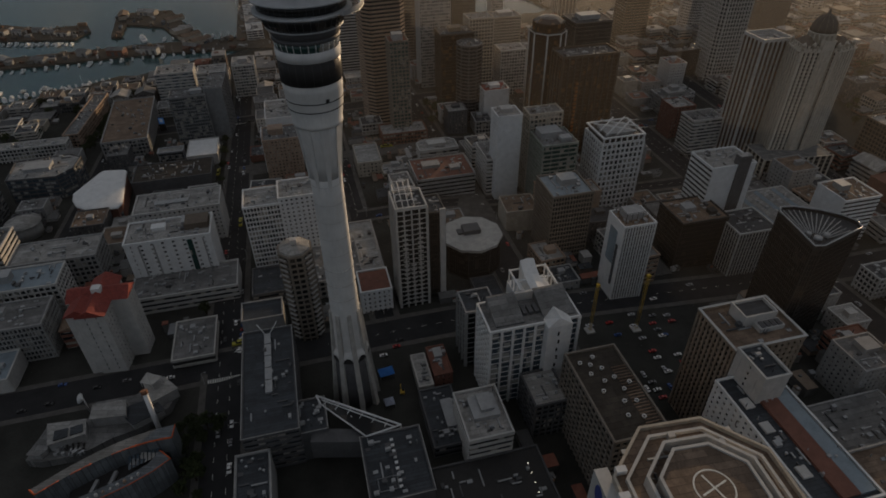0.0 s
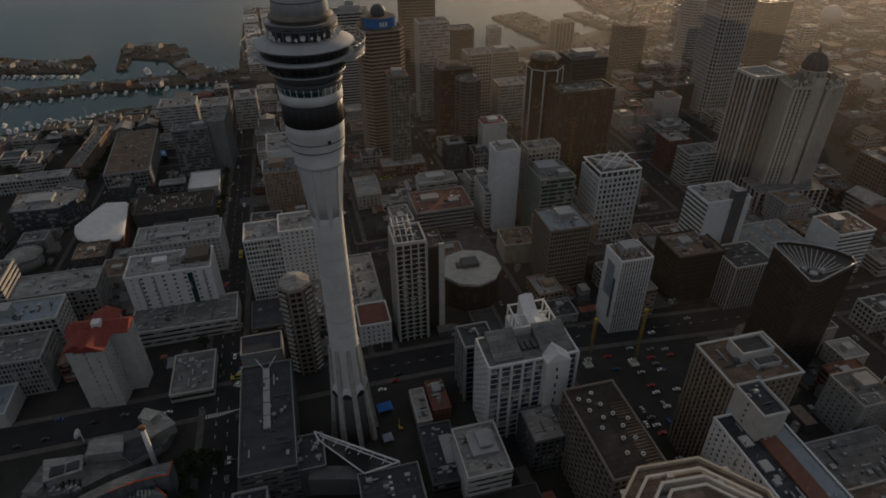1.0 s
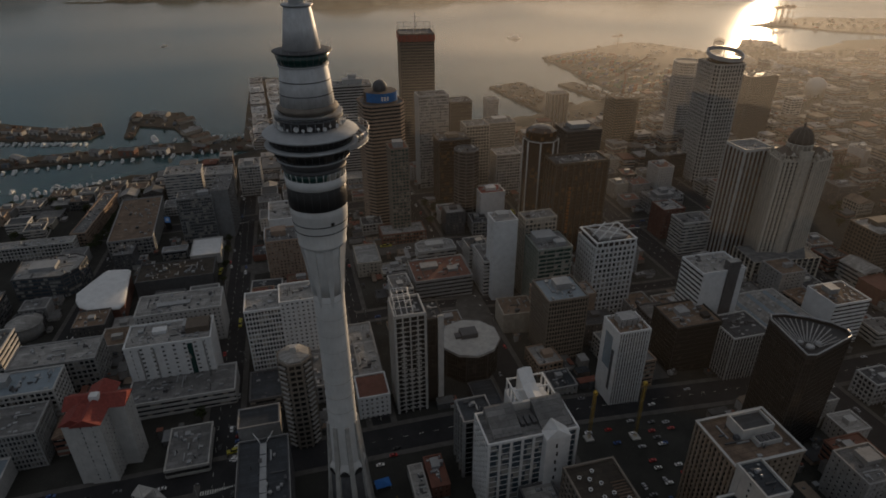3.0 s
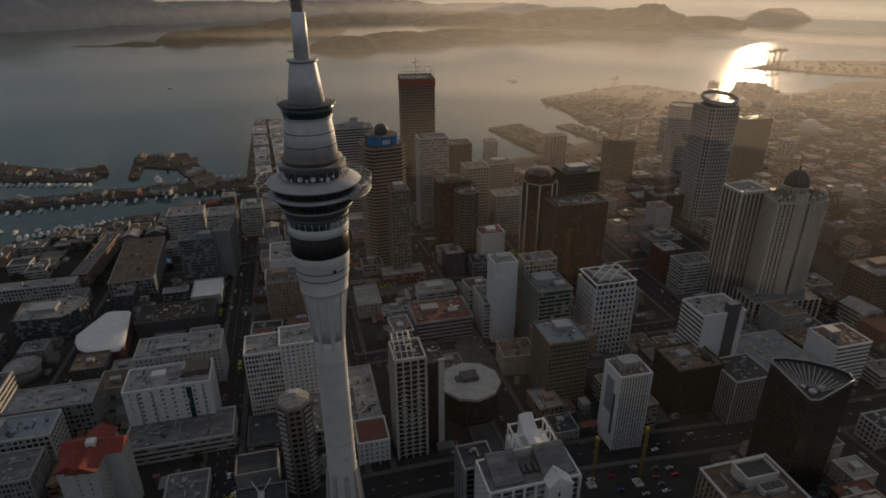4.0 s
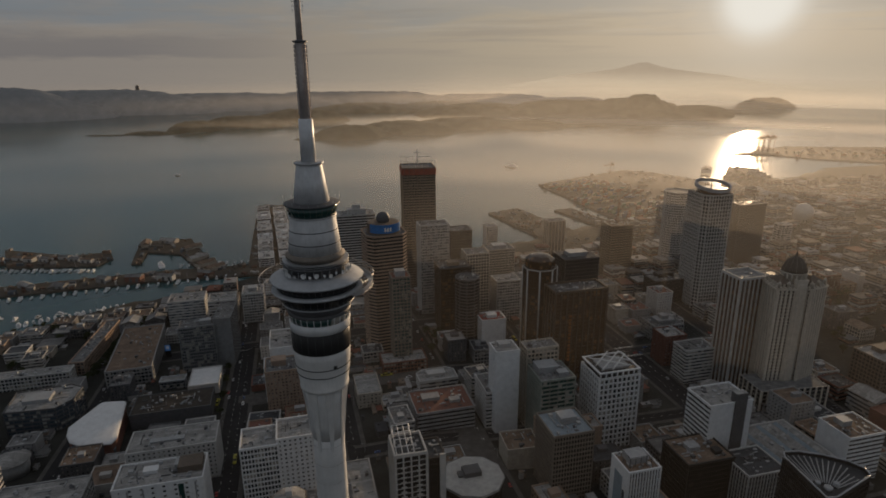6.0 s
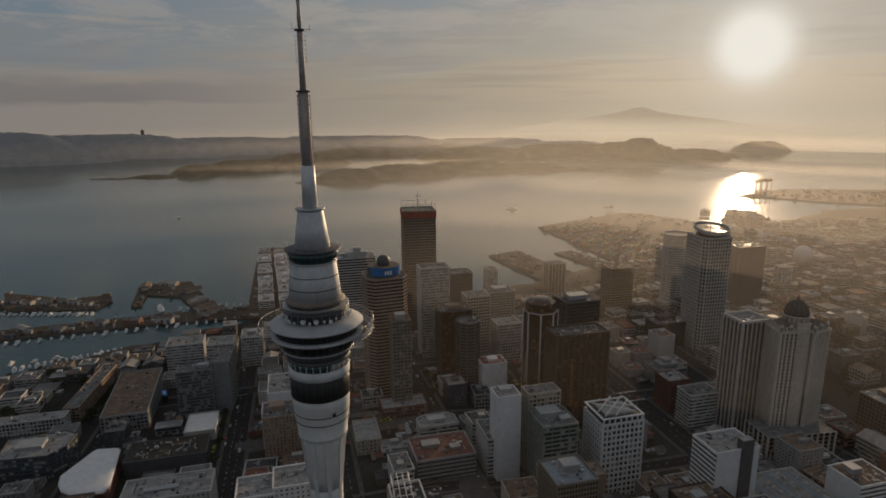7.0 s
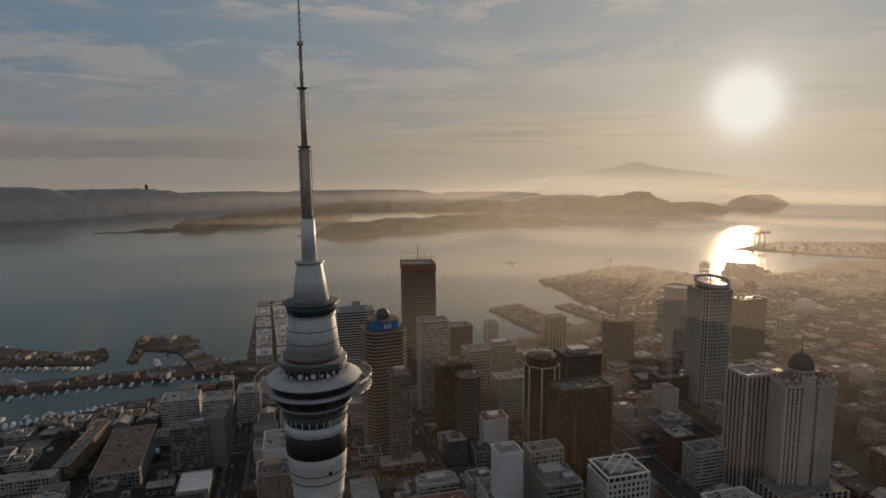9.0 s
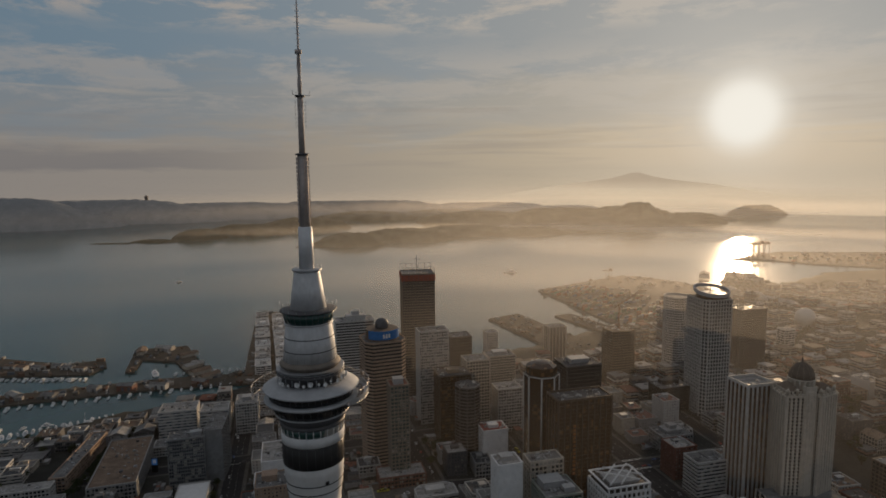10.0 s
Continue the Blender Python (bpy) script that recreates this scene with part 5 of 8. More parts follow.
def rooftop_extras():
    # glazed strips and flush ribs on the hotel front
    r = find(-127, 108)
    h = up(r, 31)
    for x, w, m in ((12.5, 3.2, M_GLASSG), (-17, 1.0, M_GREY), (-8.5, 1.0, M_GREY), (20.5, 0.8, M_GREY)):
        g = Geo()
        g.box(x - w / 2, -12.55, 7, x + w / 2, -12.35, h - 1.5)
        part("window_strip" if m == M_GLASSG else "recess_strip", g, m, r)
    g = Geo()
    g.box(10, -4, h, 24, 8, h + 4.2)
    part("plant_screen", g, M_BROWN, r, "brown plant screen on the roof corner")
    # white gables on the striped tower
    r = find(85, 9)
    h = up(r, 50)
    # a white shaft with a pointed cap stands out from the front
    g = Geo()
    g.box(4.5, -14.5, 12, 16.5, -9.6, h + 1)
    part("gable_wall", g, M_WHITE, r, "tall white gable wall")
    g = Geo()
    k = len(g.v)
    g.v += [(4.3, -14.7, h + 1), (16.7, -14.7, h + 1), (16.7, -8.4, h + 1), (4.3, -8.4, h + 1), (10.2, -13.6, h + 5.2), (8.4, -8.6, h + 8.5)]
    g.f += [(k, k + 1, k + 4), (k + 1, k + 2, k + 4), (k + 2, k + 5, k + 4), (k + 2, k + 3, k + 5), (k + 3, k, k + 4), (k + 3, k + 4, k + 5), (k + 3, k + 2, k + 1, k)]
    g.s += [False] * 7
    part("pointed_cap", g, M_WHITE, r)
    # sloping roof planes with a plant well between them
    for x0, x1 in ((-18.5, -4.5), (5.0, 20.5)):
        g = Geo()
        k = len(g.v)
        for x in (x0, x1):
            g.v += [(x, -7.5, h + 0.1), (x, -7.5, h + 0.9), (x, 7.8, h + 5.4), (x, 9.0, h + 5.4), (x, 9.0, h + 0.1)]
        g.f += [(k, k + 1, k + 2, k + 3, k + 4), (k + 9, k + 8, k + 7, k + 6, k + 5)] + [(k + a, k + 5 + a, k + 5 + (a + 1) % 5, k + (a + 1) % 5) for a in range(5)]
        g.s += [False] * 7
        part("sloping_roof", g, M_ROOF, r, "grey sloping roof plane")
    for x in (-3.6, -0.6, 2.4):
        g = Geo()
        g.box(x, -3.0, h + 0.1, x + 2.0, 2.5, h + 1.9)
        part("plant_unit", g, M_DGREY, r)
    g = Geo()
    g.box(-4.5, 7.6, h + 0.1, 5.0, 9.0, h + 5.0)
    part("well_wall", g, M_OFFW, r)
    # the wing behind: a white ramp of roof rising to a folded end, open frames on both sides
    g = Geo()
    g.box(-1, 10.02, 0, 19, 27, h - 3)
    part("rear_wing", g, M_WHITE, r)
    g = Geo()
    k = len(g.v)
    for y, z in ((9.1, h + 4.6), (14, h + 4.9), (19, h + 6.0), (23, h + 7.8), (26.5, h + 10.2)):
        g.v += [(5, y, h - 3), (5, y, z - 0.9), (8.6, y, z), (12.4, y, z - 0.7), (12.4, y, h - 3)]
    for a in range(4):
        for b in range(5):
            g.f.append((k + a * 5 + b, k + a * 5 + (b + 1) % 5, k + a * 5 + 5 + (b + 1) % 5, k + a * 5 + 5 + b))
            g.s.append(False)
    g.f += [tuple(k + b for b in range(5)), tuple(k + 24 - b for b in range(5))]
    g.s += [False] * 2
    part("rear_gable", g, M_WHITE, r)
    for x in (-0.7, 18.4):
        for y in (12.5, 17, 21.5, 26):
            g = Geo()
            g.box(x, y - 0.35, h - 3, x + 0.7, y + 0.35, h + 4)
            part("frame_post", g, M_WHITE, r)
        g = Geo()
        g.box(x, 10.1, h + 4, x + 0.7, 26.6, h + 4.8)
        part("frame_beam", g, M_WHITE, r)
    for y in (17, 26):
        for x0, x1 in ((0.0, 5.0), (12.4, 18.4)):
            g = Geo()
            g.box(x0, y - 0.3, h + 4, x1, y + 0.3, h + 4.7)
            part("frame_beam", g, M_WHITE, r)
    for i in range(7):
        g = Geo()
        g.box(9.4 + (i % 2) * 0.5, -14.62, 16 + i * 5.2, 10.3 + (i % 2) * 0.5, -14.48, 18.4 + i * 5.2)
        part("slot_window", g, M_GLASSK, r)
    # round vents on the brown block, slats on its lower roof
    r = find(117, -34)
    h = up(r, 43)
    rng = random.Random(8)
    for x, y in ((-8, 17), (-4, 15), (-1, 19), (-6, 10), (0, 12), (-2, 5), (3, 6), (-5, 0), (4, -1), (1, -7), (6, -8), (-1, -14), (5, -16), (8, 2)):
        g = Geo()
        g.lathe([(0.3, h), (0.3, h + 0.9), (0.85, h + 1.0), (0.95, h + 1.7), (0.7, h + 1.75), (0.6, h + 1.2)], 14, x, y)
        vent = part("round_vent", g, M_WHITE, r, "white round roof vent")
        g = Geo()
        g.lathe([(0.62, h + 1.2), (0.62, h + 1.28)], 12, x, y)
        part("vent_mouth", g, M_BLACK, vent)
    for k in range(22):
        g = Geo()
        y = -22 + k * 1.6
        g.box(4.5, y, h + 0.1, 11.4, y + 0.5, h + 0.5)
        part("roof_slat", g, M_ROOFB, r)
    # white stair house with a sunken dark top, pale coping on the brown-grey tower
    r = find(180, -11)
    h = up(r, 59)
    g = Geo()
    ring(g, rect(34, 26), -0.4, 0.75, h + 1.4, h + 1.75)
    part("coping", g, M_OFFW, r, "pale stone coping")
    g = Geo()
    g.box(-5, -1, h, 11, 9, h + 4.6)
    ring(g, rect(16, 10, 3, 4), -0.5, 0.1, h + 4.6, h + 6.2)
    house = part("stair_house", g, M_OFFW, r, "white stair house")
    g = Geo()
    g.box(-4.3, -0.3, h + 4.62, 10.3, 8.3, h + 4.9)
    part("sunken_roof", g, M_ROOFD, house)
    g = Geo()
    g.box(0, -6, h, 12, -1.1, h + 2.4)
    part("lower_step", g, M_OFFW, house)
    for k in range(4):
        g = Geo()
        g.box(1 + k * 2.7, -5.4, h + 2.4, 3.0 + k * 2.7, -2.0, h + 3.0)
        part("roof_fan", g, M_DGREY, house)
    # coloured strip and hatches on the long pale block
    r = find(179, -60)
    h = up(r, 48)
    for x0, x1, lift, m, nm in ((-2.5, 5.0, 1.3, M_BRICK, "red_roof_strip"), (5.2, 11.5, 1.1, M_BLUEG, "grey_roof_strip")):
        g = Geo()
        g.box(x0, -28, h + 0.1, x1, 28, h + lift)
        part(nm, g, m, r)
    for y in (-18, 2, 14):
        g = Geo()
        g.box(-10, y, h + 0.1, -6, y + 5, h + 0.9)
        g.box(-9.6, y + 0.4, h + 0.9, -6.4, y + 4.6, h + 0.95)
        part("roof_hatch", g, M_OFFW, r)
    # white lattice on the slim tower, balconies below it, pale end slab on its wing
    r = find(25.5, 80)
    h = up(r, 68)
    g = Geo()
    for i in range(4):
        x = -7.5 + i * 3.2
        g.rod((x, -8.5, h + 1.2), (x, 8.5, h + 8.0), 0.24, 4)
    for j in range(5):
        t = j / 4
        g.rod((-7.5, -8.5 + 17 * t, h + 1.2 + 6.8 * t), (2.1, -8.5 + 17 * t, h + 1.2 + 6.8 * t), 0.24, 4)
    part("roof_frame", g, M_WHITE, r, "white slanting lattice frame")
    for x in (-7.5, 2.1):
        for y, top in ((8.5, 7.9), (0, 4.5)):
            g = Geo()
            g.rod((x, y, h), (x, y, h + top), 0.3, 4)
            part("frame_post", g, M_WHITE, r)
    for k in range(20):
        z = 4.5 + k * (h - 8) / 20
        for x in (-4.3, 4.3) if k > 9 else (-4.3, 0.0, 4.3):
            g = Geo()
            g.box(x - 1.5, -10.9, z, x + 1.5, -9.6, z + 0.2)
            g.box(x - 1.5, -10.95, z + 0.2, x + 1.5, -10.85, z + 1.0)
            part("balcony", g, M_OFFW, r)
    r = find(39.5, 88)
    h = up(r, 60)
    g = Geo()
    g.box(1.2, -10.6, 0, 4.6, -9.2, h + 3)
    part("end_slab", g, M_OFFW, r, "pale blank end slab")
    # wide pale roof disc on the dark eight-sided block
    r = find(63.5, 114)
    h = up(r, 20)
    g = Geo()
    p8 = ngon(20.0, 10, math.pi / 10)
    g.prism(p8, h - 0.4, h + 1.2)
    k = len(g.v)
    g.v += [(x, y, h - 0.4) for x, y in p8]
    g.f.append(tuple(range(k + 9, k - 1, -1)))
    g.s.append(False)
    disc = part("roof_disc", g, M_CONC, r, "wide pale ten-sided roof disc")
    g = Geo()
    g.box(-5.5, -1.5, h + 1.2, 5.5, 7, h + 4.4)
    g.box(-9, 0, h + 1.2, -5.5, 5, h + 2.6)
    part("plant_room", g, M_DGREY, disc)
    for i in range(10):
        g = Geo()
        g.rod((*p8[i], h + 1.25), (*p8[(i + 1) % 10], h + 1.25), 0.25, 4)
        part("disc_rim", g, M_ROOFL, disc)
    # orange reflection put into the colour of a window column, wide bronze tower
    r = find(169, 312)
    h = up(r, 71)
    for k in range(13):
        g = Geo()
        z = h - 24 - k * 3.6
        g.box(-11.6, -12.75, z, -8.2, -12.3, z + 2.4)
        part("lit_pane", g, M_REFLECTION, r, "window pane coloured as an orange reflection")
    # ridged sheets on the market hall
    r = find(285, 170)
    h = up(r, 2)
    for k in range(11):
        g = Geo()
        x = -28 + k * 5.2
        g.v += [(x, -21, h + 0.3), (x + 4.4, -21, h + 0.3), (x + 2.2, -21, h + 1.8), (x, 21, h + 0.3), (x + 4.4, 21, h + 0.3), (x + 2.2, 21, h + 1.8)]
        g.f += [(0, 1, 2), (5, 4, 3), (0, 2, 5, 3), (2, 1, 4, 5)]
        g.s += [False] * 4
        part("roof_ridge", g, M_ROOFL if k % 3 else M_BLUEG, r)
    # crossed beams over the grid tower
    r = find(174, 208)
    h = up(r, 44)
    for a, b in (((-14, -12), (13, 12)), ((-6, -13), (15, 6)), ((-15, -4), (4, 13)), ((-14, 9), (10, -12)), ((-6, 13), (15, -6))):
        g = Geo()
        g.rod((*a, h + 6.5), (*b, h + 7.5), 0.6, 4)
        part("roof_beam", g, M_WHITE, r)
    for i in range(8):
        x = -16.5 + i * 4.58
        g = Geo()
        g.box(x, -14.6, h, x + 0.9, -13.8, h + 4.5)
        part("crown_post", g, M_WHITE, r)
    g = Geo()
    ring(g, rect(33, 28), -0.9, 0.5, h + 4.5, h + 5.4)
    part("crown_beam", g, M_WHITE, r)
    g = Geo()
    g.box(-15.2, -12.8, h + 0.1, 15.2, 12.8, h + 3.6)
    part("crown_louvres", g, M_BLACK, r)
    # recessed pale blue panel and dark roof cage on the striped tower
    r = find(157, 92)
    h = up(r, 47)
    g = Geo()
    g.box(-10.55, -3.5, h - 30, -10.42, 5.0, h - 6)
    part("wall_panel", g, M_BLUEG, r, "pale blue-grey wall panel")
    g = Geo()
    g.box(-10.6, -6.5, h - 44, -10.42, -4.0, h - 14)
    part("wall_slot", g, M_DGREY, r)
    g = Geo()
    for x in (-7, -3.5, 0, 3.5, 7):
        for y in (-4.5, 7.5):
            g.rod((x, y, h), (x, y, h + 6.2), 0.2, 4)
    for y in (-4.5, 7.5):
        g.rod((-7, y, h + 6.2), (7, y, h + 6.2), 0.2, 4)
    for x in (-7, 7):
        g.rod((x, -4.5, h + 6.2), (x, 7.5, h + 6.2), 0.2, 4)
    part("roof_cage", g, M_DGREY, r, "dark steel roof cage")
    # dark lift core on the white striped tower
    r = find(237, 162)
    h = up(r, 48)
    g = Geo()
    g.box(2, -13.4, 0, 11, -8, h + 7)
    part("lift_core", g, M_DGREY, r, "dark lift core")
    g = Geo()
    g.box(2.3, -13.2, h + 7, 10.7, -8.2, h + 7.3)
    part("core_cap", g, M_ROOFL, r)
    # drum, blue sign band and sphere on the beige tower
    r = find(-12, 376)
    h = up(r, 108)
    g = Geo()
    g.lathe([(17.5, h), (17.5, h + 1.2), (16.2, h + 1.3), (16.2, h + 10), (15.4, h + 10.2)], 12, smooth=False)
    part("crown_drum", g, M_BROWN, r)
    g = Geo()
    for i in range(10):
        a, b = radians(205 + i * 13), radians(205 + (i + 1) * 13)
        g.quad(*[(16.8 * math.cos(t), 16.8 * math.sin(t), z) for t, z in ((a, h + 2), (b, h + 2), (b, h + 10.6), (a, h + 10.6))])
    part("sign_band", g, stock("blue_sign_band", (0.03, 0.16, 0.42), 0.5), r, "blue sign band")
    for i in range(3):
        a = radians(262 + i * 9)
        g = Geo()
        c, s = 16.95 * math.cos(a), 16.95 * math.sin(a)
        tx, ty = -math.sin(a) * 0.9, math.cos(a) * 0.9
        g.quad((c - tx, s - ty, h + 3.8), (c + tx, s + ty, h + 3.8), (c + tx, s + ty, h + 7.6), (c - tx, s - ty, h + 7.6))
        part("sign_bar", g, M_LINE, r)
    g = Geo()
    g.lathe([(0.3 + 6.6 * math.sin(math.pi * i / 14), h + 13.5 - 6.6 * math.cos(math.pi * i / 14)) for i in range(15)], 20, smooth=False)
    part("roof_sphere", g, M_DGREY, r, "dark faceted roof sphere")
    # scaffold and crane stub on the unfinished tower
    r = find(17, 548)
    h = up(r, 145)
    g = Geo()
    ring(g, rect(40, 36), 0.7, 1.1, h - 8, h - 0.5)
    part("screen_band", g, stock("red_mesh_screen", (0.34, 0.09, 0.06), 0.8, var=0.4, scale=0.5), r, "red protection screen")
    for x in range(-18, 19, 6):
        g = Geo()
        g.rod((x, -19.3, h - 11), (x, -19.3, h + 4), 0.2, 4)
        part("screen_post", g, M_DGREY, r)
    for x in range(-20, 21, 8):
        for y in (-18, 18):
            g = Geo()
            g.rod((x, y, h - 2), (x, y, h + 9), 0.28, 4)
            g.rod((x, y, h + 9), (x + (8 if x < 20 else 0), y, h + 9), 0.22, 4)
            part("scaffold_post", g, M_OFFW, r)
    g = Geo()
    g.rod((0, 0, h), (0, 0, h + 22), 0.5, 4)
    g.rod((-5, 0, h + 17), (5, 0, h + 17), 0.3, 4)
    part("mast", g, M_OFFW, r)
    # halo on the tall white tower
    r = find(362, 482)
    h = up(r, 122)
    g = Geo()
    g.lathe([(17, h), (17, h + 5), (16, h + 5.2)], 24)
    part("crown_floor", g, M_GLASSB, r)
    g = Geo()
    n = 40
    k0 = len(g.v)
    for i in range(n):
        a = 2 * math.pi * i / n
        c = Vector((19.0 * math.cos(a), 19.0 * math.sin(a), h + 8.5 + 3.5 * math.sin(a)))
        for dr, dz in ((-0.6, -2.0), (0.8, -2.0), (0.8, 2.0), (-0.6, 2.0)):
            g.v.append((c.x + dr * math.cos(a), c.y + dr * math.sin(a), c.z + dz))
    for i in range(n):
        for e in range(4):
            a, b = k0 + i * 4, k0 + ((i + 1) % n) * 4
            g.f.append((a + e, b + e, b + (e + 1) % 4, a + (e + 1) % 4))
            g.s.append(False)
    part("halo", g, M_STEEL, r, "tilted steel halo ring")
    for i in range(6):
        a = 2 * math.pi * i / 6
        g = Geo()
        g.rod((16.5 * math.cos(a), 16.5 * math.sin(a), h + 5), (19.0 * math.cos(a), 19.0 * math.sin(a), h + 7.5 + 3.5 * math.sin(a)), 0.5, 5)
        part("halo_post", g, M_STEEL, r)
    # white ribs and drum on the bronze octagon
    r = find(142, 352)
    h = up(r, 78)
    for i, (x, y) in enumerate(ngon(16.6, 8, math.pi / 8)):
        g = Geo()
        g.rod((x, y, 0), (x, y, h + 0.5), 0.75, 6)
        part("white_rib", g, M_OFFW, r)
    g = Geo()
    p8 = ngon(16.6, 8, math.pi / 8)
    for i in range(8):
        g.rod((*p8[i], h), (*p8[(i + 1) % 8], h), 0.75, 6)
    part("rib_ring", g, M_OFFW, r)
    g = Geo()
    g.lathe([(14.5, h), (14.5, h + 8), (13.6, h + 9), (10, h + 11.4), (5, h + 12.4), (0.5, h + 12.6)], 8, smooth=False, a0=math.pi / 8)
    part("crown", g, M_GLASSB, r)
    # crane on the bare concrete tower
    r = find(284, 578)
    h = up(r, 60)
    g = Geo()
    for k in range(10):
        for dx in (-0.9, 0.9):
            for dy in (-0.9, 0.9):
                g.rod((dx, dy, h + k * 3), (dx, dy, h + k * 3 + 3), 0.34, 4)
        g.rod((-0.9, -0.9, h + k * 3), (0.9, -0.9, h + k * 3 + 3), 0.12, 4)
        g.rod((0.9, 0.9, h + k * 3), (0.9, -0.9, h + k * 3 + 3), 0.12, 4)
    part("crane_mast", g, M_RUST, r)
    g = Geo()
    for dy in (-0.5, 0.5):
        g.rod((-8, dy, h + 29), (28, dy, h + 48), 0.5, 4)
    g.rod((0, 0, h + 29), (-4, 0, h + 40), 0.4, 4)
    g.rod((-4, 0, h + 40), (22, 0, h + 45), 0.2, 4)
    part("crane_jib", g, M_RUST, r)
    # ridge light on the casino hall, white edge trims, roof lights
    r = find(-39, -9)
    h = up(r, 25)
    for k in range(5):
        g = Geo()
        g.box(-1.6, -10 + k * 8, h + 0.1, 1.6, -2.6 + k * 8, h + 1.3)
        part("skylight", g, M_PLANT, r)
    for sx in (-1, 1):
        g = Geo()
        g.rod((sx * 1.5, 30, h + 1), (sx * 5, 36, h + 2.4), 0.25, 4)
        part("roof_spar", g, M_WHITE, r)
    r = find(24, -52)
    h = up(r, 19)
    for k in range(9):
        g = Geo()
        g.box(-0.7, -12 + k * 2.9, h + 0.1, 0.7, -10.8 + k * 2.9, h + 0.8)
        part("roof_light", g, M_WHITE, r)
    g = Geo()
    for p, q in (((-9, -12), (-1, -12)), ((-1, -12), (-1, -6)), ((-1, -6), (-9, -6)), ((-9, -6), (-9, -12))):
        g.rod((*p, h + 0.9), (*q, h + 0.9), 0.15, 4)
    part("roof_frame", g, M_PLANT, r)
    for cx, cy, w, d, z in ((24, -52, 26, 32, 19), (-39, -9, 24, 66, 25), (-22, -28, 24, 18, 19), (-36, -58, 14, 26, 17)):
        r = find(cx, cy)
        h = up(r, z)
        g = Geo()
        p = rect(w + 0.9, d + 0.9)
        for i in range(4):
            g.rod((*p[i], h + 0.85), (*p[(i + 1) % 4], h + 0.85), 0.16, 4)
        part("edge_rail", g, M_OFFW, r)


rooftop_extras()


def casino_canopy():
    z = 20.0
    root = thing("canopy", "triangular white steel canopy frame with glazed bays", "canopy", pose(0, 0, 0))
    A, B, C, D = (-16, -16), (25, -33), (10, -39), (-13, -21)
    for p, q, r in ((A, B, 0.5), (B, C, 0.4), (C, D, 0.35), (D, A, 0.4), ((-13, -18.5), (22, -34), 0.3)):
        g = Geo()
        g.rod((*p, z), (*q, z), r, 6)
        part("edge_beam", g, M_WHITE, root)
    for k in range(1, 7):
        t = k / 7
        p = (A[0] + (B[0] - A[0]) * t, A[1] + (B[1] - A[1]) * t)
        q = (p[0] - 1.6, p[1] - 3.4)
        g = Geo()
        g.rod((*p, z), (*q, z), 0.2, 5)
        part("cross_beam", g, M_WHITE, root)
    g = Geo()
    g.quad((A[0], A[1] - 0.6, z - 0.3), (D[0], D[1], z - 0.3), (C[0], C[1], z - 0.3), (B[0], B[1], z - 0.3))
    part("glass_bay", g, M_GLASSK, root)
    for p in (A, B, C, (2, -28)):
        g = Geo()
        g.rod((*p, land(*p) - 0.5), (*p, z), 0.35, 8)
        part("column", g, M_OFFW, root)
    g = Geo()
    g.box(-15, -40, 6, 14, -33, 17.5)
    part("link_hall", g, M_DGREY, root)


casino_canopy()


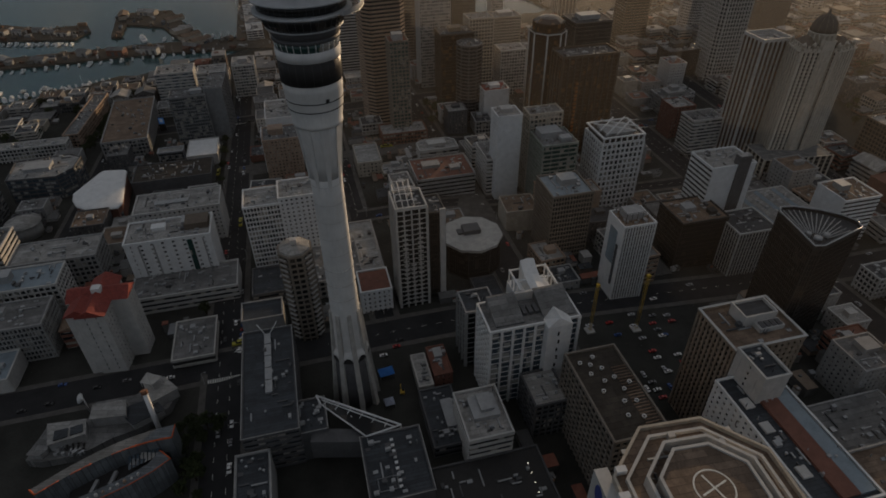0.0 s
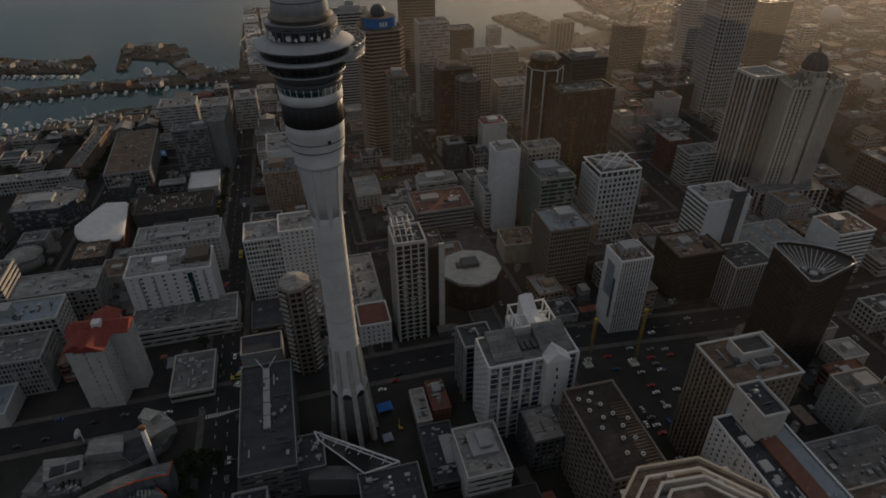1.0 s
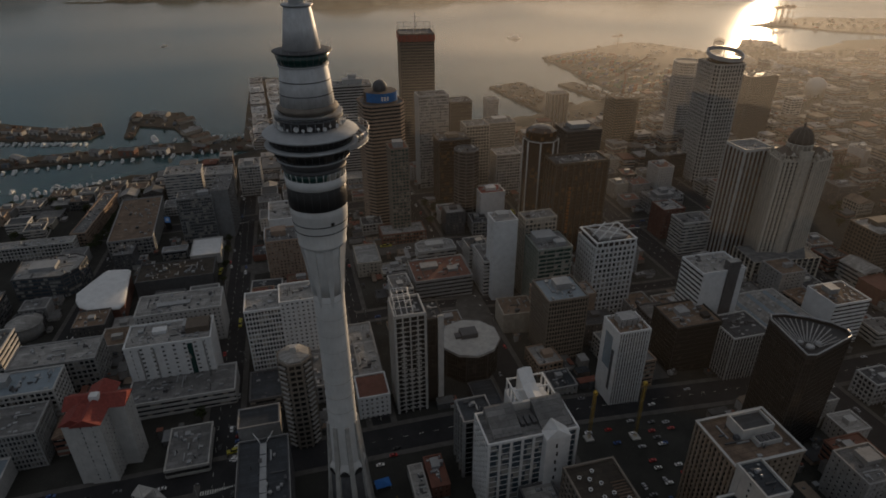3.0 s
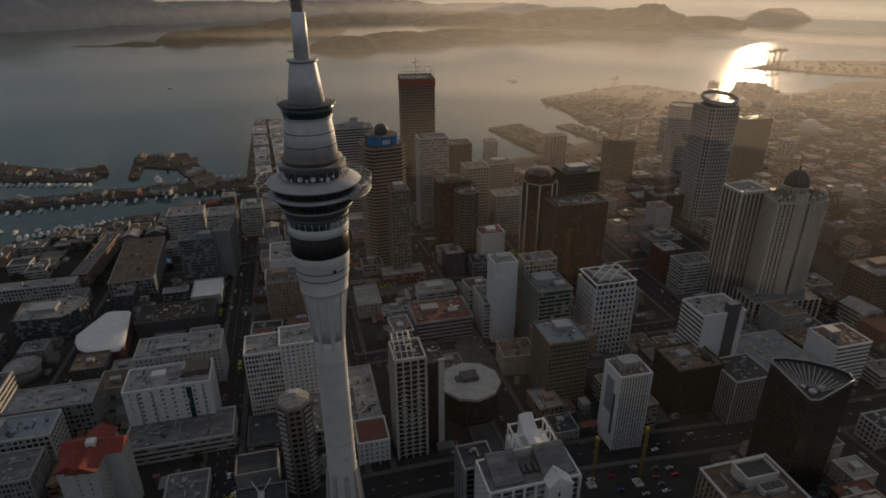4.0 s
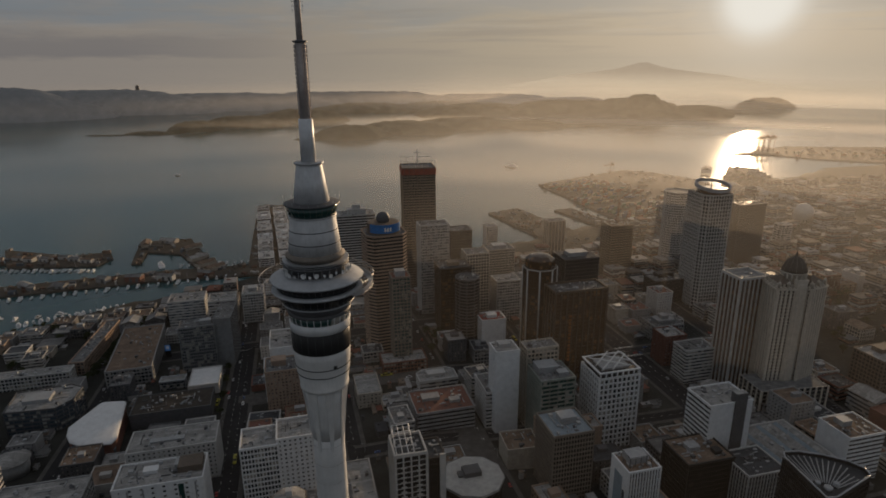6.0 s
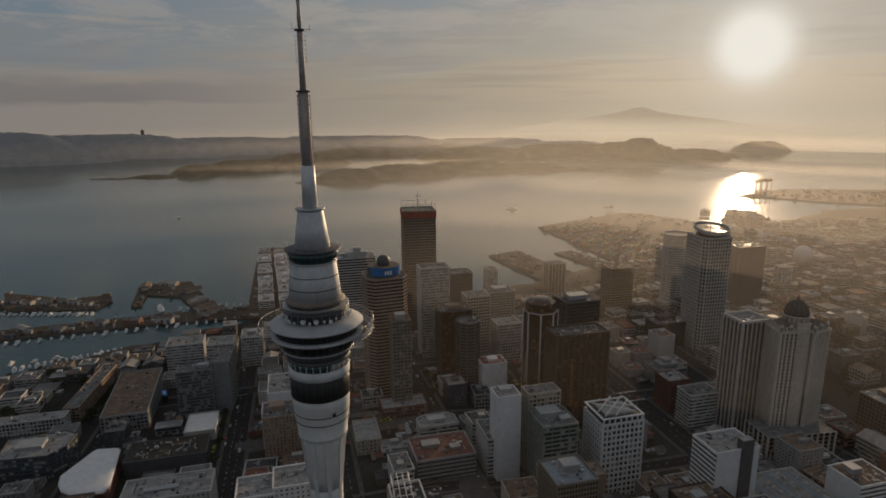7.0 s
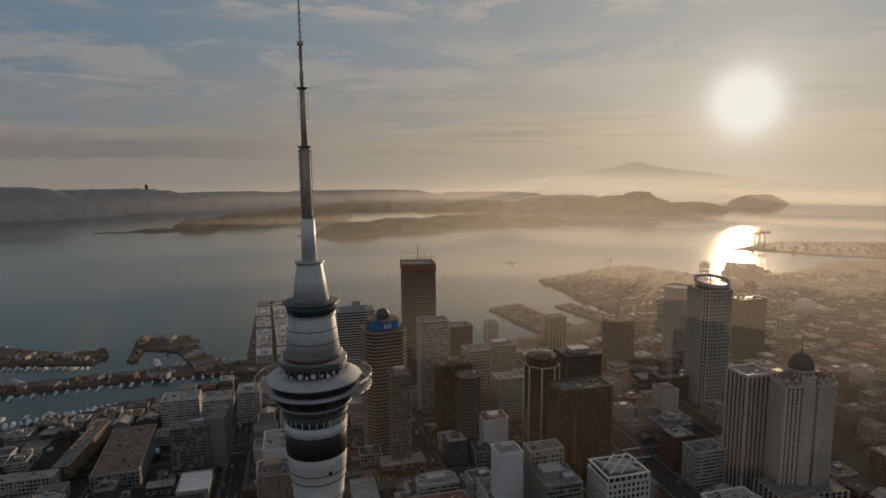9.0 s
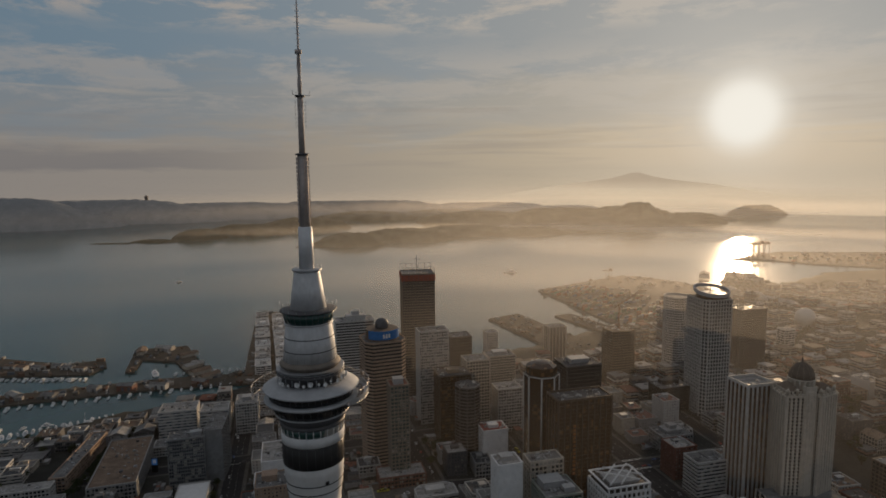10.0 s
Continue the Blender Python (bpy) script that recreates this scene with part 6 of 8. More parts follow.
def curved_hall():
    """Curved dark roofs with orange edges round a court, and the pale angular hall beside them."""
    zg = land(-100, -50) - 1
    root = thing("cinema_complex", "dark curved hall with orange roof edges round a sunken court", "building", pose(-96, -48, zg))
    h = 19 - zg
    out = [(-30.5 + 48.8 * t, -14.8 + 31.8 * t + 21 * t * (1 - t)) for t in [i / 14 for i in range(15)]]
    inn = [(-26.8 + 46.4 * t, -17.3 + 27.1 * t + 20 * t * (1 - t)) for t in [i / 14 for i in range(15)]]
    g = Geo()
    for i in range(14):
        g.quad((*out[i], h), (*inn[i], h + 0.5), (*inn[i + 1], h + 0.5), (*out[i + 1], h))
        g.quad((*out[i], 0), (*out[i], h), (*out[i + 1], h), (*out[i + 1], 0))
        g.quad((*inn[i], 0), (*inn[i + 1], 0), (*inn[i + 1], h + 0.5), (*inn[i], h + 0.5))
    g.quad((*out[-1], 0), (*out[-1], h), (*inn[-1], h + 0.5), (*inn[-1], 0))
    slate = stock("slate_metal_roof", (0.15, 0.165, 0.18), 0.6, var=0.25, scale=0.2, sheets=(9.0, 1.4))
    part("curved_roof", g, slate, root)
    orange = stock("orange_trim", (0.5, 0.10, 0.035), 0.6)
    g = Geo()
    for i in range(14):
        if i not in (2, 5, 6):
            g.rod((*inn[i], h + 0.55), (*inn[i + 1], h + 0.55), 0.22 if i < 9 else 0.42, 5)
    g.rod((*out[0], h + 0.3), (*inn[0], h + 0.7), 0.4, 5)
    g.rod((*out[-1], h + 0.3), (*inn[-1], h + 0.7), 0.3, 5)
    part("roof_trim", g, orange, root, "worn orange roof edge")
    # low outer band and the sunken court behind it
    edge = [(-14, -24), (-1.5, -16.2), (7.7, -10.2), (15, -4.2), (20.5, 2.1)]
    back = [(-16, -19), (-4, -12.0), (5, -6.4), (11.5, -0.8), (14.5, 6.0)]
    zc = 15 - zg
    g = Geo()
    for i in range(4):
        g.quad((*edge[i], zc), (*edge[i + 1], zc), (*back[i + 1], zc + 0.4), (*back[i], zc + 0.4))
        g.quad((*edge[i], 0), (*edge[i + 1], 0), (*edge[i + 1], zc), (*edge[i], zc))
        g.quad((*back[i], 0), (*back[i], zc + 0.4), (*back[i + 1], zc + 0.4), (*back[i + 1], 0))
    g.quad((*edge[-1], 0), (*back[-1], 0), (*back[-1], zc + 0.4), (*edge[-1], zc))
    part("outer_roof", g, slate, root)
    g = Geo()
    for i in range(4):
        g.rod((*edge[i], zc + 0.2), (*edge[i + 1], zc + 0.2), 0.22, 5)
    g.rod((*edge[-1], zc + 0.2), (*back[-1], zc + 0.6), 0.3, 5)
    part("outer_trim", g, orange, root)
    g = Geo()
    g.prism([(-16, -19), (-4, -12), (5, -6.4), (11.5, -0.8), (14.5, 6), (16, 9), (6.6, 7.6), (-1.6, 3.3), (-10.9, -3.2), (-19.5, -10.2)], 0, zc - 5)
    part("court_roof", g, M_BLACK, root)
    for k in range(8):
        g = Geo()
        x, y = 3.5 + k * 1.35, -2.6 + k * 0.95
        g.quad((x, y, zc - 1.2), (x + 1.0, y + 0.6, zc - 1.2), (x - 1.6, y + 7.4, zc - 0.6), (x - 2.6, y + 6.8, zc - 0.6))
        part("glass_fin", g, M_GLASSL, root)
    for x, y in ((-9.5, -8.5), (-3.2, -4.4)):
        g = Geo()
        g.box(x - 0.7, y - 3.2, zc - 5, x + 0.7, y + 3.2, zc - 3.4)
        part("duct_run", g, M_PLANT, root)
    for k in range(9):
        rng = random.Random(k)
        g = Geo()
        x, y = -9 + k * 2.3, -19.2 + k * 1.6
        w = rng.uniform(0.5, 1.1)
        g.box(x, y, zc + 0.2, x + w, y + 1.0, zc + rng.uniform(0.8, 1.8))
        part("air_unit", g, M_OFFW if k % 3 else M_TAN, root)
    FOOT.append((-96, -48, 30))
    zg = land(-118, -22) - 1
    root = thing("exhibition_hall", "low pale angular hall with split roofs and a leaning column", "building", pose(-118, -20, zg))
    h = 8 - zg
    terrace = [(-23.7, -18.8), (-7.2, -15.1), (4.5, -6), (16.9, 0.3), (25, 12.1), (25.5, 22.9), (13.2, 32.6), (5, 19.5), (-13.3, 15.4), (-12.7, 5), (-30.5, 1.9), (-30.7, -17.8)]
    g = Geo()
    g.prism(terrace, 0, h - 5)
    part("terrace", g, M_ROOF, root, "stained concrete roof terrace")
    for pts, z, m in (([(-20.6, -13.3), (-6.5, -7.2), (-9.8, 0.8), (-26.5, -1.9)], h, M_ROOFL), ([(-7, 0.4), (8.9, 2.5), (5.2, 11.4), (-9.4, 8.5)], h + 1, M_ROOFL), ([(13.5, -1.6), (25.1, 7.2), (16.9, 14.3), (3.3, 6.5)], h - 1, M_ROOFD), ([(18.5, 10.2), (28.1, 18.6), (18.8, 26.1), (10.3, 21.7)], h + 1, M_ROOFL), ([(-29, -17), (-23, -17.5), (-21.5, -14), (-27, -4)], h - 2, M_ROOF)):
        g = Geo()
        g.prism(pts, h - 5, z)
        part("roof_block", g, M_GREY, root)
        g = Geo()
        g.prism(offset(pts, 0.4), z, z + 0.3)
        part("roof_slab", g, m, root)
    for pts in ([(-19, -11.5), (-13.6, -9.2), (-15.4, -4.4), (-21, -6.2)], [(-12.6, -8.6), (-7.6, -6.4), (-9.6, -2.2), (-14.4, -4.2)]):
        g = Geo()
        g.prism(pts, h + 0.3, h + 0.9)
        part("roof_light", g, M_ROOFD, root)
    rng = random.Random(14)
    for k in range(16):
        x, y = rng.uniform(-20, -6), rng.uniform(-14, -9)
        g = Geo()
        g.box(x, y - 3, h - 5, x + rng.uniform(0.8, 1.8), y - 1.8, h - 3.2)
        part("air_unit", g, M_PLANT, root)
    for k in range(4):
        g = Geo()
        g.rod((-15 + k * 2.6, -9.6, h - 4.0), (-13.6 + k * 2.6, -13.0, h - 4.0), 0.55, 8)
        part("duct", g, M_BLACK, root)
    g = Geo()
    g.rod((23.4, 0.5, 0), (18.8, 8.0, 18 - zg), 1.25, 16)
    part("white_column", g, M_WHITE, root)
    g = Geo()
    g.rod((18.8, 8.0, 17.6 - zg), (18.4, 8.7, 19.4 - zg), 1.6, 12)
    part("column_head", g, M_RUST, root)
    z = 13 - zg
    tent = [(10.6, 19.4, z), (12.4, 24.2, z + 1.5), (20.5, 22.2, z + 1), (17.0, 17.5, z)]
    g = Geo()
    for i in range(4):
        g.rod(tent[i], tent[(i + 1) % 4], 0.2, 5)
        g.rod((tent[i][0], tent[i][1], h + 1), tent[i], 0.18, 5)
    g.rod(tent[1], (15, 19.5, z + 5), 0.14, 4)
    g.rod(tent[3], (15, 19.5, z + 5), 0.14, 4)
    part("canopy_frame", g, M_OFFW, root)
    g = Geo()
    for dz in (0.0, 0.2):
        g.quad(*[(x, y, zz + dz) for x, y, zz in tent])
    part("sail_roof", g, M_CONC, root)
    g = Geo()
    k = len(g.v)
    for rr, dd in ((0.1, 0), (1.6, 0.4), (2.6, 1.3)):
        for j in range(16):
            b = 2 * math.pi * j / 16
            g.v.append((-18.3 - dd, 14.5 + rr * math.cos(b), 7 - zg + rr * math.sin(b)))
    for q in range(2):
        for j in range(16):
            j2 = (j + 1) % 16
            g.f.append((k + q * 16 + j, k + q * 16 + j2, k + q * 16 + 16 + j2, k + q * 16 + 16 + j))
            g.s.append(True)
    g.rod((-18.0, 14.5, 0), (-18.0, 14.5, 7 - zg), 0.3, 6)
    part("dish", g, M_WHITE, root)
    FOOT.append((-118, -20, 28))


curved_hall()


def theatre():
    zg = land(-230, 215) - 1
    root = thing("theatre", "low brick hall under a smooth curved white roof", "building", pose(-226, 216, zg, 0, 0, 2))
    h = -3 - zg
    base = [(-21, -9), (-17, -19), (-10, -28), (-2, -32), (10, -33), (21, -31), (22, -25), (6, 26), (3, 28), (-12, 27), (-14, 24)]
    g = Geo()
    g.prism(base, 0, h)
    part("brick_wall", g, M_BRICK, root)
    g = Geo()
    levels = ((0.6, 0.0), (0.9, 0.5), (0.7, 1.1), (-0.6, 1.7), (-2.0, 2.0))
    k, n = len(g.v), len(base)
    for d, z in levels:
        g.v += [(x, y, h + z) for x, y in offset(base, d)]
    for r in range(len(levels) - 1):
        for i in range(n):
            g.f.append((k + r * n + i, k + r * n + (i + 1) % n, k + (r + 1) * n + (i + 1) % n, k + (r + 1) * n + i))
            g.s.append(True)
    g.f.append(tuple(range(k + (len(levels) - 1) * n, k + len(levels) * n)))
    g.s.append(True)
    part("white_roof", g, M_WHITE, root, "smooth rounded white roof")
    g = Geo()
    g.box(-8, -32.6, 0, 14, -28, h - 1.0)
    part("glass_front", g, M_GLASSL, root)
    FOOT.append((-226, 216, 34))


theatre()


# ---------------- harbour ----------------
SLABS = []


def slab(name, pts, z, label, mat=None, depth=3.0, category="wharf"):
    area = sum(pts[i][0] * pts[(i + 1) % len(pts)][1] - pts[(i + 1) % len(pts)][0] * pts[i][1] for i in range(len(pts)))
    SLABS.append((pts, z))
    g = Geo()
    g.prism(pts if area > 0 else pts[::-1], SEA - depth, z)
    return tagged(new(name, g.mesh(name, mat or M_PIER)), label, category, kind="structure")


PORT = [(299, 1312), (572, 1509), (622, 1487), (700, 1400), (760, 1180), (720, 1000), (480, 860), (400, 930)]


def wharves():
    slab("wharf", [(-442, 698), (-485, 821), (-403, 839), (-345, 745), (-290, 675), (-314, 653), (-384, 747), (-445, 760), (-428, 698)], -30.4, "curved brown timber wharf with sheds")
    slab("wharf", [(-628, 684), (-492, 690), (-486, 728), (-508, 764), (-560, 742), (-697, 780)], -30.6, "low breakwater wharf with moored craft")
    slab("wharf", [(-900, 800), (-700, 760), (-640, 700), (-900, 690)], -30.7, "outer breakwater of dark rock")
    slab("wharf", [(-535, 566), (-348, 625), (-225, 640), (-240, 690), (-363, 668), (-569, 602), (-900, 520), (-900, 470)], -30.6, "marina pier crowded with boats and stores")
    slab("wharf", [(-242, 640), (-285, 810), (-352, 1085), (-300, 1100), (-209, 807), (-185, 640)], -29.6, "long wharf with a line of pale sheds")
    slab("wharf", [(146, 1010), (214, 1050), (249, 963), (330, 790), (250, 760)], -29.6, "wide wharf reaching into the harbour")
    slab("wharf", [(287, 1030), (324, 1046), (400, 890), (380, 830)], -29.6, "narrow finger wharf")
    slab("wharf", PORT, -29.6, "broad port land stacked with containers")
    slab("wharf", [(735, 1250), (900, 1560), (960, 1520), (905, 1240), (1010, 1010), (720, 1000)], -29.6, "port land with sheds and stacks")
    slab("wharf", [(1035, 1822), (1298, 1978), (2600, 1800), (2600, 1450), (1600, 1500), (1254, 1678), (1147, 1780)], -29.6, "far container terminal with gantry cranes")


wharves()


def shed(x, y, w, d, h, ang, base, wall, roof, group="sheds on the wharves", name="wharf_shed", label="pale gabled shed standing on the wharf"):
    root = thing(name, label, "shed", pose(x, y, base, 0, 0, ang), group)
    g = Geo()
    g.box(-w / 2, -d / 2, 0, w / 2, d / 2, h)
    part("wall", g, wall, root)
    g = Geo()
    gable(g, 0, 0, w, d, h, w * 0.22, 0.4)
    part("roof", g, roof, root)
    for k in range(max(1, int(d // 9))):
        g = Geo()
        y0 = -d / 2 + 3 + k * 9
        g.box(-w / 2 - 0.1, y0, 0.1, -w / 2 - 0.02, y0 + 4, h * 0.75)
        part("shed_door", g, M_DGREY, root)
    return root


def wharf_block(x, y, w, d, h, ang, rng):
    """A flat-roofed apartment block on the long wharf."""
    root = thing("wharf_apartments", "pale flat-roofed apartment block standing on the wharf", "building", pose(x, y, -29.7, 0, 0, ang), "wharf apartment blocks")
    p = rect(w, d)
    g = Geo()
    g.prism(p, 0, h)
    part("glazing", g, M_GLASS, root)
    g = Geo()
    for i in range(4):
        facade(g, p[i], p[(i + 1) % 4], 0, h, "bands_thin" if rng.random() < 0.5 else "grid")
    wall = rng.choice((M_OFFW, M_WHITE, M_WHITE))
    part("facade", g, wall, root, kind="stuff")
    rooftop(root, p, h, rng.choice((M_ROOFL, M_ROOFL, M_OFFW)), wall, 0.9, [(rng.uniform(-3, 3), rng.uniform(-8, 8), rng.uniform(6, 11), rng.uniform(5, 12), rng.uniform(2.5, 4))], rng, 1)


def harbour_sheds():
    rng = random.Random(12)
    for k in range(9):
        t = k / 9
        x, y = -213 - 105 * t, 700 + 360 * t
        for s in (-1, 1):
            wharf_block(x + s * 15, y + s * 4, rng.uniform(20, 25), rng.uniform(34, 40), rng.uniform(8, 15), 17, rng)
    for x, y, a in ((-465, 800, 20), (-432, 815, 80), (-378, 780, -40), (-345, 720, -38), (-322, 690, -38), (-300, 668, -38)):
        shed(x, y, 14, 30, rng.uniform(4, 6), a, -30.5, M_BEIGE, rng.choice((M_ROOFL, M_ROOFB, M_ROOFB)))
    for k in range(13):
        x = -880 + k * 48 + rng.uniform(-8, 8)
        y = 505 + (x + 880) * 0.21 + rng.uniform(8, 22)
        shed(x, y, rng.uniform(9, 16), rng.uniform(14, 26), rng.uniform(4, 8), rng.uniform(60, 110), -30.7, rng.choice((M_OFFW, M_BRICK, M_GREY)), rng.choice((M_BRICK, M_ROOFL, M_ROOF, M_ROOFB)), group="sheds on the marina pier", name="pier_store", label="small store with a pitched roof on the pier")
    for k in range(7):
        shed(-660 + k * 24, 718 + rng.uniform(-12, 14), rng.uniform(8, 12), rng.uniform(12, 22), rng.uniform(4, 6), rng.uniform(70, 110), -30.7, M_OFFW, rng.choice((M_ROOF, M_ROOFB)), group="sheds on the breakwater", name="pier_store", label="low store on the breakwater")
    for k in range(12):
        x, y = rng.uniform(780, 1500), rng.uniform(920, 1240)
        if shore(x, y) > -60 or k % 2:
            shed(rng.uniform(760, 960), rng.uniform(1040, 1480) if k % 3 else rng.uniform(1020, 1150), rng.uniform(18, 30), rng.uniform(30, 60), rng.uniform(7, 12), rng.uniform(-30, 30), -29.7, rng.choice((M_OFFW, M_GREY)), rng.choice((M_ROOFL, M_ROOF)))


harbour_sheds()


def inside(x, y, poly):
    hit = False
    for (x0, y0), (x1, y1) in zip(poly, poly[1:] + poly[:1]):
        if (y0 > y) != (y1 > y) and x < (x1 - x0) * (y - y0) / (y1 - y0) + x0:
            hit = not hit
    return hit


def wharf_clutter():
    """Crates, vans, sheds and stacks strewn over the wharves, too many and small to pick apart."""
    rng = random.Random(66)
    boxes = Geo()
    for (pts, z), count in zip(SLABS, (40, 60, 30, 120, 60, 70, 25, 200, 140, 150)):
        xs, ys = [p[0] for p in pts], [p[1] for p in pts]
        done = 0
        for _ in range(count * 8):
            x, y = rng.uniform(max(min(xs), -780), min(max(xs), 1700)), rng.uniform(min(ys), max(ys))
            if done >= count or not inside(x, y, pts):
                continue
            w, d, h = rng.choice(((2, 5, 2.2), (3, 6, 3), (6, 9, 4), (2, 2, 1.5), (4, 12, 3.5), (1.2, 1.2, 4)))
            t = radians(rng.choice((14, 17, 34, 104, 60)))
            c, q = math.cos(t), math.sin(t)
            boxes.prism([(x + px * c - py * q, y + px * q + py * c) for px, py in rect(w * rng.uniform(0.7, 1.3), d)], z - 0.2, z + h * rng.uniform(0.7, 1.3))
            done += 1
    root = thing("wharf_goods", "crates vans and small stores strewn over the wharves", "goods", pose(0, 0, 0), kind="stuff")
    part("goods", boxes, far_material("wharf_goods", [(0.9, 0.88, 0.85), (0.35, 0.33, 0.3), (0.5, 0.36, 0.27), (0.2, 0.2, 0.2), (0.6, 0.6, 0.6), (0.32, 0.2, 0.16), (0.25, 0.3, 0.36)]), root, kind="stuff")


def containers():
    """Stacks of shipping containers on the port land, shared meshes."""
    rng = random.Random(3)
    cols = [stock("container_" + n, c, 0.6, var=0.25, scale=0.5, shift=0.4) for n, c in (("rust", (0.26, 0.09, 0.05)), ("grey", (0.28, 0.28, 0.27)), ("green", (0.06, 0.15, 0.11)), ("sand", (0.34, 0.27, 0.18)), ("blue", (0.06, 0.10, 0.20)))]
    shapes = []
    for m in cols:
        for tiers in (1, 2, 3):
            g = Geo()
            for t in range(tiers):
                g.box(-6, -1.22, t * 2.6, 6, 1.22, t * 2.6 + 2.55)
                for i in range(8):
                    g.box(-5.7 + i * 1.5, -1.3, t * 2.6 + 0.2, -5.0 + i * 1.5, -1.23, t * 2.6 + 2.3)
            shapes.append(g.mesh("container_stack", m))
    n = 0
    for i in range(0, 46):
        for j in range(0, 60):
            if i % 5 == 0 or j % 13 > 9:
                continue
            u, v = i * 13.5, j * 9.0
            x, y = 360 + u * 0.8 - v * 0.55, 900 + u * 0.55 + v * 0.95
            if not inside(x, y, PORT) or rng.random() < 0.45 or n >= 240:
                continue
            ob = new("container_stack", rng.choice(shapes))
            ob.matrix_world = pose(x, y, -29.6, 0, 0, 34)
            tagged(ob, "stacked steel shipping containers on the wharf", "container", "container stacks")
            n += 1
    for k in range(50):
        ob = new("container_stack", rng.choice(shapes))
        ob.matrix_world = pose(1180 + k * 26 + rng.uniform(-6, 6), 1790 - k * 4 + rng.uniform(-60, 40), -29.6, 0, 0, rng.choice((0, 8, 90)))
        tagged(ob, "stacked steel shipping containers on the far terminal", "container", "container stacks")


containers()


def gantry(x, y, s, ang):
    root = thing("gantry_crane", "tall steel container crane on the far wharf", "crane", pose(x, y, -29.6, 0, 0, ang), "gantry cranes")
    for dx in (-12, 12):
        for dy in (-9, 9):
            g = Geo()
            g.rod((dx * s, dy * s, 0), (dx * s, dy * s, 44 * s), 1.3 * s, 4)
            part("leg", g, M_RUST, root)
    for z in (12, 44):
        g = Geo()
        for dy in (-9, 9):
            g.rod((-12 * s, dy * s, z * s), (12 * s, dy * s, z * s), 1.2 * s, 4)
        part("sill_beam", g, M_RUST, root)
    g = Geo()
    for dy in (-3, 3):
        g.rod((-45 * s, dy * s, 46 * s), (26 * s, dy * s, 46 * s), 1.3 * s, 4)
    part("boom", g, M_RUST, root)
    g = Geo()
    g.rod((12 * s, 0, 46 * s), (2 * s, 0, 64 * s), 0.9 * s, 4)
    g.rod((2 * s, 0, 64 * s), (-38 * s, 0, 47 * s), 0.4 * s, 4)
    g.rod((2 * s, 0, 64 * s), (25 * s, 0, 47 * s), 0.4 * s, 4)
    part("apex_frame", g, M_RUST, root)
    g = Geo()
    g.box(4 * s, -4 * s, 46 * s, 16 * s, 4 * s, 52 * s)
    part("machine_house", g, M_RUST, root)


for gx, gy, gs, ga in ((1128, 1838, 1.0, 14), (1152, 1850, 1.05, 14), (1178, 1862, 1.0, 14), (1690, 1800, 0.8, 5), (520, 1452, 0.55, 30)):
    gantry(gx, gy, gs, ga)


def boat_shapes():
    kinds = []
    for length, mast in ((11, True), (14, False), (18, False), (9, False)):
        root = thing("motor_boat" if not mast else "yacht", "white yacht with a tall mast moored in the marina" if mast else "white motor boat with a cabin moored in the marina", "boat", pose(0, 0, -200), "boats in the marina")
        w = length * 0.3
        st = [(-0.5, 0.85, 0.0), (-0.2, 1.0, 0.0), (0.2, 0.9, 0.05), (0.4, 0.5, 0.15), (0.5, 0.03, 0.3)]
        g = Geo()
        k = len(g.v)
        for t, b, r in st:
            for s, z in ((-0.35, -0.4), (0.35, -0.4), (0.5, 1.1 + r * 2), (-0.5, 1.1 + r * 2)):
                g.v.append((t * length, s * b * w, z))
        for i in range(len(st) - 1):
            for e in range(4):
                a = k + i * 4
                g.f.append((a + e, a + 4 + e, a + 4 + (e + 1) % 4, a + (e + 1) % 4))
                g.s.append(False)
        g.f += [(k, k + 1, k + 2, k + 3), (k + 19, k + 18, k + 17, k + 16)]
        g.s += [False, False]
        part("hull", g, M_WHITE, root)
        g = Geo()
        c = length
        g.prism([(-0.3 * c, -0.3 * w), (0.12 * c, -0.28 * w), (0.22 * c, 0), (0.12 * c, 0.28 * w), (-0.3 * c, 0.3 * w)], 1.1, 1.9 if mast else 2.9)
        part("cabin", g, M_WHITE, root)
        g = Geo()
        g.prism([(-0.25 * c, -0.31 * w), (0.11 * c, -0.29 * w), (0.2 * c, 0), (0.11 * c, 0.29 * w), (-0.25 * c, 0.31 * w)], 1.5 if mast else 2.0, 1.75 if mast else 2.5, top=False)
        part("cabin_window", g, M_GLASSK, root)
        if mast:
            g = Geo()
            g.rod((0.05 * c, 0, 1.5), (0.05 * c, 0, length * 1.25), 0.11, 5)
            g.rod((0.05 * c, 0, 2.6), (-0.35 * c, 0, 2.5), 0.09, 5)
            part("mast", g, M_STEEL, root)
        elif length > 12:
            g = Geo()
            g.box(-0.2 * c, -0.2 * w, 2.9, 0.02 * c, 0.2 * w, 4.2)
            part("flybridge", g, M_WHITE, root)
        kinds.append(root)
    return kinds


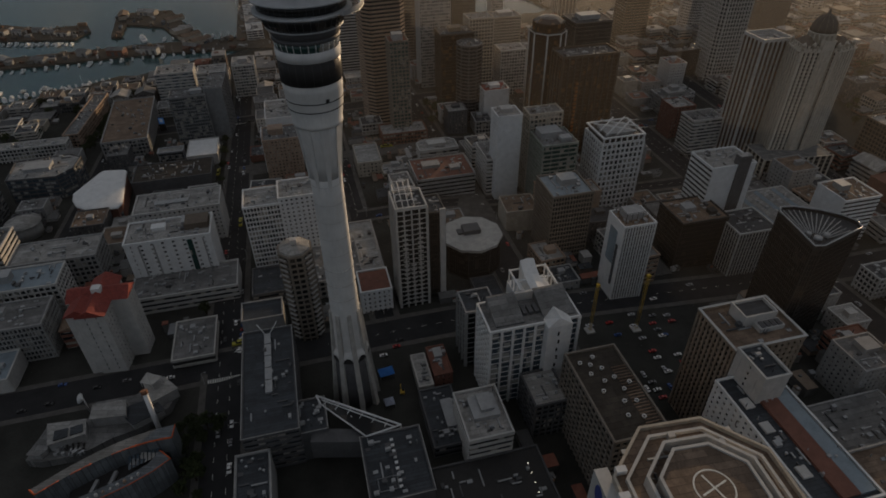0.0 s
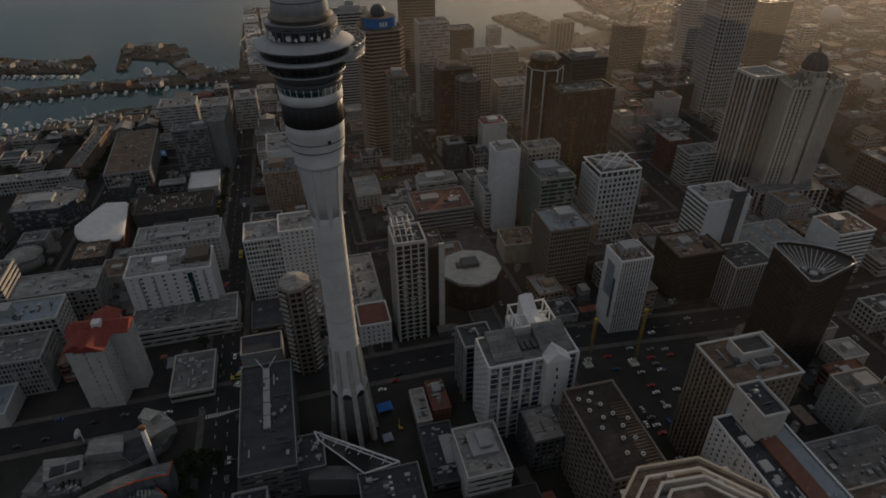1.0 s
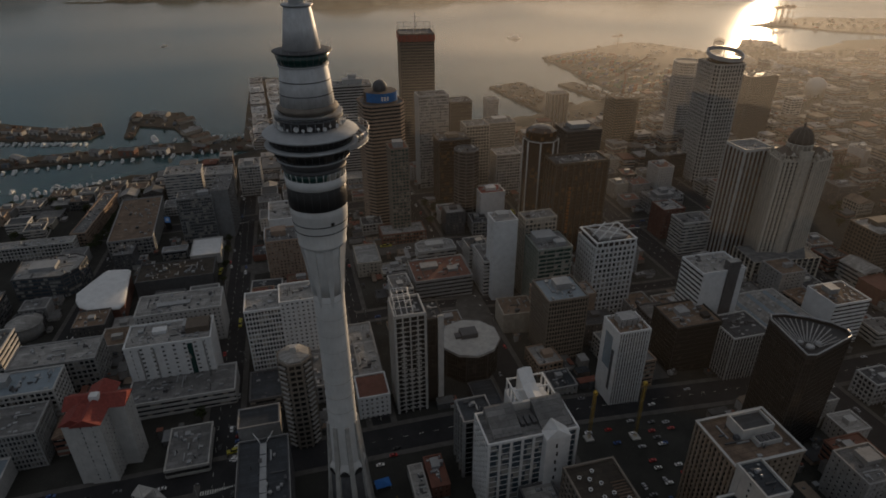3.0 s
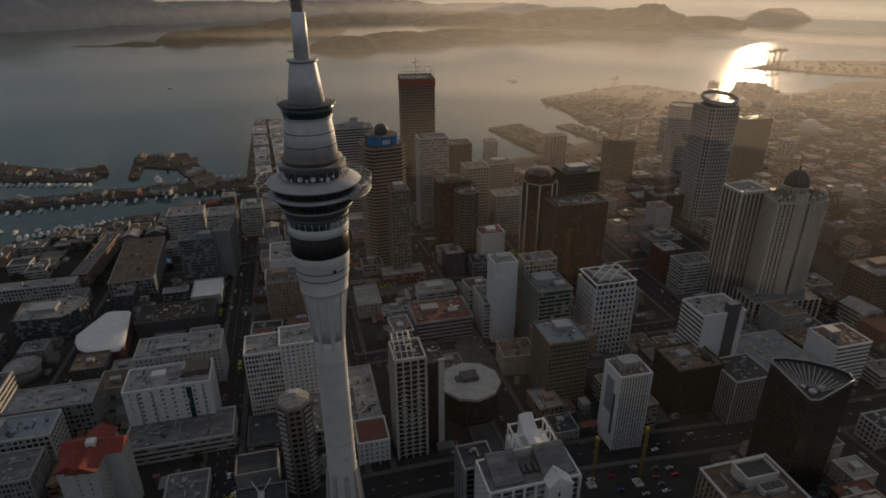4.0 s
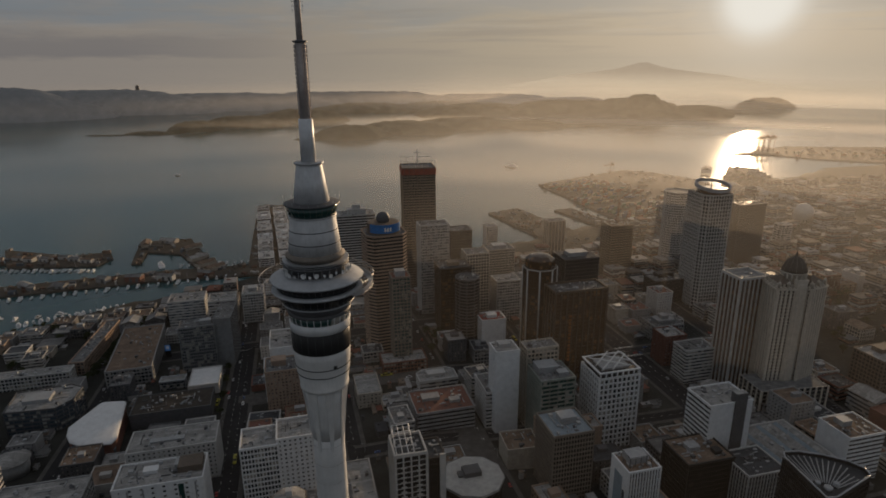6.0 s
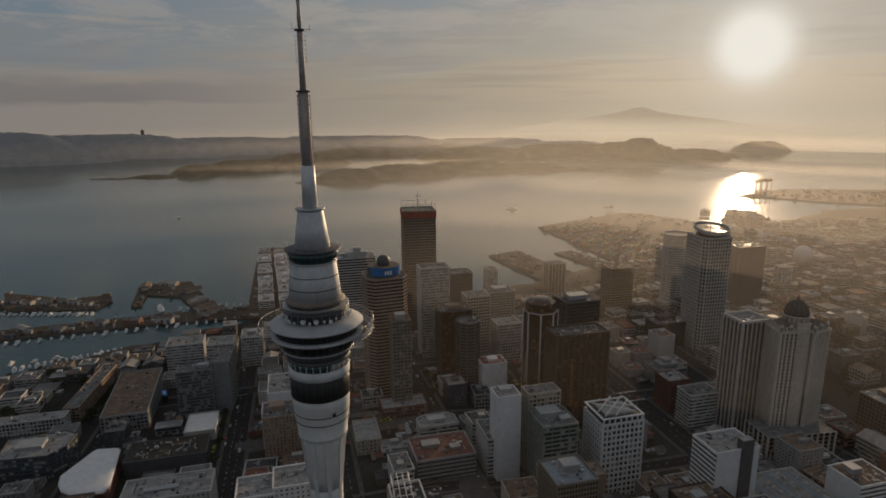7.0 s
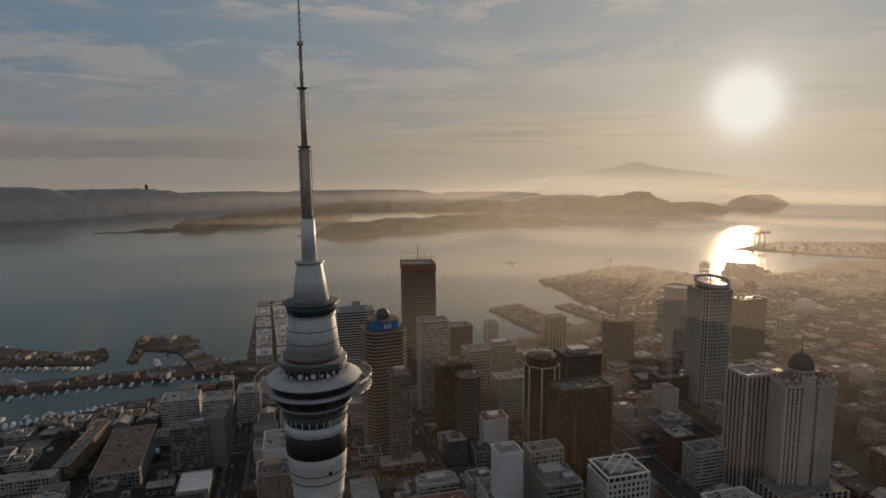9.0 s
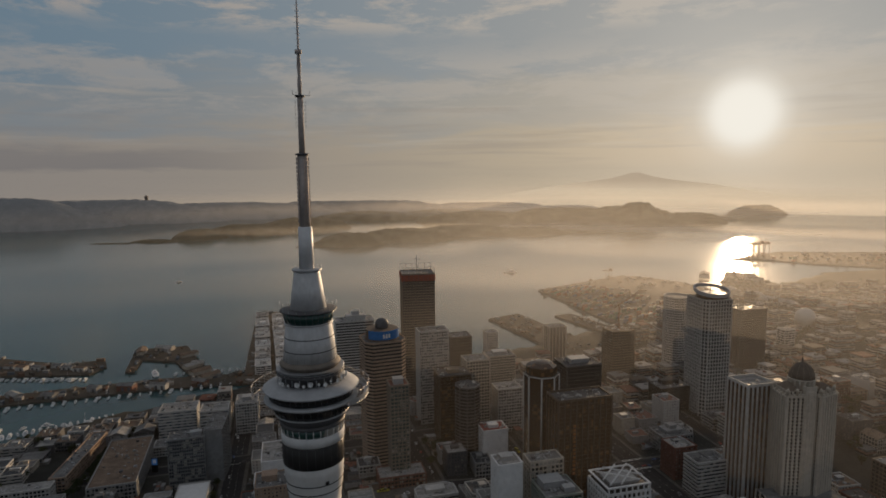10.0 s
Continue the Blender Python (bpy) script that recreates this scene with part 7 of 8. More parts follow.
def boats():
    rng = random.Random(21)
    kinds = boat_shapes()
    spots = []
    for k in range(24):
        x = -548 + k * 12.5
        spots.append((x, 556 + (x + 548) * 0.33 - 8, 105 + rng.uniform(-8, 8)))
    for k in range(16):
        x = -468 + k * 6.5
        spots.append((x, 470 + (x + 468) * 0.62, 125 + rng.uniform(-10, 10)))
    for k in range(18):
        spots.append((-640 + k * 9.0, 672 + rng.uniform(-2, 2), rng.choice((80, 100))))
    for k in range(14):
        spots.append((-700 + k * 24, 460 + k * 3.6 + rng.uniform(-8, 8), rng.uniform(0, 180)))
    for k in range(10):
        spots.append((-360 + k * 11, 690 + k * 2.5, 95))
    first = [True] * 4
    for x, y, a in spots:
        i = rng.choice((0, 1, 1, 2, 3, 3))
        m = pose(x, y, SEA, 0, 0, a)
        if first[i]:
            kinds[i].matrix_world = m
            first[i] = False
        else:
            copy_thing(kinds[i], m)
    for i, f in enumerate(first):
        if f:
            kinds[i].matrix_world = pose(-600 - i * 20, 640, SEA)
    m = kinds[2]
    for x, y, a, s in ((262, 1600, 160, 2.2), (-700, 1500, 40, 1.0), (-393, 693, 120, 1.8)):
        c = copy_thing(m, pose(x, y, SEA, 0, 0, a))
        c.scale = (s, s, s)
        tagged(c, "small ferry under way on the open water" if s != 1.8 else "workboat moored inside the curved wharf")


boats()


# ---------------- far shores ----------------
def woodland(name, dark, light, glow=None):
    """Distant wooded land with fields, roofs and clearings."""
    m = bpy.data.materials.new(name)
    m.use_nodes = True
    n = Nodes(m.node_tree)
    b = m.node_tree.nodes["Principled BSDF"]
    co = n.add("ShaderNodeTexCoord")
    tex = n.add("ShaderNodeTexNoise", in_Scale=0.012, in_Detail=9.0, in_Roughness=0.7)
    fine = n.add("ShaderNodeTexVoronoi", in_Scale=0.05)
    n.link(co.outputs["Object"], tex.inputs["Vector"])
    n.link(co.outputs["Object"], fine.inputs["Vector"])
    col = n.mix(n.ramp(tex.outputs[0], [(0.4, 0.0), (0.62, 1.0)]), dark, light)
    col = n.mix(n.math("MULTIPLY", n.ramp(fine.outputs["Distance"], [(0.05, 1.0), (0.2, 0.0)]), n.ramp(tex.outputs[0], [(0.5, 0.0), (0.6, 0.5)])), col, (0.32, 0.29, 0.26))
    n.link(col, b.inputs["Base Color"])
    b.inputs["Roughness"].default_value = 1.0
    b.inputs["Specular IOR Level"].default_value = 0.05
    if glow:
        # haze before the horizon land put into its emission, palest at the island's foot
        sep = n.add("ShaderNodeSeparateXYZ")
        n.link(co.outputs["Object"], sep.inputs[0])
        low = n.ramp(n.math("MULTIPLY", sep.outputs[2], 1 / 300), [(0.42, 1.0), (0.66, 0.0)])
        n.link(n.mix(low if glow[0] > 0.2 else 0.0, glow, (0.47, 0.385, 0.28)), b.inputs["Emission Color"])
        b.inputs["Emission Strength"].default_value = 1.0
    return m


# centre, half sizes and height of each rise: front shore, the town behind it, its two hills, the western point
BLOBS = [(-470, 2330, 110, 42, 13), (-330, 2440, 185, 150, 50), (-100, 2620, 260, 180, 50), (200, 2850, 330, 210, 46), (520, 2830, 220, 200, 36), (800, 3000, 330, 220, 42), (1150, 3250, 420, 220, 50), (1440, 3280, 240, 170, 34),
         (300, 3500, 420, 250, 70), (800, 3450, 450, 250, 90), (1180, 3420, 330, 230, 100), (1225, 3330, 150, 200, 124), (1530, 3330, 240, 150, 62), (1830, 3520, 300, 70, 26), (2215, 3860, 210, 100, 72),
         (-1450, 2535, 150, 34, 9), (-1270, 2590, 130, 50, 18), (-1130, 2740, 135, 110, 48), (-950, 2930, 260, 130, 54), (-720, 3210, 280, 150, 66), (-420, 3850, 420, 140, 60), (100, 3950, 450, 140, 60)]
RIDGE = [(-2800, 3480, 900, 320, 182), (-2250, 3900, 900, 260, 150), (-1500, 4200, 900, 230, 112), (-600, 4400, 1000, 170, 108), (400, 4420, 700, 140, 84), (950, 4330, 450, 130, 60)]


def hills(name, blobs, x0, x1, y0, y1, step, mat, label, flat=1.0):
    g = Geo()
    nx, ny = int((x1 - x0) / step) + 1, int((y1 - y0) / step) + 1
    for j in range(ny):
        for i in range(nx):
            x, y = x0 + i * step, y0 + j * step
            w = noise.noise((x * 0.004, y * 0.004, 1.0)) * 0.12 + noise.noise((x * 0.013, y * 0.013, 4.0)) * 0.07
            z = 0.0
            for cx, cy, rx, ry, h in blobs:
                d = math.hypot((x - cx) / rx, (y - cy) / ry) + w
                if d < 1:
                    z = max(z, h * min(1.0, flat * (1 - d * d) ** 0.75))
            if z > 4:
                z += (5 * noise.noise((x * 0.03, y * 0.03, 9.0)) + 7 * noise.noise((x * 0.055, y * 0.055, 2.0))) * min(1.0, z / 30)
            g.v.append((x, y, SEA - 6 + z))
    for j in range(ny - 1):
        for i in range(nx - 1):
            k = j * nx + i
            if max(g.v[k][2], g.v[k + 1][2], g.v[k + nx][2], g.v[k + nx + 1][2]) > SEA - 5.5:
                g.f.append((k, k + 1, k + nx + 1, k + nx))
                g.s.append(True)
    return tagged(new(name, g.mesh(name, mat)), label, "hills", kind="structure")


def distance():
    hills("headland", BLOBS, -1800, 2560, 2150, 4250, 14, woodland("wooded_shore", (0.032, 0.038, 0.028), (0.085, 0.088, 0.07)), "low wooded headlands with two round hills across the harbour", 1.08)
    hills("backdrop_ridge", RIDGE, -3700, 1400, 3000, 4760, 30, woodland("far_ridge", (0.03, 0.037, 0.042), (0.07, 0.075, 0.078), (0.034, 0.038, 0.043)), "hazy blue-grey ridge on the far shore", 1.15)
    g = Geo()
    prof = [(1200, SEA - 6), (1190, 70), (1000, 96), (800, 128), (560, 170), (335, 197), (220, 213), (135, 230), (70, 248), (36, 259), (18, 258), (0.0, 256)]
    n = 72
    k = len(g.v)
    for r, z in prof:
        for i in range(n):
            a = 2 * math.pi * i / n
            zz = z + (4 * noise.noise((math.cos(a) * r * 0.012, math.sin(a) * r * 0.012, 3.0)) if r > 20 else 0)
            turn, out = radians(18.1) + r * math.cos(a) / 4900, 4900 + r * math.sin(a) * 0.05
            g.v.append((45 + out * math.sin(turn), -203 + out * math.cos(turn), zz))
    for j in range(len(prof) - 1):
        for i in range(n):
            i2 = (i + 1) % n
            g.f.append((k + j * n + i, k + j * n + i2, k + (j + 1) * n + i2, k + (j + 1) * n + i))
            g.s.append(True)
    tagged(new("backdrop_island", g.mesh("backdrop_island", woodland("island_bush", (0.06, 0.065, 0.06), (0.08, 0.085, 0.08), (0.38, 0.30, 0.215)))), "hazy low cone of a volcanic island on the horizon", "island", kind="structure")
    tower = thing("distant_tower", "dark lone apartment tower on the hazy far ridge", "building", pose(-1965, 3965, 40, 0, 0, 20))
    g = Geo()
    g.box(-11, -11, 0, 11, 11, 96)
    part("wall", g, M_DGREY, tower)
    g = Geo()
    g.box(-6, -6, 96, 6, 6, 102)
    part("lift_room", g, M_DGREY, tower)
    # the haze that hides the horizon: glow put into emission, stronger towards the sun
    m = bpy.data.materials.new("horizon_haze_glow")
    m.use_nodes = True
    nd = Nodes(m.node_tree)
    out = m.node_tree.nodes["Material Output"]
    m.node_tree.nodes.remove(m.node_tree.nodes["Principled BSDF"])
    co = nd.add("ShaderNodeTexCoord")
    sep = nd.add("ShaderNodeSeparateXYZ")
    nd.link(co.outputs["Object"], sep.inputs[0])
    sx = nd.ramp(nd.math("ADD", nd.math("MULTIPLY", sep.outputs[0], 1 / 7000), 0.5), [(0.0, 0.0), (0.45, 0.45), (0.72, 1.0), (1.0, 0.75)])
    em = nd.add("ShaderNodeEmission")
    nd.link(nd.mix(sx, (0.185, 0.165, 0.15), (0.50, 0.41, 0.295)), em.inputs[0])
    tr = nd.add("ShaderNodeBsdfTransparent")
    mx = nd.add("ShaderNodeMixShader")
    mp = nd.add("ShaderNodeMapping")
    mp.inputs["Scale"].default_value = (0.0012, 0.0012, 0.012)
    nz = nd.add("ShaderNodeTexNoise", in_Scale=1.0, in_Detail=6.0)
    nd.link(co.outputs["Object"], mp.inputs[0])
    nd.link(mp.outputs[0], nz.inputs["Vector"])
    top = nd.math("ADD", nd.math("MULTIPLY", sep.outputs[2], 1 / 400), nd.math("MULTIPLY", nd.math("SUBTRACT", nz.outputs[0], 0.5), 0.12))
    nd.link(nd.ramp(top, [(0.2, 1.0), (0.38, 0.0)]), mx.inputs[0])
    nd.link(tr.outputs[0], mx.inputs[1])
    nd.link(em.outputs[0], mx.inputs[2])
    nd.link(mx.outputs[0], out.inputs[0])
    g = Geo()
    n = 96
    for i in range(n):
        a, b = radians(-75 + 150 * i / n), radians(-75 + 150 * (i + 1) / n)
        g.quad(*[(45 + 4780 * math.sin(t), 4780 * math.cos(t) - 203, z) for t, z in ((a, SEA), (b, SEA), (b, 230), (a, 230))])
    tagged(new("backdrop", g.mesh("backdrop", m)), "pale glowing haze shell along the horizon", "backdrop", kind="structure")


distance()


# haze sheets: distance out, top, density, spread from west to east, profile upward
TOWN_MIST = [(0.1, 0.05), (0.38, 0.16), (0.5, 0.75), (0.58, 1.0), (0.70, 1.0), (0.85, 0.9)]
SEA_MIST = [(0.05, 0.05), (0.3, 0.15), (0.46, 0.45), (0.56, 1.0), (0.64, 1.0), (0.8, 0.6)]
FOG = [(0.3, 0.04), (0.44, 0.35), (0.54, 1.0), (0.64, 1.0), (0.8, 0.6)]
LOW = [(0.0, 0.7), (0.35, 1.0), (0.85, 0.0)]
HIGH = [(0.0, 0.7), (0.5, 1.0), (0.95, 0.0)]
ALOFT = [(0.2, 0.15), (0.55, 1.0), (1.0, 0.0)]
MIST_SHEETS = [(230, 200, 0.005, TOWN_MIST, ALOFT), (400, 200, 0.012, TOWN_MIST, ALOFT), (600, 200, 0.034, TOWN_MIST, ALOFT), (800, 200, 0.06, TOWN_MIST, ALOFT), (1030, 195, 0.078, TOWN_MIST, ALOFT),
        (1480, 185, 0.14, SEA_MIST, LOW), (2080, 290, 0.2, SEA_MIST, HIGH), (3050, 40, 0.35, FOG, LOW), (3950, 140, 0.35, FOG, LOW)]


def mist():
    """Haze over the lower town and harbour, added as upright translucent sheets the sun lights."""
    for r, top, dense, spread, profile in MIST_SHEETS:
        m = bpy.data.materials.new("haze_sheet")
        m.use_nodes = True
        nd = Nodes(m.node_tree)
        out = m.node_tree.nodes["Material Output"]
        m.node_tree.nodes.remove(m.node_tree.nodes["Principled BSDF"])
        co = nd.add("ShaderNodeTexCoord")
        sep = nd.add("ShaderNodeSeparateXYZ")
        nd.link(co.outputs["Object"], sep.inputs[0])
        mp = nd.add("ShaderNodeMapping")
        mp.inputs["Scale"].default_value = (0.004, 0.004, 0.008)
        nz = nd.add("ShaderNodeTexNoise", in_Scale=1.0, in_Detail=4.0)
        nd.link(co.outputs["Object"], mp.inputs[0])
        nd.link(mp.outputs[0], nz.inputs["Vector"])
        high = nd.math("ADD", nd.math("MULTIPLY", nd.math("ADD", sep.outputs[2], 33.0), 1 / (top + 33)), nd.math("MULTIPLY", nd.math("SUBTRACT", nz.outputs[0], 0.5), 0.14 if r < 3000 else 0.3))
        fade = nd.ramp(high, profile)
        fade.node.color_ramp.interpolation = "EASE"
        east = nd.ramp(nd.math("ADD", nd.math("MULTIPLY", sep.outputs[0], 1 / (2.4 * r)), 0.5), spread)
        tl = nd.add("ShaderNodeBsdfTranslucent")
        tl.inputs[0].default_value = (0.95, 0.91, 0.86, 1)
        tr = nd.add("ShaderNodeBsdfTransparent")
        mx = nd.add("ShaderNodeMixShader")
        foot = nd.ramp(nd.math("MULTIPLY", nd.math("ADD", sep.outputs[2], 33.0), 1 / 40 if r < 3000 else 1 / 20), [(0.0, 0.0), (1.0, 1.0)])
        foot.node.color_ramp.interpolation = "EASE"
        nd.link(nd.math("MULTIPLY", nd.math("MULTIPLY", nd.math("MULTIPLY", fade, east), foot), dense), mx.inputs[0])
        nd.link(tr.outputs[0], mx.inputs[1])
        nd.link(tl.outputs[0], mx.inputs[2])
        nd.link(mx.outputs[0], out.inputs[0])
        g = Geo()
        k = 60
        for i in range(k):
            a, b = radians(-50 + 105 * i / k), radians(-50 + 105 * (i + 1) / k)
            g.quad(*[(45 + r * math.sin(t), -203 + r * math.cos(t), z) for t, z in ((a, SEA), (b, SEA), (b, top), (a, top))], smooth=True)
        tagged(new("mist", g.mesh("mist", m)), "curved translucent sheet standing in for morning haze", "mist", kind="structure")


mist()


# ---------------- fill of low buildings ----------------
def near_street(a, b, half):
    for s, w, b0, b1 in STREETS_B:
        if abs(a - s) < w / 2 + 3.5 + half and b0 - half < b < b1 + half:
            return True
    for s, w, a0, a1 in STREETS_A:
        if abs(b - s) < w / 2 + 3.5 + half and a0 - half < a < a1 + half:
            return True
    return False


def infill():
    rng = random.Random(77)
    walls = [M_OFFW, M_GREY, M_GREY, M_BEIGE, M_BRICK, M_CONC, M_OFFW, M_DGREY, M_TAN, M_CONC]
    roofs = [M_ROOF, M_ROOFL, M_ROOF, M_ROOFB, M_ROOFD, M_ROOF, M_ROOFD, M_BRICK]
    words = {M_OFFW: "pale", M_WHITE: "white", M_GREY: "grey", M_BEIGE: "beige", M_BRICK: "red brick", M_CONC: "concrete", M_DGREY: "dark grey", M_TAN: "tan brick"}
    rword = {M_ROOF: "grey roof", M_ROOFL: "pale roof", M_ROOFB: "brown roof", M_ROOFD: "dark roof", M_BRICK: "dull red roof"}
    taken = list(FOOT)
    count = 0
    far_lots = []
    cells = []
    for b in range(-110, 640, 25):
        for a in range(-380, 760, 26):
            cells.append((a, b))
    cells.sort(key=lambda c: c[1])
    for a0, b0 in cells:
        a, b = a0 + rng.uniform(-3, 3), b0 + rng.uniform(-3, 3)
        w, d = rng.uniform(15, 25), rng.uniform(15, 24)
        x, y = town(a, b)
        if near_street(a, b, min(w, d) / 2 - 2) or shore(x, y) < 28 or abs(x - 45) > (1.0 if x > 0 else 0.78) * (y + 203) + 25:
            continue
        if math.hypot(x, y) < 34 or (128 < a < 222 and -70 < b < 36) or (-70 < a < 60 and -80 < b < 30) or (a < -80 and b < 26):
            continue
        if x < -300 and y > 300 and rng.random() < 0.35:
            continue
        if -228 < x < -146 and 238 < y < 300:
            continue
        if (a > 455 and 120 < b < 330) and rng.random() < 0.8:
            continue
        if any(math.hypot(x - fx, y - fy) < fr * 0.86 + max(w, d) * 0.46 for fx, fy, fr in taken):
            continue
        zg = land(x, y)
        h = rng.choice((6, 8, 10, 12, 14, 17)) + (rng.uniform(0, 14) if a > 120 and rng.random() < 0.5 else 0)
        if x < -250:
            h = min(h, 11)
        wall, roof = rng.choice(walls), rng.choice(roofs if x > -120 else [M_ROOF, M_ROOFD, M_ROOFB, M_ROOF, M_ROOFL])
        if 55 < x < 90 and 72 < y < 96:
            h, wall, roof = 3.2, M_DGREY, M_ROOFD
        if x < -120 and rng.random() < 0.5:
            wall = rng.choice((M_GREY, M_DGREY, M_GREY))
        storeys = "tall" if h > 18 else "low"
        plants = [(rng.uniform(-3, 3), rng.uniform(-3, 3), rng.uniform(4, 8), rng.uniform(3, 6), rng.uniform(2, 3.5))] if rng.random() < 0.6 else []
        if count >= 285 or y > 520:
            far_lots.append((x, y, w, d, zg + h))
            taken.append((x, y, max(w, d) * 0.55))
            continue
        infill_block(x, y, w, d, zg + h, wall, roof, f"{storeys} {words[wall]} city building with a flat {rword[roof]}", rng, plants)
        taken.append((x, y, max(w, d) * 0.55))
        count += 1
    # further out: port side and eastern slopes
    for k in range(1500):
        x, y = rng.uniform(330, 1500), rng.uniform(360, 1230)
        if shore(x, y) < 25 or y < 0.55 * (x - 300) or x - 45 > 0.9 * (y + 203):
            continue
        w, d = rng.uniform(10, 34), rng.uniform(9, 24)
        if any(math.hypot(x - fx, y - fy) < fr * 0.9 + max(w, d) * 0.5 for fx, fy, fr in taken):
            continue
        far_lots.append((x, y, w, d, land(x, y) + rng.choice((5, 6, 8, 10, 12, 16, 22, 30))))
        taken.append((x, y, max(w, d) * 0.55))
    far_city(far_lots, rng)
    return taken


def far_material(name, tints):
    """Walls or roofs of the far blocks, each block with a tint of its own."""
    m = stock(name, (0.4, 0.4, 0.4), 0.9, var=0.25, spec=0.06)
    n = Nodes(m.node_tree)
    b = m.node_tree.nodes["Principled BSDF"]
    old = b.inputs["Base Color"].links[0].from_socket
    geo = n.add("ShaderNodeNewGeometry")
    ramp = n.add("ShaderNodeValToRGB")
    ramp.color_ramp.interpolation = "CONSTANT"
    el = ramp.color_ramp.elements
    while len(el) < len(tints):
        el.new(0.5)
    for i, (e, c) in enumerate(zip(el, tints)):
        e.position, e.color = i / len(tints), (*c, 1)
    n.link(geo.outputs["Random Per Island"], ramp.inputs[0])
    n.link(n.mix(1.0, old, ramp.outputs[0], "MULTIPLY"), b.inputs["Base Color"])
    return m


def far_city(lots, rng):
    """The low blocks far off, too small to pick apart: walls with window bands, roofs, roof boxes."""
    walls, glass, roofs = Geo(), Geo(), Geo()
    for x, y, w, d, z in lots:
        zg = land(x, y) - 1.5
        a = radians(GRID + rng.choice((0, 0, 4, -6)))
        c, s = math.cos(a), math.sin(a)
        p = [(x + px * c - py * s, y + px * s + py * c) for px, py in rect(w, d)]
        k = len(walls.v)
        n = max(1, round((z - zg) / 3.4))
        fh = (z - zg) / n
        for f in range(n):
            walls.prism(p, zg + f * fh, zg + f * fh + fh * 0.56, top=True)
        q = [(x + px * c - py * s, y + px * s + py * c) for px, py in rect(w - 0.7, d - 0.7)]
        glass.prism(q, zg, z, top=False)
        roofs.prism([(x + px * c - py * s, y + px * s + py * c) for px, py in rect(w + 0.3, d + 0.3)], z - 0.8, z + 0.6)
        for _ in range(rng.choice((0, 1, 2))):
            bx, by = rng.uniform(-w, w) * 0.25, rng.uniform(-d, d) * 0.25
            roofs.prism([(x + px * c - py * s, y + px * s + py * c) for px, py in rect(rng.uniform(2, 6), rng.uniform(2, 5), bx, by)], z, z + rng.uniform(1.2, 3.5))
    root = thing("far_blocks", "many low city blocks spreading towards the port", "buildings", pose(0, 0, 0), kind="stuff")
    part("walls", walls, far_material("far_walls", [(1.0, 0.97, 0.94), (0.55, 0.52, 0.5), (0.8, 0.65, 0.52), (0.3, 0.3, 0.32), (0.7, 0.7, 0.7), (0.5, 0.32, 0.26)]), root, kind="stuff")
    part("windows", glass, M_GLASS, root, kind="stuff")
    part("roofs", roofs, far_material("far_roofs", [(0.35, 0.35, 0.35), (0.8, 0.78, 0.76), (0.45, 0.37, 0.3), (0.18, 0.19, 0.21), (0.5, 0.5, 0.5), (0.45, 0.22, 0.17)]), root, kind="stuff")


def infill_block(x, y, w, d, z, wall, roof, label, rng, plants):
    zg = land(x, y) - 1.5
    root = thing("city_building", label, "building", pose(x, y, zg, 0, 0, GRID + rng.choice((0, 0, 0, 3, -4))), "low city buildings")
    h = z - zg
    p = rect(w, d)
    g = Geo()
    g.prism(p, 0, h)
    part("glazing", g, M_GLASS, root)
    style = rng.choice(("punched", "bands", "grid", "punched", "blank"))
    g = Geo()
    for i in range(4):
        facade(g, p[i], p[(i + 1) % 4], 0, h, style if i != 1 or rng.random() < 0.6 else "blank")
    part("facade", g, wall, root, kind="stuff")
    if rng.random() < 0.09 and w < 22:
        g = Geo()
        gable(g, 0, 0, w, d, h + 0.05, w * 0.2, 0.6)
        part("roof", g, roof, root)
    else:
        rooftop(root, p, h, roof, wall, 0.8, plants, rng, rng.choice((0, 1, 1)))


TAKEN = infill()


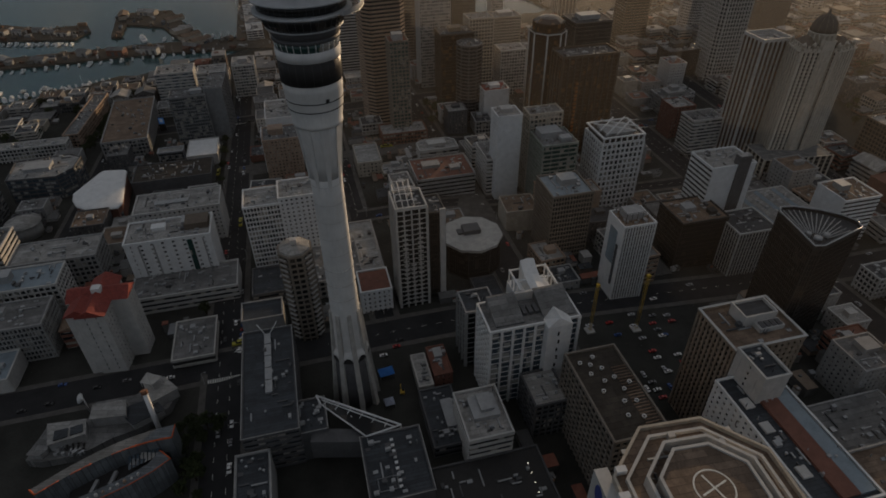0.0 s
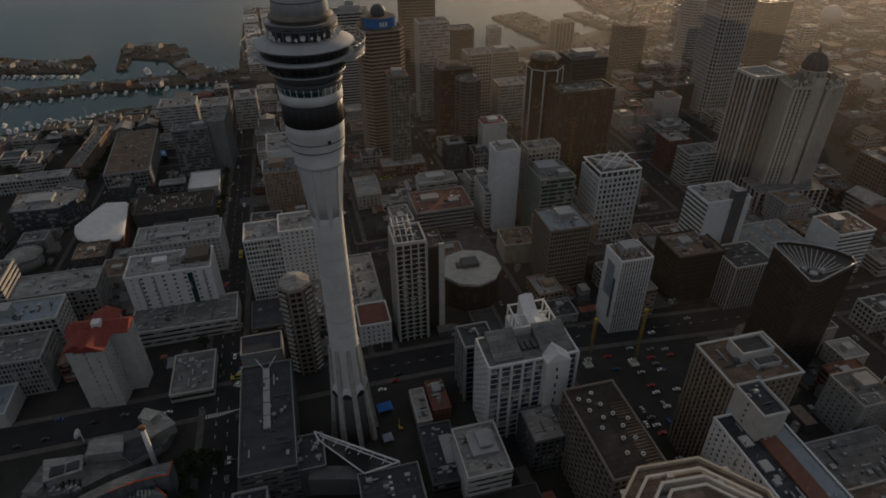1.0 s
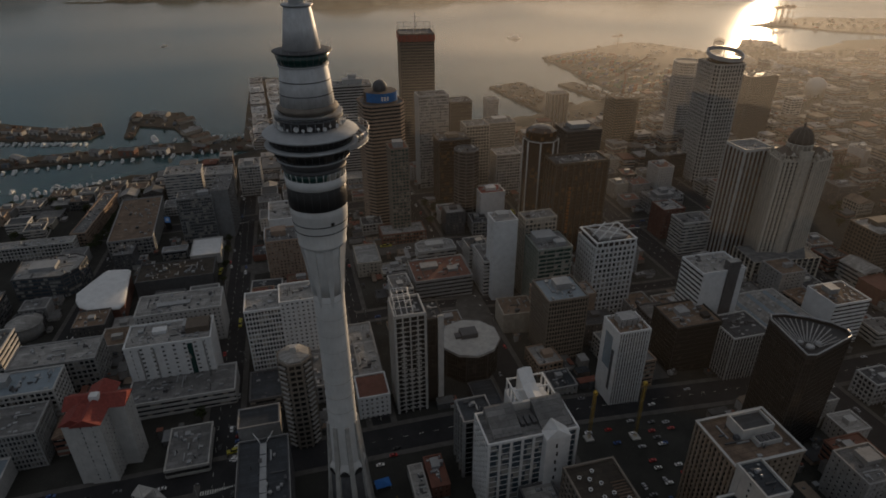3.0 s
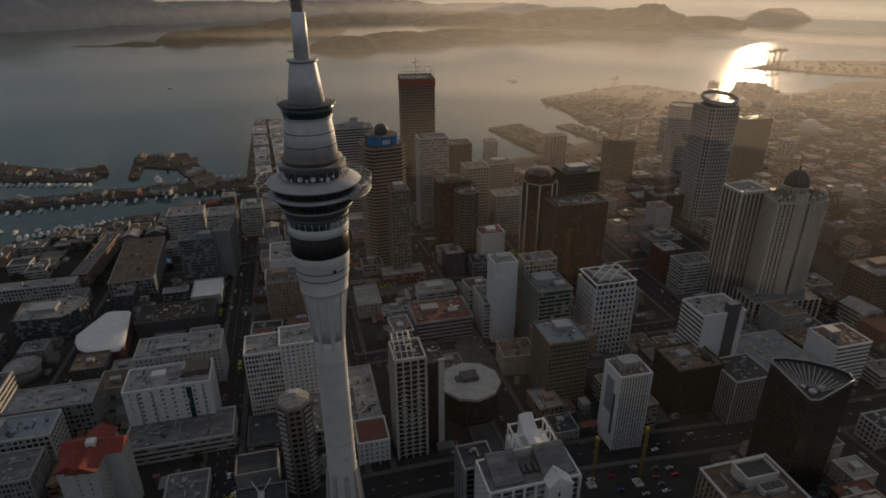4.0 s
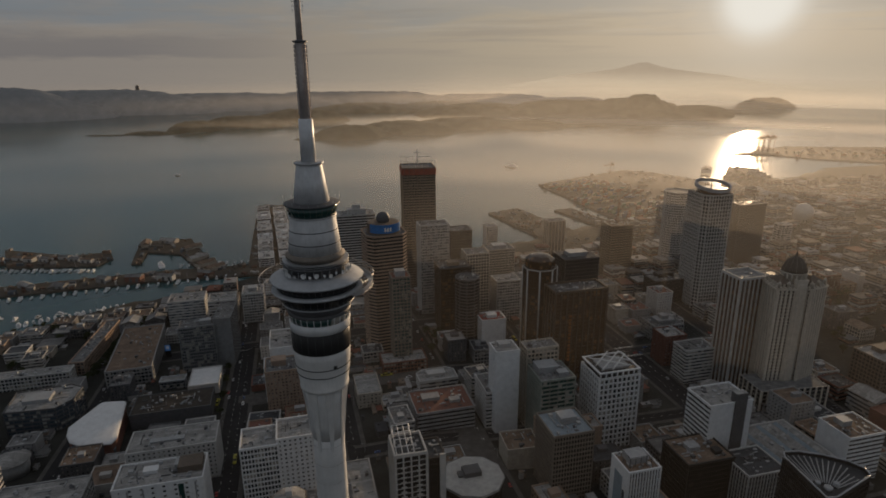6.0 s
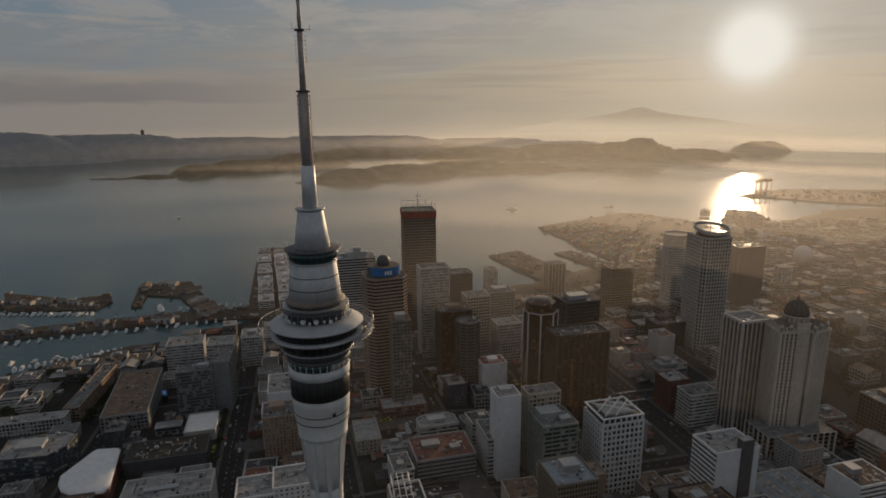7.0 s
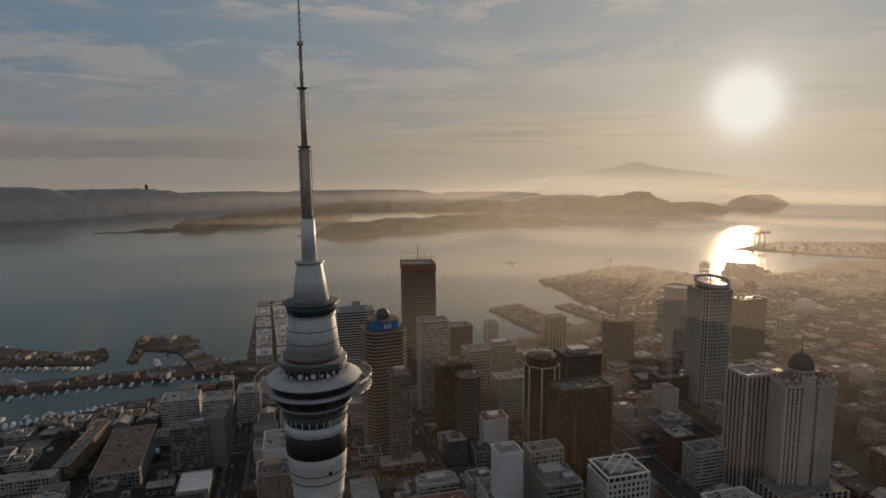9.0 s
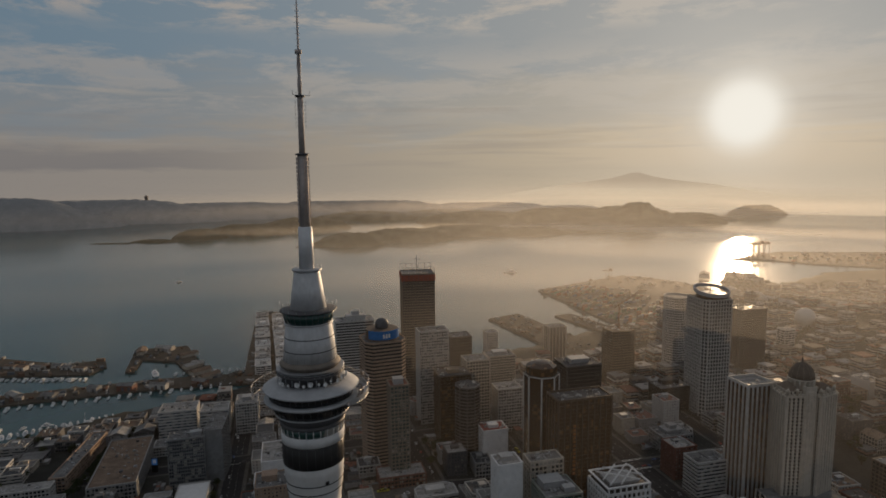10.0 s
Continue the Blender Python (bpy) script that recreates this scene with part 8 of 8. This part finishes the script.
def yards():
    """Sheds, annexes, walls and lean-tos in the gaps between the buildings, too many and small to pick apart."""
    rng = random.Random(91)
    walls, roofs = Geo(), Geo()
    for _ in range(5200):
        a, b = rng.uniform(-330, 640), rng.uniform(-105, 520)
        x, y = town(a, b)
        w, d = rng.choice(((3, 5), (5, 8), (7, 10), (4, 14), (9, 7), (2.5, 2.5)))
        w, d = w * rng.uniform(0.8, 1.3), d * rng.uniform(0.8, 1.3)
        if near_street(a, b, max(w, d) / 2) or shore(x, y) < 25 or abs(x - 45) > (1.0 if x > 0 else 0.78) * (y + 203) + 10:
            continue
        if math.hypot(x, y) < 30 or (128 < a < 222 and -70 < b < 36) or (-70 < a < 60 and -80 < b < 30) or (a < -80 and b < 26):
            continue
        if a > 455 and 120 < b < 330 or (-228 < x < -146 and 238 < y < 300) or (-345 < x < -275 and 290 < y < 480):
            continue
        if any(math.hypot(x - fx, y - fy) < fr * 0.8 + max(w, d) * 0.35 for fx, fy, fr in TAKEN):
            continue
        zg, h = land(x, y) - 1, rng.choice((3.2, 4, 5, 6.5, 8))
        t = radians(GRID + rng.choice((0, 0, 0, 90)))
        c, s = math.cos(t), math.sin(t)
        base = [(x + px * c - py * s, y + px * s + py * c) for px, py in rect(w, d)]
        walls.prism(base, zg, zg + h, top=False)
        roofs.prism([(x + px * c - py * s, y + px * s + py * c) for px, py in rect(w + 0.3, d + 0.3)], zg + h - 0.3, zg + h + 0.2)
        if rng.random() < 0.5:
            roofs.prism([(x + px * c - py * s, y + px * s + py * c) for px, py in rect(1.4, 1.2, rng.uniform(-0.3, 0.3) * w, rng.uniform(-0.3, 0.3) * d)], zg + h, zg + h + rng.uniform(0.8, 1.6))
    root = thing("yard_buildings", "sheds annexes and low roofs crowded between the city blocks", "buildings", pose(0, 0, 0), kind="stuff")
    part("walls", walls, far_material("yard_walls", [(0.9, 0.88, 0.85), (0.5, 0.48, 0.46), (0.7, 0.55, 0.45), (0.3, 0.3, 0.3), (1.1, 1.08, 1.05)]), root, kind="stuff")
    part("roofs", roofs, far_material("yard_roofs", [(0.35, 0.35, 0.35), (0.8, 0.8, 0.8), (0.5, 0.4, 0.32), (0.18, 0.19, 0.21), (0.6, 0.62, 0.65), (0.55, 0.24, 0.18), (0.25, 0.25, 0.25)]), root, kind="stuff")


yards()
wharf_clutter()


# ---------------- trees ----------------
def tree_shape(seed, height, spread):
    rng = random.Random(seed)
    root = thing("tree", "dark green leafy street tree", "tree", pose(0, 0, -300), "city trees")
    g = Geo()
    g.rod((0, 0, -0.5), (0.2, 0.1, height * 0.45), 0.32, 7, 0.18)
    limbs = []
    for i in range(6):
        a = i * 1.05 + rng.uniform(-0.3, 0.3)
        r = spread * rng.uniform(0.35, 0.6)
        tip = (r * math.cos(a), r * math.sin(a), height * rng.uniform(0.55, 0.85))
        g.rod((0.1, 0.05, height * rng.uniform(0.25, 0.42)), tip, 0.14, 5, 0.05)
        limbs.append(tip)
    part("trunk", g, M_BARK, root)
    g = Geo()
    for tip in limbs + [(0, 0, height * 0.85), (0, 0, height * 0.65)]:
        rr = spread * rng.uniform(0.32, 0.5)
        for _ in range(46):
            v = Vector((rng.gauss(0, 1), rng.gauss(0, 1), rng.gauss(0, 0.8))).normalized() * rr * rng.uniform(0.5, 1.05)
            c = Vector(tip) + v
            n = Vector((rng.uniform(-1, 1), rng.uniform(-1, 1), rng.uniform(-0.3, 1))).normalized()
            e = n.orthogonal().normalized()
            f = n.cross(e)
            s = rng.uniform(0.35, 0.75)
            g.quad(c - e * s, c - f * s * 0.6 + n * 0.1, c + e * s, c + f * s * 0.6 + n * 0.1)
    part("crown", g, M_LEAF, root)
    return root


def trees():
    rng = random.Random(31)
    kinds = [tree_shape(1, 9, 4.2), tree_shape(2, 11, 5.2), tree_shape(3, 7, 3.4)]
    spots, row = [], []
    for k in range(34):
        t = k / 33
        row.append((-296 - 20 * t + rng.uniform(-5, 5), 318 + 150 * t))
    for k in range(34):
        spots.append((rng.uniform(-450, -345), rng.uniform(330, 470)))
    for k in range(60):
        spots.append((rng.uniform(440, 600), rng.uniform(300, 470)))
    for k in range(22):
        spots.append((rng.uniform(-80, -66) + rng.uniform(-6, 6), rng.uniform(-62, -14)))
    for k in range(12):
        spots.append(town(-80, 60 + k * 30))
    for k in range(10):
        spots.append((rng.uniform(12, 60), rng.uniform(345, 420)))
    for k in range(40):
        spots.append((rng.uniform(500, 1300), rng.uniform(480, 1000)))
    for k in range(34):
        spots.append((rng.uniform(770, 900), rng.uniform(1130, 1330)))
    used = set()
    for x, y in row + spots:
        if (x, y) not in row and ((shore(x, y) < 6 and not (x > 760 and y > 1120)) or any(math.hypot(x - fx, y - fy) < fr * 0.72 for fx, fy, fr in TAKEN)):
            continue
        i = rng.randrange(3)
        s = rng.uniform(0.75, 1.25)
        m = pose(x, y, land(x, y) if shore(x, y) > 6 else -29.6, 0, 0, rng.uniform(0, 360))
        if shore(x, y) < 6:
            s *= 1.5
        if i not in used:
            kinds[i].matrix_world = m
            used.add(i)
        else:
            copy_thing(kinds[i], m).scale = (s, s, s)


trees()


# ---------------- cars and street furniture ----------------
def car_shape(name, label, paint, l, w, h):
    root = thing(name, label, "car", pose(0, 0, -300), "parked and waiting cars")
    g = Geo()
    k = len(g.v)
    side = [(-0.5, 0.32), (-0.49, 0.62), (-0.28, 0.68), (0.26, 0.68), (0.47, 0.58), (0.5, 0.32)]
    for s in (-1, 1):
        g.v += [(t * l, s * w / 2, z * h) for t, z in side]
    n = len(side)
    g.f += [tuple(k + i for i in range(n)), tuple(k + n + i for i in reversed(range(n)))] + [(k + i, k + n + i, k + n + (i + 1) % n, k + (i + 1) % n) for i in range(n)]
    g.s += [False] * (n + 2)
    part("body", g, paint, root)
    g = Geo()
    k = len(g.v)
    for s in (-1, 1):
        g.v += [(t * l, s * w * b, z * h) for t, z, b in ((-0.32, 0.66, 0.47), (-0.24, 0.98, 0.38), (0.08, 0.98, 0.38), (0.24, 0.66, 0.47))]
    g.f += [(k, k + 1, k + 2, k + 3), (k + 7, k + 6, k + 5, k + 4)] + [(k + i, k + 4 + i, k + 5 + i, k + 1 + i) for i in range(3)]
    g.s += [False] * 5
    part("cabin_glass", g, M_GLASSK, root)
    g = Geo()
    g.box(-0.23 * l, -w * 0.37, h * 0.975, 0.07 * l, w * 0.37, h * 1.0)
    part("roof_panel", g, paint, root)
    for tx in (-0.31, 0.31):
        for s in (-1, 1):
            g = Geo()
            g.rod((tx * l, s * w * 0.36, 0.32), (tx * l, s * w * 0.5, 0.32), 0.32, 10)
            part("wheel", g, M_BLACK, root)
    return root


def cars():
    rng = random.Random(55)
    paints = [("white", (0.75, 0.75, 0.75)), ("silver", (0.42, 0.43, 0.45)), ("black", (0.02, 0.02, 0.022)), ("red", (0.4, 0.03, 0.03)), ("blue", (0.03, 0.08, 0.25)), ("grey", (0.15, 0.15, 0.16))]
    kinds = [car_shape("car", f"{n} saloon car standing on the street", stock("car_paint_" + n, c, 0.3, var=0.06, bump=0.0, spec=0.6), 4.4, 1.8, 1.45) for n, c in paints]
    kinds.append(car_shape("delivery_van", "white delivery van at the kerb", bpy.data.materials["car_paint_white"], 5.6, 2.0, 2.3))
    kinds.append(car_shape("bus", "yellow-green city bus on the street", stock("bus_paint", (0.42, 0.38, 0.05), 0.4), 11.5, 2.5, 3.1))
    spots = []
    for row in range(5):
        for k in range(14):
            if rng.random() < 0.4:
                spots.append((-216 + k * 5.0 + row * 1.5, 246 + row * 9.5, 100))
    for s, w, b0, b1 in STREETS_B:
        for k in range(int((b1 - b0) / 13)):
            if rng.random() < (0.62 if abs(s) < 130 else 0.4):
                off = rng.choice((-w / 2 + 1.3, w / 2 - 1.3, -w / 4, w / 4))
                b = b0 + k * 13 + rng.uniform(-3, 3)
                spots.append((*town(s + off, b), 104 if off > 0 else -76))
    for s, w, a0, a1 in STREETS_A:
        for k in range(int((a1 - a0) / 15)):
            if rng.random() < 0.42:
                off = rng.choice((-w / 2 + 1.3, w / 2 - 1.3, -w / 4, w / 4))
                spots.append((*town(a0 + k * 15 + rng.uniform(-3, 3), s + off), 14 if off > 0 else 194))
    for row in range(5):
        for k in range(16):
            if rng.random() < 0.6:
                spots.append((*town(140 + row * 13, -60 + k * 5.4), 14))
    for k in range(7):
        for row in range(2):
            spots.append((*town(-58 + k * 0.2, 56 + k * 4), 20))
    # those on the wide street, at the crossing and in the open car park
    fixed = [(-139, 9.6, 14), (-159, -1, 12), (-125, 14, 14), (-102, 15, 194), (-171, -5.3, 194), (-78.6, 58, 104), (-73, 34.6, 104), (-70, 34.8, 104), (-81, 43.7, 104), (-65, -22.5, -76), (-60, -16.7, -76), (-67.6, -12.3, 104),
             (-59.7, 3, -76), (18.2, 34.7, 14), (11.5, 28, 14), (159, 66, 14), (172, 66, 194), (174, 48.6, 14), (152, 15.6, 104), (165, 20.3, 104), (151, 5.3, 104), (164, 7.4, 104)]
    used = set()
    rng.shuffle(spots)
    for x, y, a in fixed + spots[:265]:
        i = rng.choices(range(8), (5, 5, 4, 2, 2, 3, 1.2, 0.5))[0]
        m = pose(x, y, land(x, y) + 0.33, 0, 0, a)
        if i not in used:
            kinds[i].matrix_world = m
            used.add(i)
        else:
            copy_thing(kinds[i], m)
    for i in range(8):
        if i not in used:
            kinds[i].matrix_world = pose(*town(-62, 30 + i * 9), land(*town(-62, 30 + i * 9)) + 0.42, 0, 0, 104)


cars()


def markings():
    """Dashed lane lines and crossings, laid just over the asphalt."""
    g = Geo()
    for s, w, b0, b1 in STREETS_B:
        for off in ((0,) if w < 15 else (-w / 6, w / 6)):
            b = b0 + 4
            while b < b1 - 6:
                P = [town(s + off + da, b + db) for da, db in ((-0.09, 0), (0.09, 0), (0.09, 3), (-0.09, 3))]
                g.quad(*[(x, y, land(*town(s, b)) + 0.42) for x, y in P])
                b += 9
    for s, w, a0, a1 in STREETS_A:
        a = a0 + 4
        while a < a1 - 6:
            P = [town(a + da, s + db) for da, db in ((0, -0.09), (3, -0.09), (3, 0.09), (0, 0.09))]
            g.quad(*[(x, y, land(*town(a, s)) + 0.44) for x, y in P])
            a += 9
    for s, w, b0, b1 in STREETS_B:
        for c, cw, a0, a1 in STREETS_A:
            if b0 < c < b1 and a0 < s < a1:
                for side in (-1, 1):
                    for k in range(int(w / 1.2)):
                        a = s - w / 2 + 0.4 + k * 1.2
                        b = c + side * (cw / 2 + 2)
                        P = [town(a + da, b + db) for da, db in ((0, -1.4), (0.6, -1.4), (0.6, 1.4), (0, 1.4))]
                        g.quad(*[(x, y, land(*town(s, b)) + 0.45) for x, y in P])
    tagged(new("road_markings", g.mesh("road_markings", M_LINE)), "worn white painted lane lines and crossings", "markings", kind="structure")


markings()


# ---------------- street works and small things ----------------
def roof_lamps():
    """A row of small lit bulbs along the edge of the dark flat roof."""
    glow = glow_material("lit_bulb", (1.0, 0.9, 0.72), 1.6)
    for k in range(8):
        t = k / 7
        x, y = 81.5 + 7.0 * t, -46 - 33 * t
        root = thing("roof_lamp", "small lit bulb on a post at the roof edge", "lamp", pose(x, y, 8.06), "roof edge lamps")
        g = Geo()
        g.rod((0, 0, 0), (0, 0, 1.1), 0.06, 5)
        part("post", g, M_BLACK, root)
        g = Geo()
        g.lathe([(0.05, 1.1), (0.22, 1.2), (0.22, 1.35), (0.05, 1.5)], 8)
        part("bulb", g, glow, root, "lit bulb")


roof_lamps()


def tree_belts():
    """Dark clumps of trees and scrub on the port land, too many to count."""
    rng = random.Random(52)
    crowns, trunks = Geo(), Geo()
    for x0, x1, y0, y1, count in ((735, 960, 1120, 1420, 90), (900, 1350, 1080, 1330, 110), (430, 700, 560, 900, 60), (1150, 2000, 1560, 1760, 70)):
        for _ in range(count):
            x, y = rng.uniform(x0, x1), rng.uniform(y0, y1)
            z = max(land(x, y), -29.6) if shore(x, y) > 6 else -29.6
            if any(math.hypot(x - fx, y - fy) < fr for fx, fy, fr in TAKEN) or (shore(x, y) < 6 and not any(inside(x, y, pts) for pts, _ in SLABS)):
                continue
            h, r = rng.uniform(7, 16), rng.uniform(4, 8)
            trunks.rod((x, y, z - 0.5), (x + rng.uniform(-1, 1), y, z + h * 0.6), 0.4, 5, 0.2)
            for _ in range(60):
                v = Vector((rng.gauss(0, 0.55), rng.gauss(0, 0.55), rng.gauss(0, 0.5)))
                c = Vector((x + v.x * r, y + v.y * r, z + h * 0.62 + v.z * h * 0.42))
                n = Vector((rng.uniform(-1, 1), rng.uniform(-1, 1), rng.uniform(-0.2, 1))).normalized()
                e = n.orthogonal().normalized()
                f = n.cross(e)
                q = rng.uniform(0.7, 1.5)
                crowns.quad(c - e * q, c - f * q * 0.7, c + e * q, c + f * q * 0.7)
    root = thing("tree_belt", "dark clumps of trees on the port land", "trees", pose(0, 0, 0), kind="stuff")
    part("crowns", crowns, M_LEAF, root, kind="stuff")
    part("trunks", trunks, M_BARK, root, kind="stuff")


tree_belts()


def crane_mast(x, y, h, ang):
    zg = land(x, y)
    root = thing("crane", "slender yellow lattice crane standing beside the road works", "crane", pose(x, y, zg, 0, 0, ang), "yellow cranes")
    paint = bpy.data.materials.get("crane_paint") or stock("crane_paint", (0.5, 0.33, 0.05), 0.6)
    g = Geo()
    g.box(-2.5, -2.5, 0, 2.5, 2.5, 1.0)
    part("base", g, M_CONC, root)
    for dx in (-0.6, 0.6):
        for dy in (-0.6, 0.6):
            g = Geo()
            g.rod((dx, dy, 1), (dx, dy, h), 0.13, 4)
            part("chord", g, paint, root)
    for k in range(int(h / 2) - 1):
        g = Geo()
        z = 1 + k * 2.0
        s = 1 if k % 2 else -1
        g.rod((-0.6 * s, -0.6, z), (0.6 * s, -0.6, z + 2), 0.09, 4)
        part("brace", g, paint, root)
    g = Geo()
    g.box(-0.9, -0.9, h, 0.9, 0.9, h + 1.8)
    part("head", g, paint, root)


crane_mast(158, 53, 40, 14)
crane_mast(130, 50, 34, 14)


def marquee(x, y, w, d, col, name, label):
    root = thing(name, label, "tent", pose(x, y, land(x, y), 0, 0, 20))
    g = Geo()
    k = len(g.v)
    g.v += [(-w / 2, -d / 2, 3), (w / 2, -d / 2, 3), (w / 2, d / 2, 3), (-w / 2, d / 2, 3), (0, 0, 4.6)]
    g.f += [(k, k + 1, k + 4), (k + 1, k + 2, k + 4), (k + 2, k + 3, k + 4), (k + 3, k, k + 4), (k + 3, k + 2, k + 1, k)]
    g.s += [False] * 5
    part("canopy", g, stock(name + "_cloth", col, 0.7), root)
    for px in (-1, 1):
        for py in (-1, 1):
            g = Geo()
            g.rod((px * w / 2 * 0.95, py * d / 2 * 0.95, 0), (px * w / 2 * 0.95, py * d / 2 * 0.95, 3.05), 0.07, 6)
            part("pole", g, M_STEEL, root)


marquee(14, 14, 8, 6, (0.03, 0.14, 0.42), "tent", "bright blue tent canopy on the forecourt")
marquee(17, -6, 5, 5, (0.30, 0.33, 0.42), "tent", "pale blue-grey tent beside the tower's foot")


def digger(x, y):
    root = thing("digger", "small yellow digger parked on the forecourt", "digger", pose(x, y, land(x, y), 0, 0, 100))
    paint = bpy.data.materials["crane_paint"]
    for s in (-1, 1):
        g = Geo()
        g.box(-1.6, s * 1.0 - 0.3, 0, 1.6, s * 1.0 + 0.3, 0.7)
        part("track", g, M_BLACK, root)
    g = Geo()
    g.box(-1.5, -1.1, 0.7, 1.2, 1.1, 1.7)
    part("body", g, paint, root)
    g = Geo()
    g.box(-0.2, -1.0, 1.7, 1.1, 0.1, 2.9)
    part("cab", g, M_GLASSK, root)
    g = Geo()
    g.rod((1.0, 0.5, 1.4), (3.0, 0.5, 3.6), 0.18, 5)
    g.rod((3.0, 0.5, 3.6), (4.4, 0.5, 1.2), 0.15, 5)
    part("boom", g, paint, root)


digger(23, 2)


def display_screen():
    x, y = -243, 372
    root = thing("display_screen", "lit blue and white video screen on a dark frame", "screen", pose(x, y, land(x, y), 0, 0, 8))
    h = -12 - land(x, y)
    g = Geo()
    g.box(-3.0, -0.5, 0, 3.0, 0.5, h)
    part("frame", g, M_BLACK, root)
    g = Geo()
    g.quad((-2.7, -0.53, h - 7), (2.7, -0.53, h - 7), (2.7, -0.53, h - 0.4), (-2.7, -0.53, h - 0.4))
    part("screen", g, glow_material("screen_blue", (0.05, 0.16, 0.42), 0.12), root, "glowing blue screen")
    g = Geo()
    g.quad((-1.4, -0.56, h - 5), (1.4, -0.56, h - 5), (1.4, -0.56, h - 1.6), (-1.4, -0.56, h - 1.6))
    part("picture", g, glow_material("screen_white", (0.35, 0.38, 0.42), 0.12), root, "pale picture on the screen")


display_screen()


def round_canopy():
    x, y = -270, 172
    root = thing("round_pavilion", "small round pavilion with a pale conical roof", "pavilion", pose(x, y, land(x, y)))
    h = -2 - land(x, y)
    g = Geo()
    g.lathe([(11, 0), (11, h - 4)], 28)
    part("wall", g, M_GREY, root)
    g = Geo()
    g.lathe([(12.5, h - 4), (12.6, h - 3.4), (3, h - 0.6), (0.5, h)], 28)
    part("roof", g, M_ROOFL, root)


def storage_dome():
    root = thing("storage_dome", "pale round-topped store near the port", "building", pose(717, 871, land(717, 871)))
    g = Geo()
    g.lathe([(17, 0), (17, 16)] + [(17 * math.cos(t), 16 + 17 * math.sin(t)) for t in [0.2 * i for i in range(1, 8)]] + [(0.3, 33)], 28)
    part("dome", g, M_OFFW, root)
    g = Geo()
    g.lathe([(17.3, 15), (17.6, 15.2), (17.6, 16.2), (17.2, 16.4)], 28)
    part("ring_beam", g, M_CONC, root)


round_canopy()
storage_dome()


def street_lamps():
    shape = thing("street_lamp", "tall grey steel street lamp at the kerb", "lamp", pose(0, 0, -300), "street lamps")
    g = Geo()
    g.rod((0, 0, 0), (0, 0, 8), 0.12, 6, 0.07)
    part("pole", g, M_PLANT, shape)
    g = Geo()
    g.rod((0, 0, 8), (1.8, 0, 8.5), 0.06, 5)
    part("arm", g, M_PLANT, shape)
    g = Geo()
    g.box(1.5, -0.2, 8.35, 2.4, 0.2, 8.55)
    part("head", g, M_PLANT, shape)
    first = True
    for s, w, b0, b1 in STREETS_B[:3]:
        for k in range(9):
            b = max(b0, -60) + 14 + k * 38
            side = 1 if k % 2 else -1
            x, y = town(s + side * (w / 2 + 1.2), b)
            m = pose(x, y, land(x, y) + 0.2, 0, 0, GRID + (180 if side > 0 else 0))
            if first:
                shape.matrix_world = m
                first = False
            else:
                copy_thing(shape, m)


street_lamps()
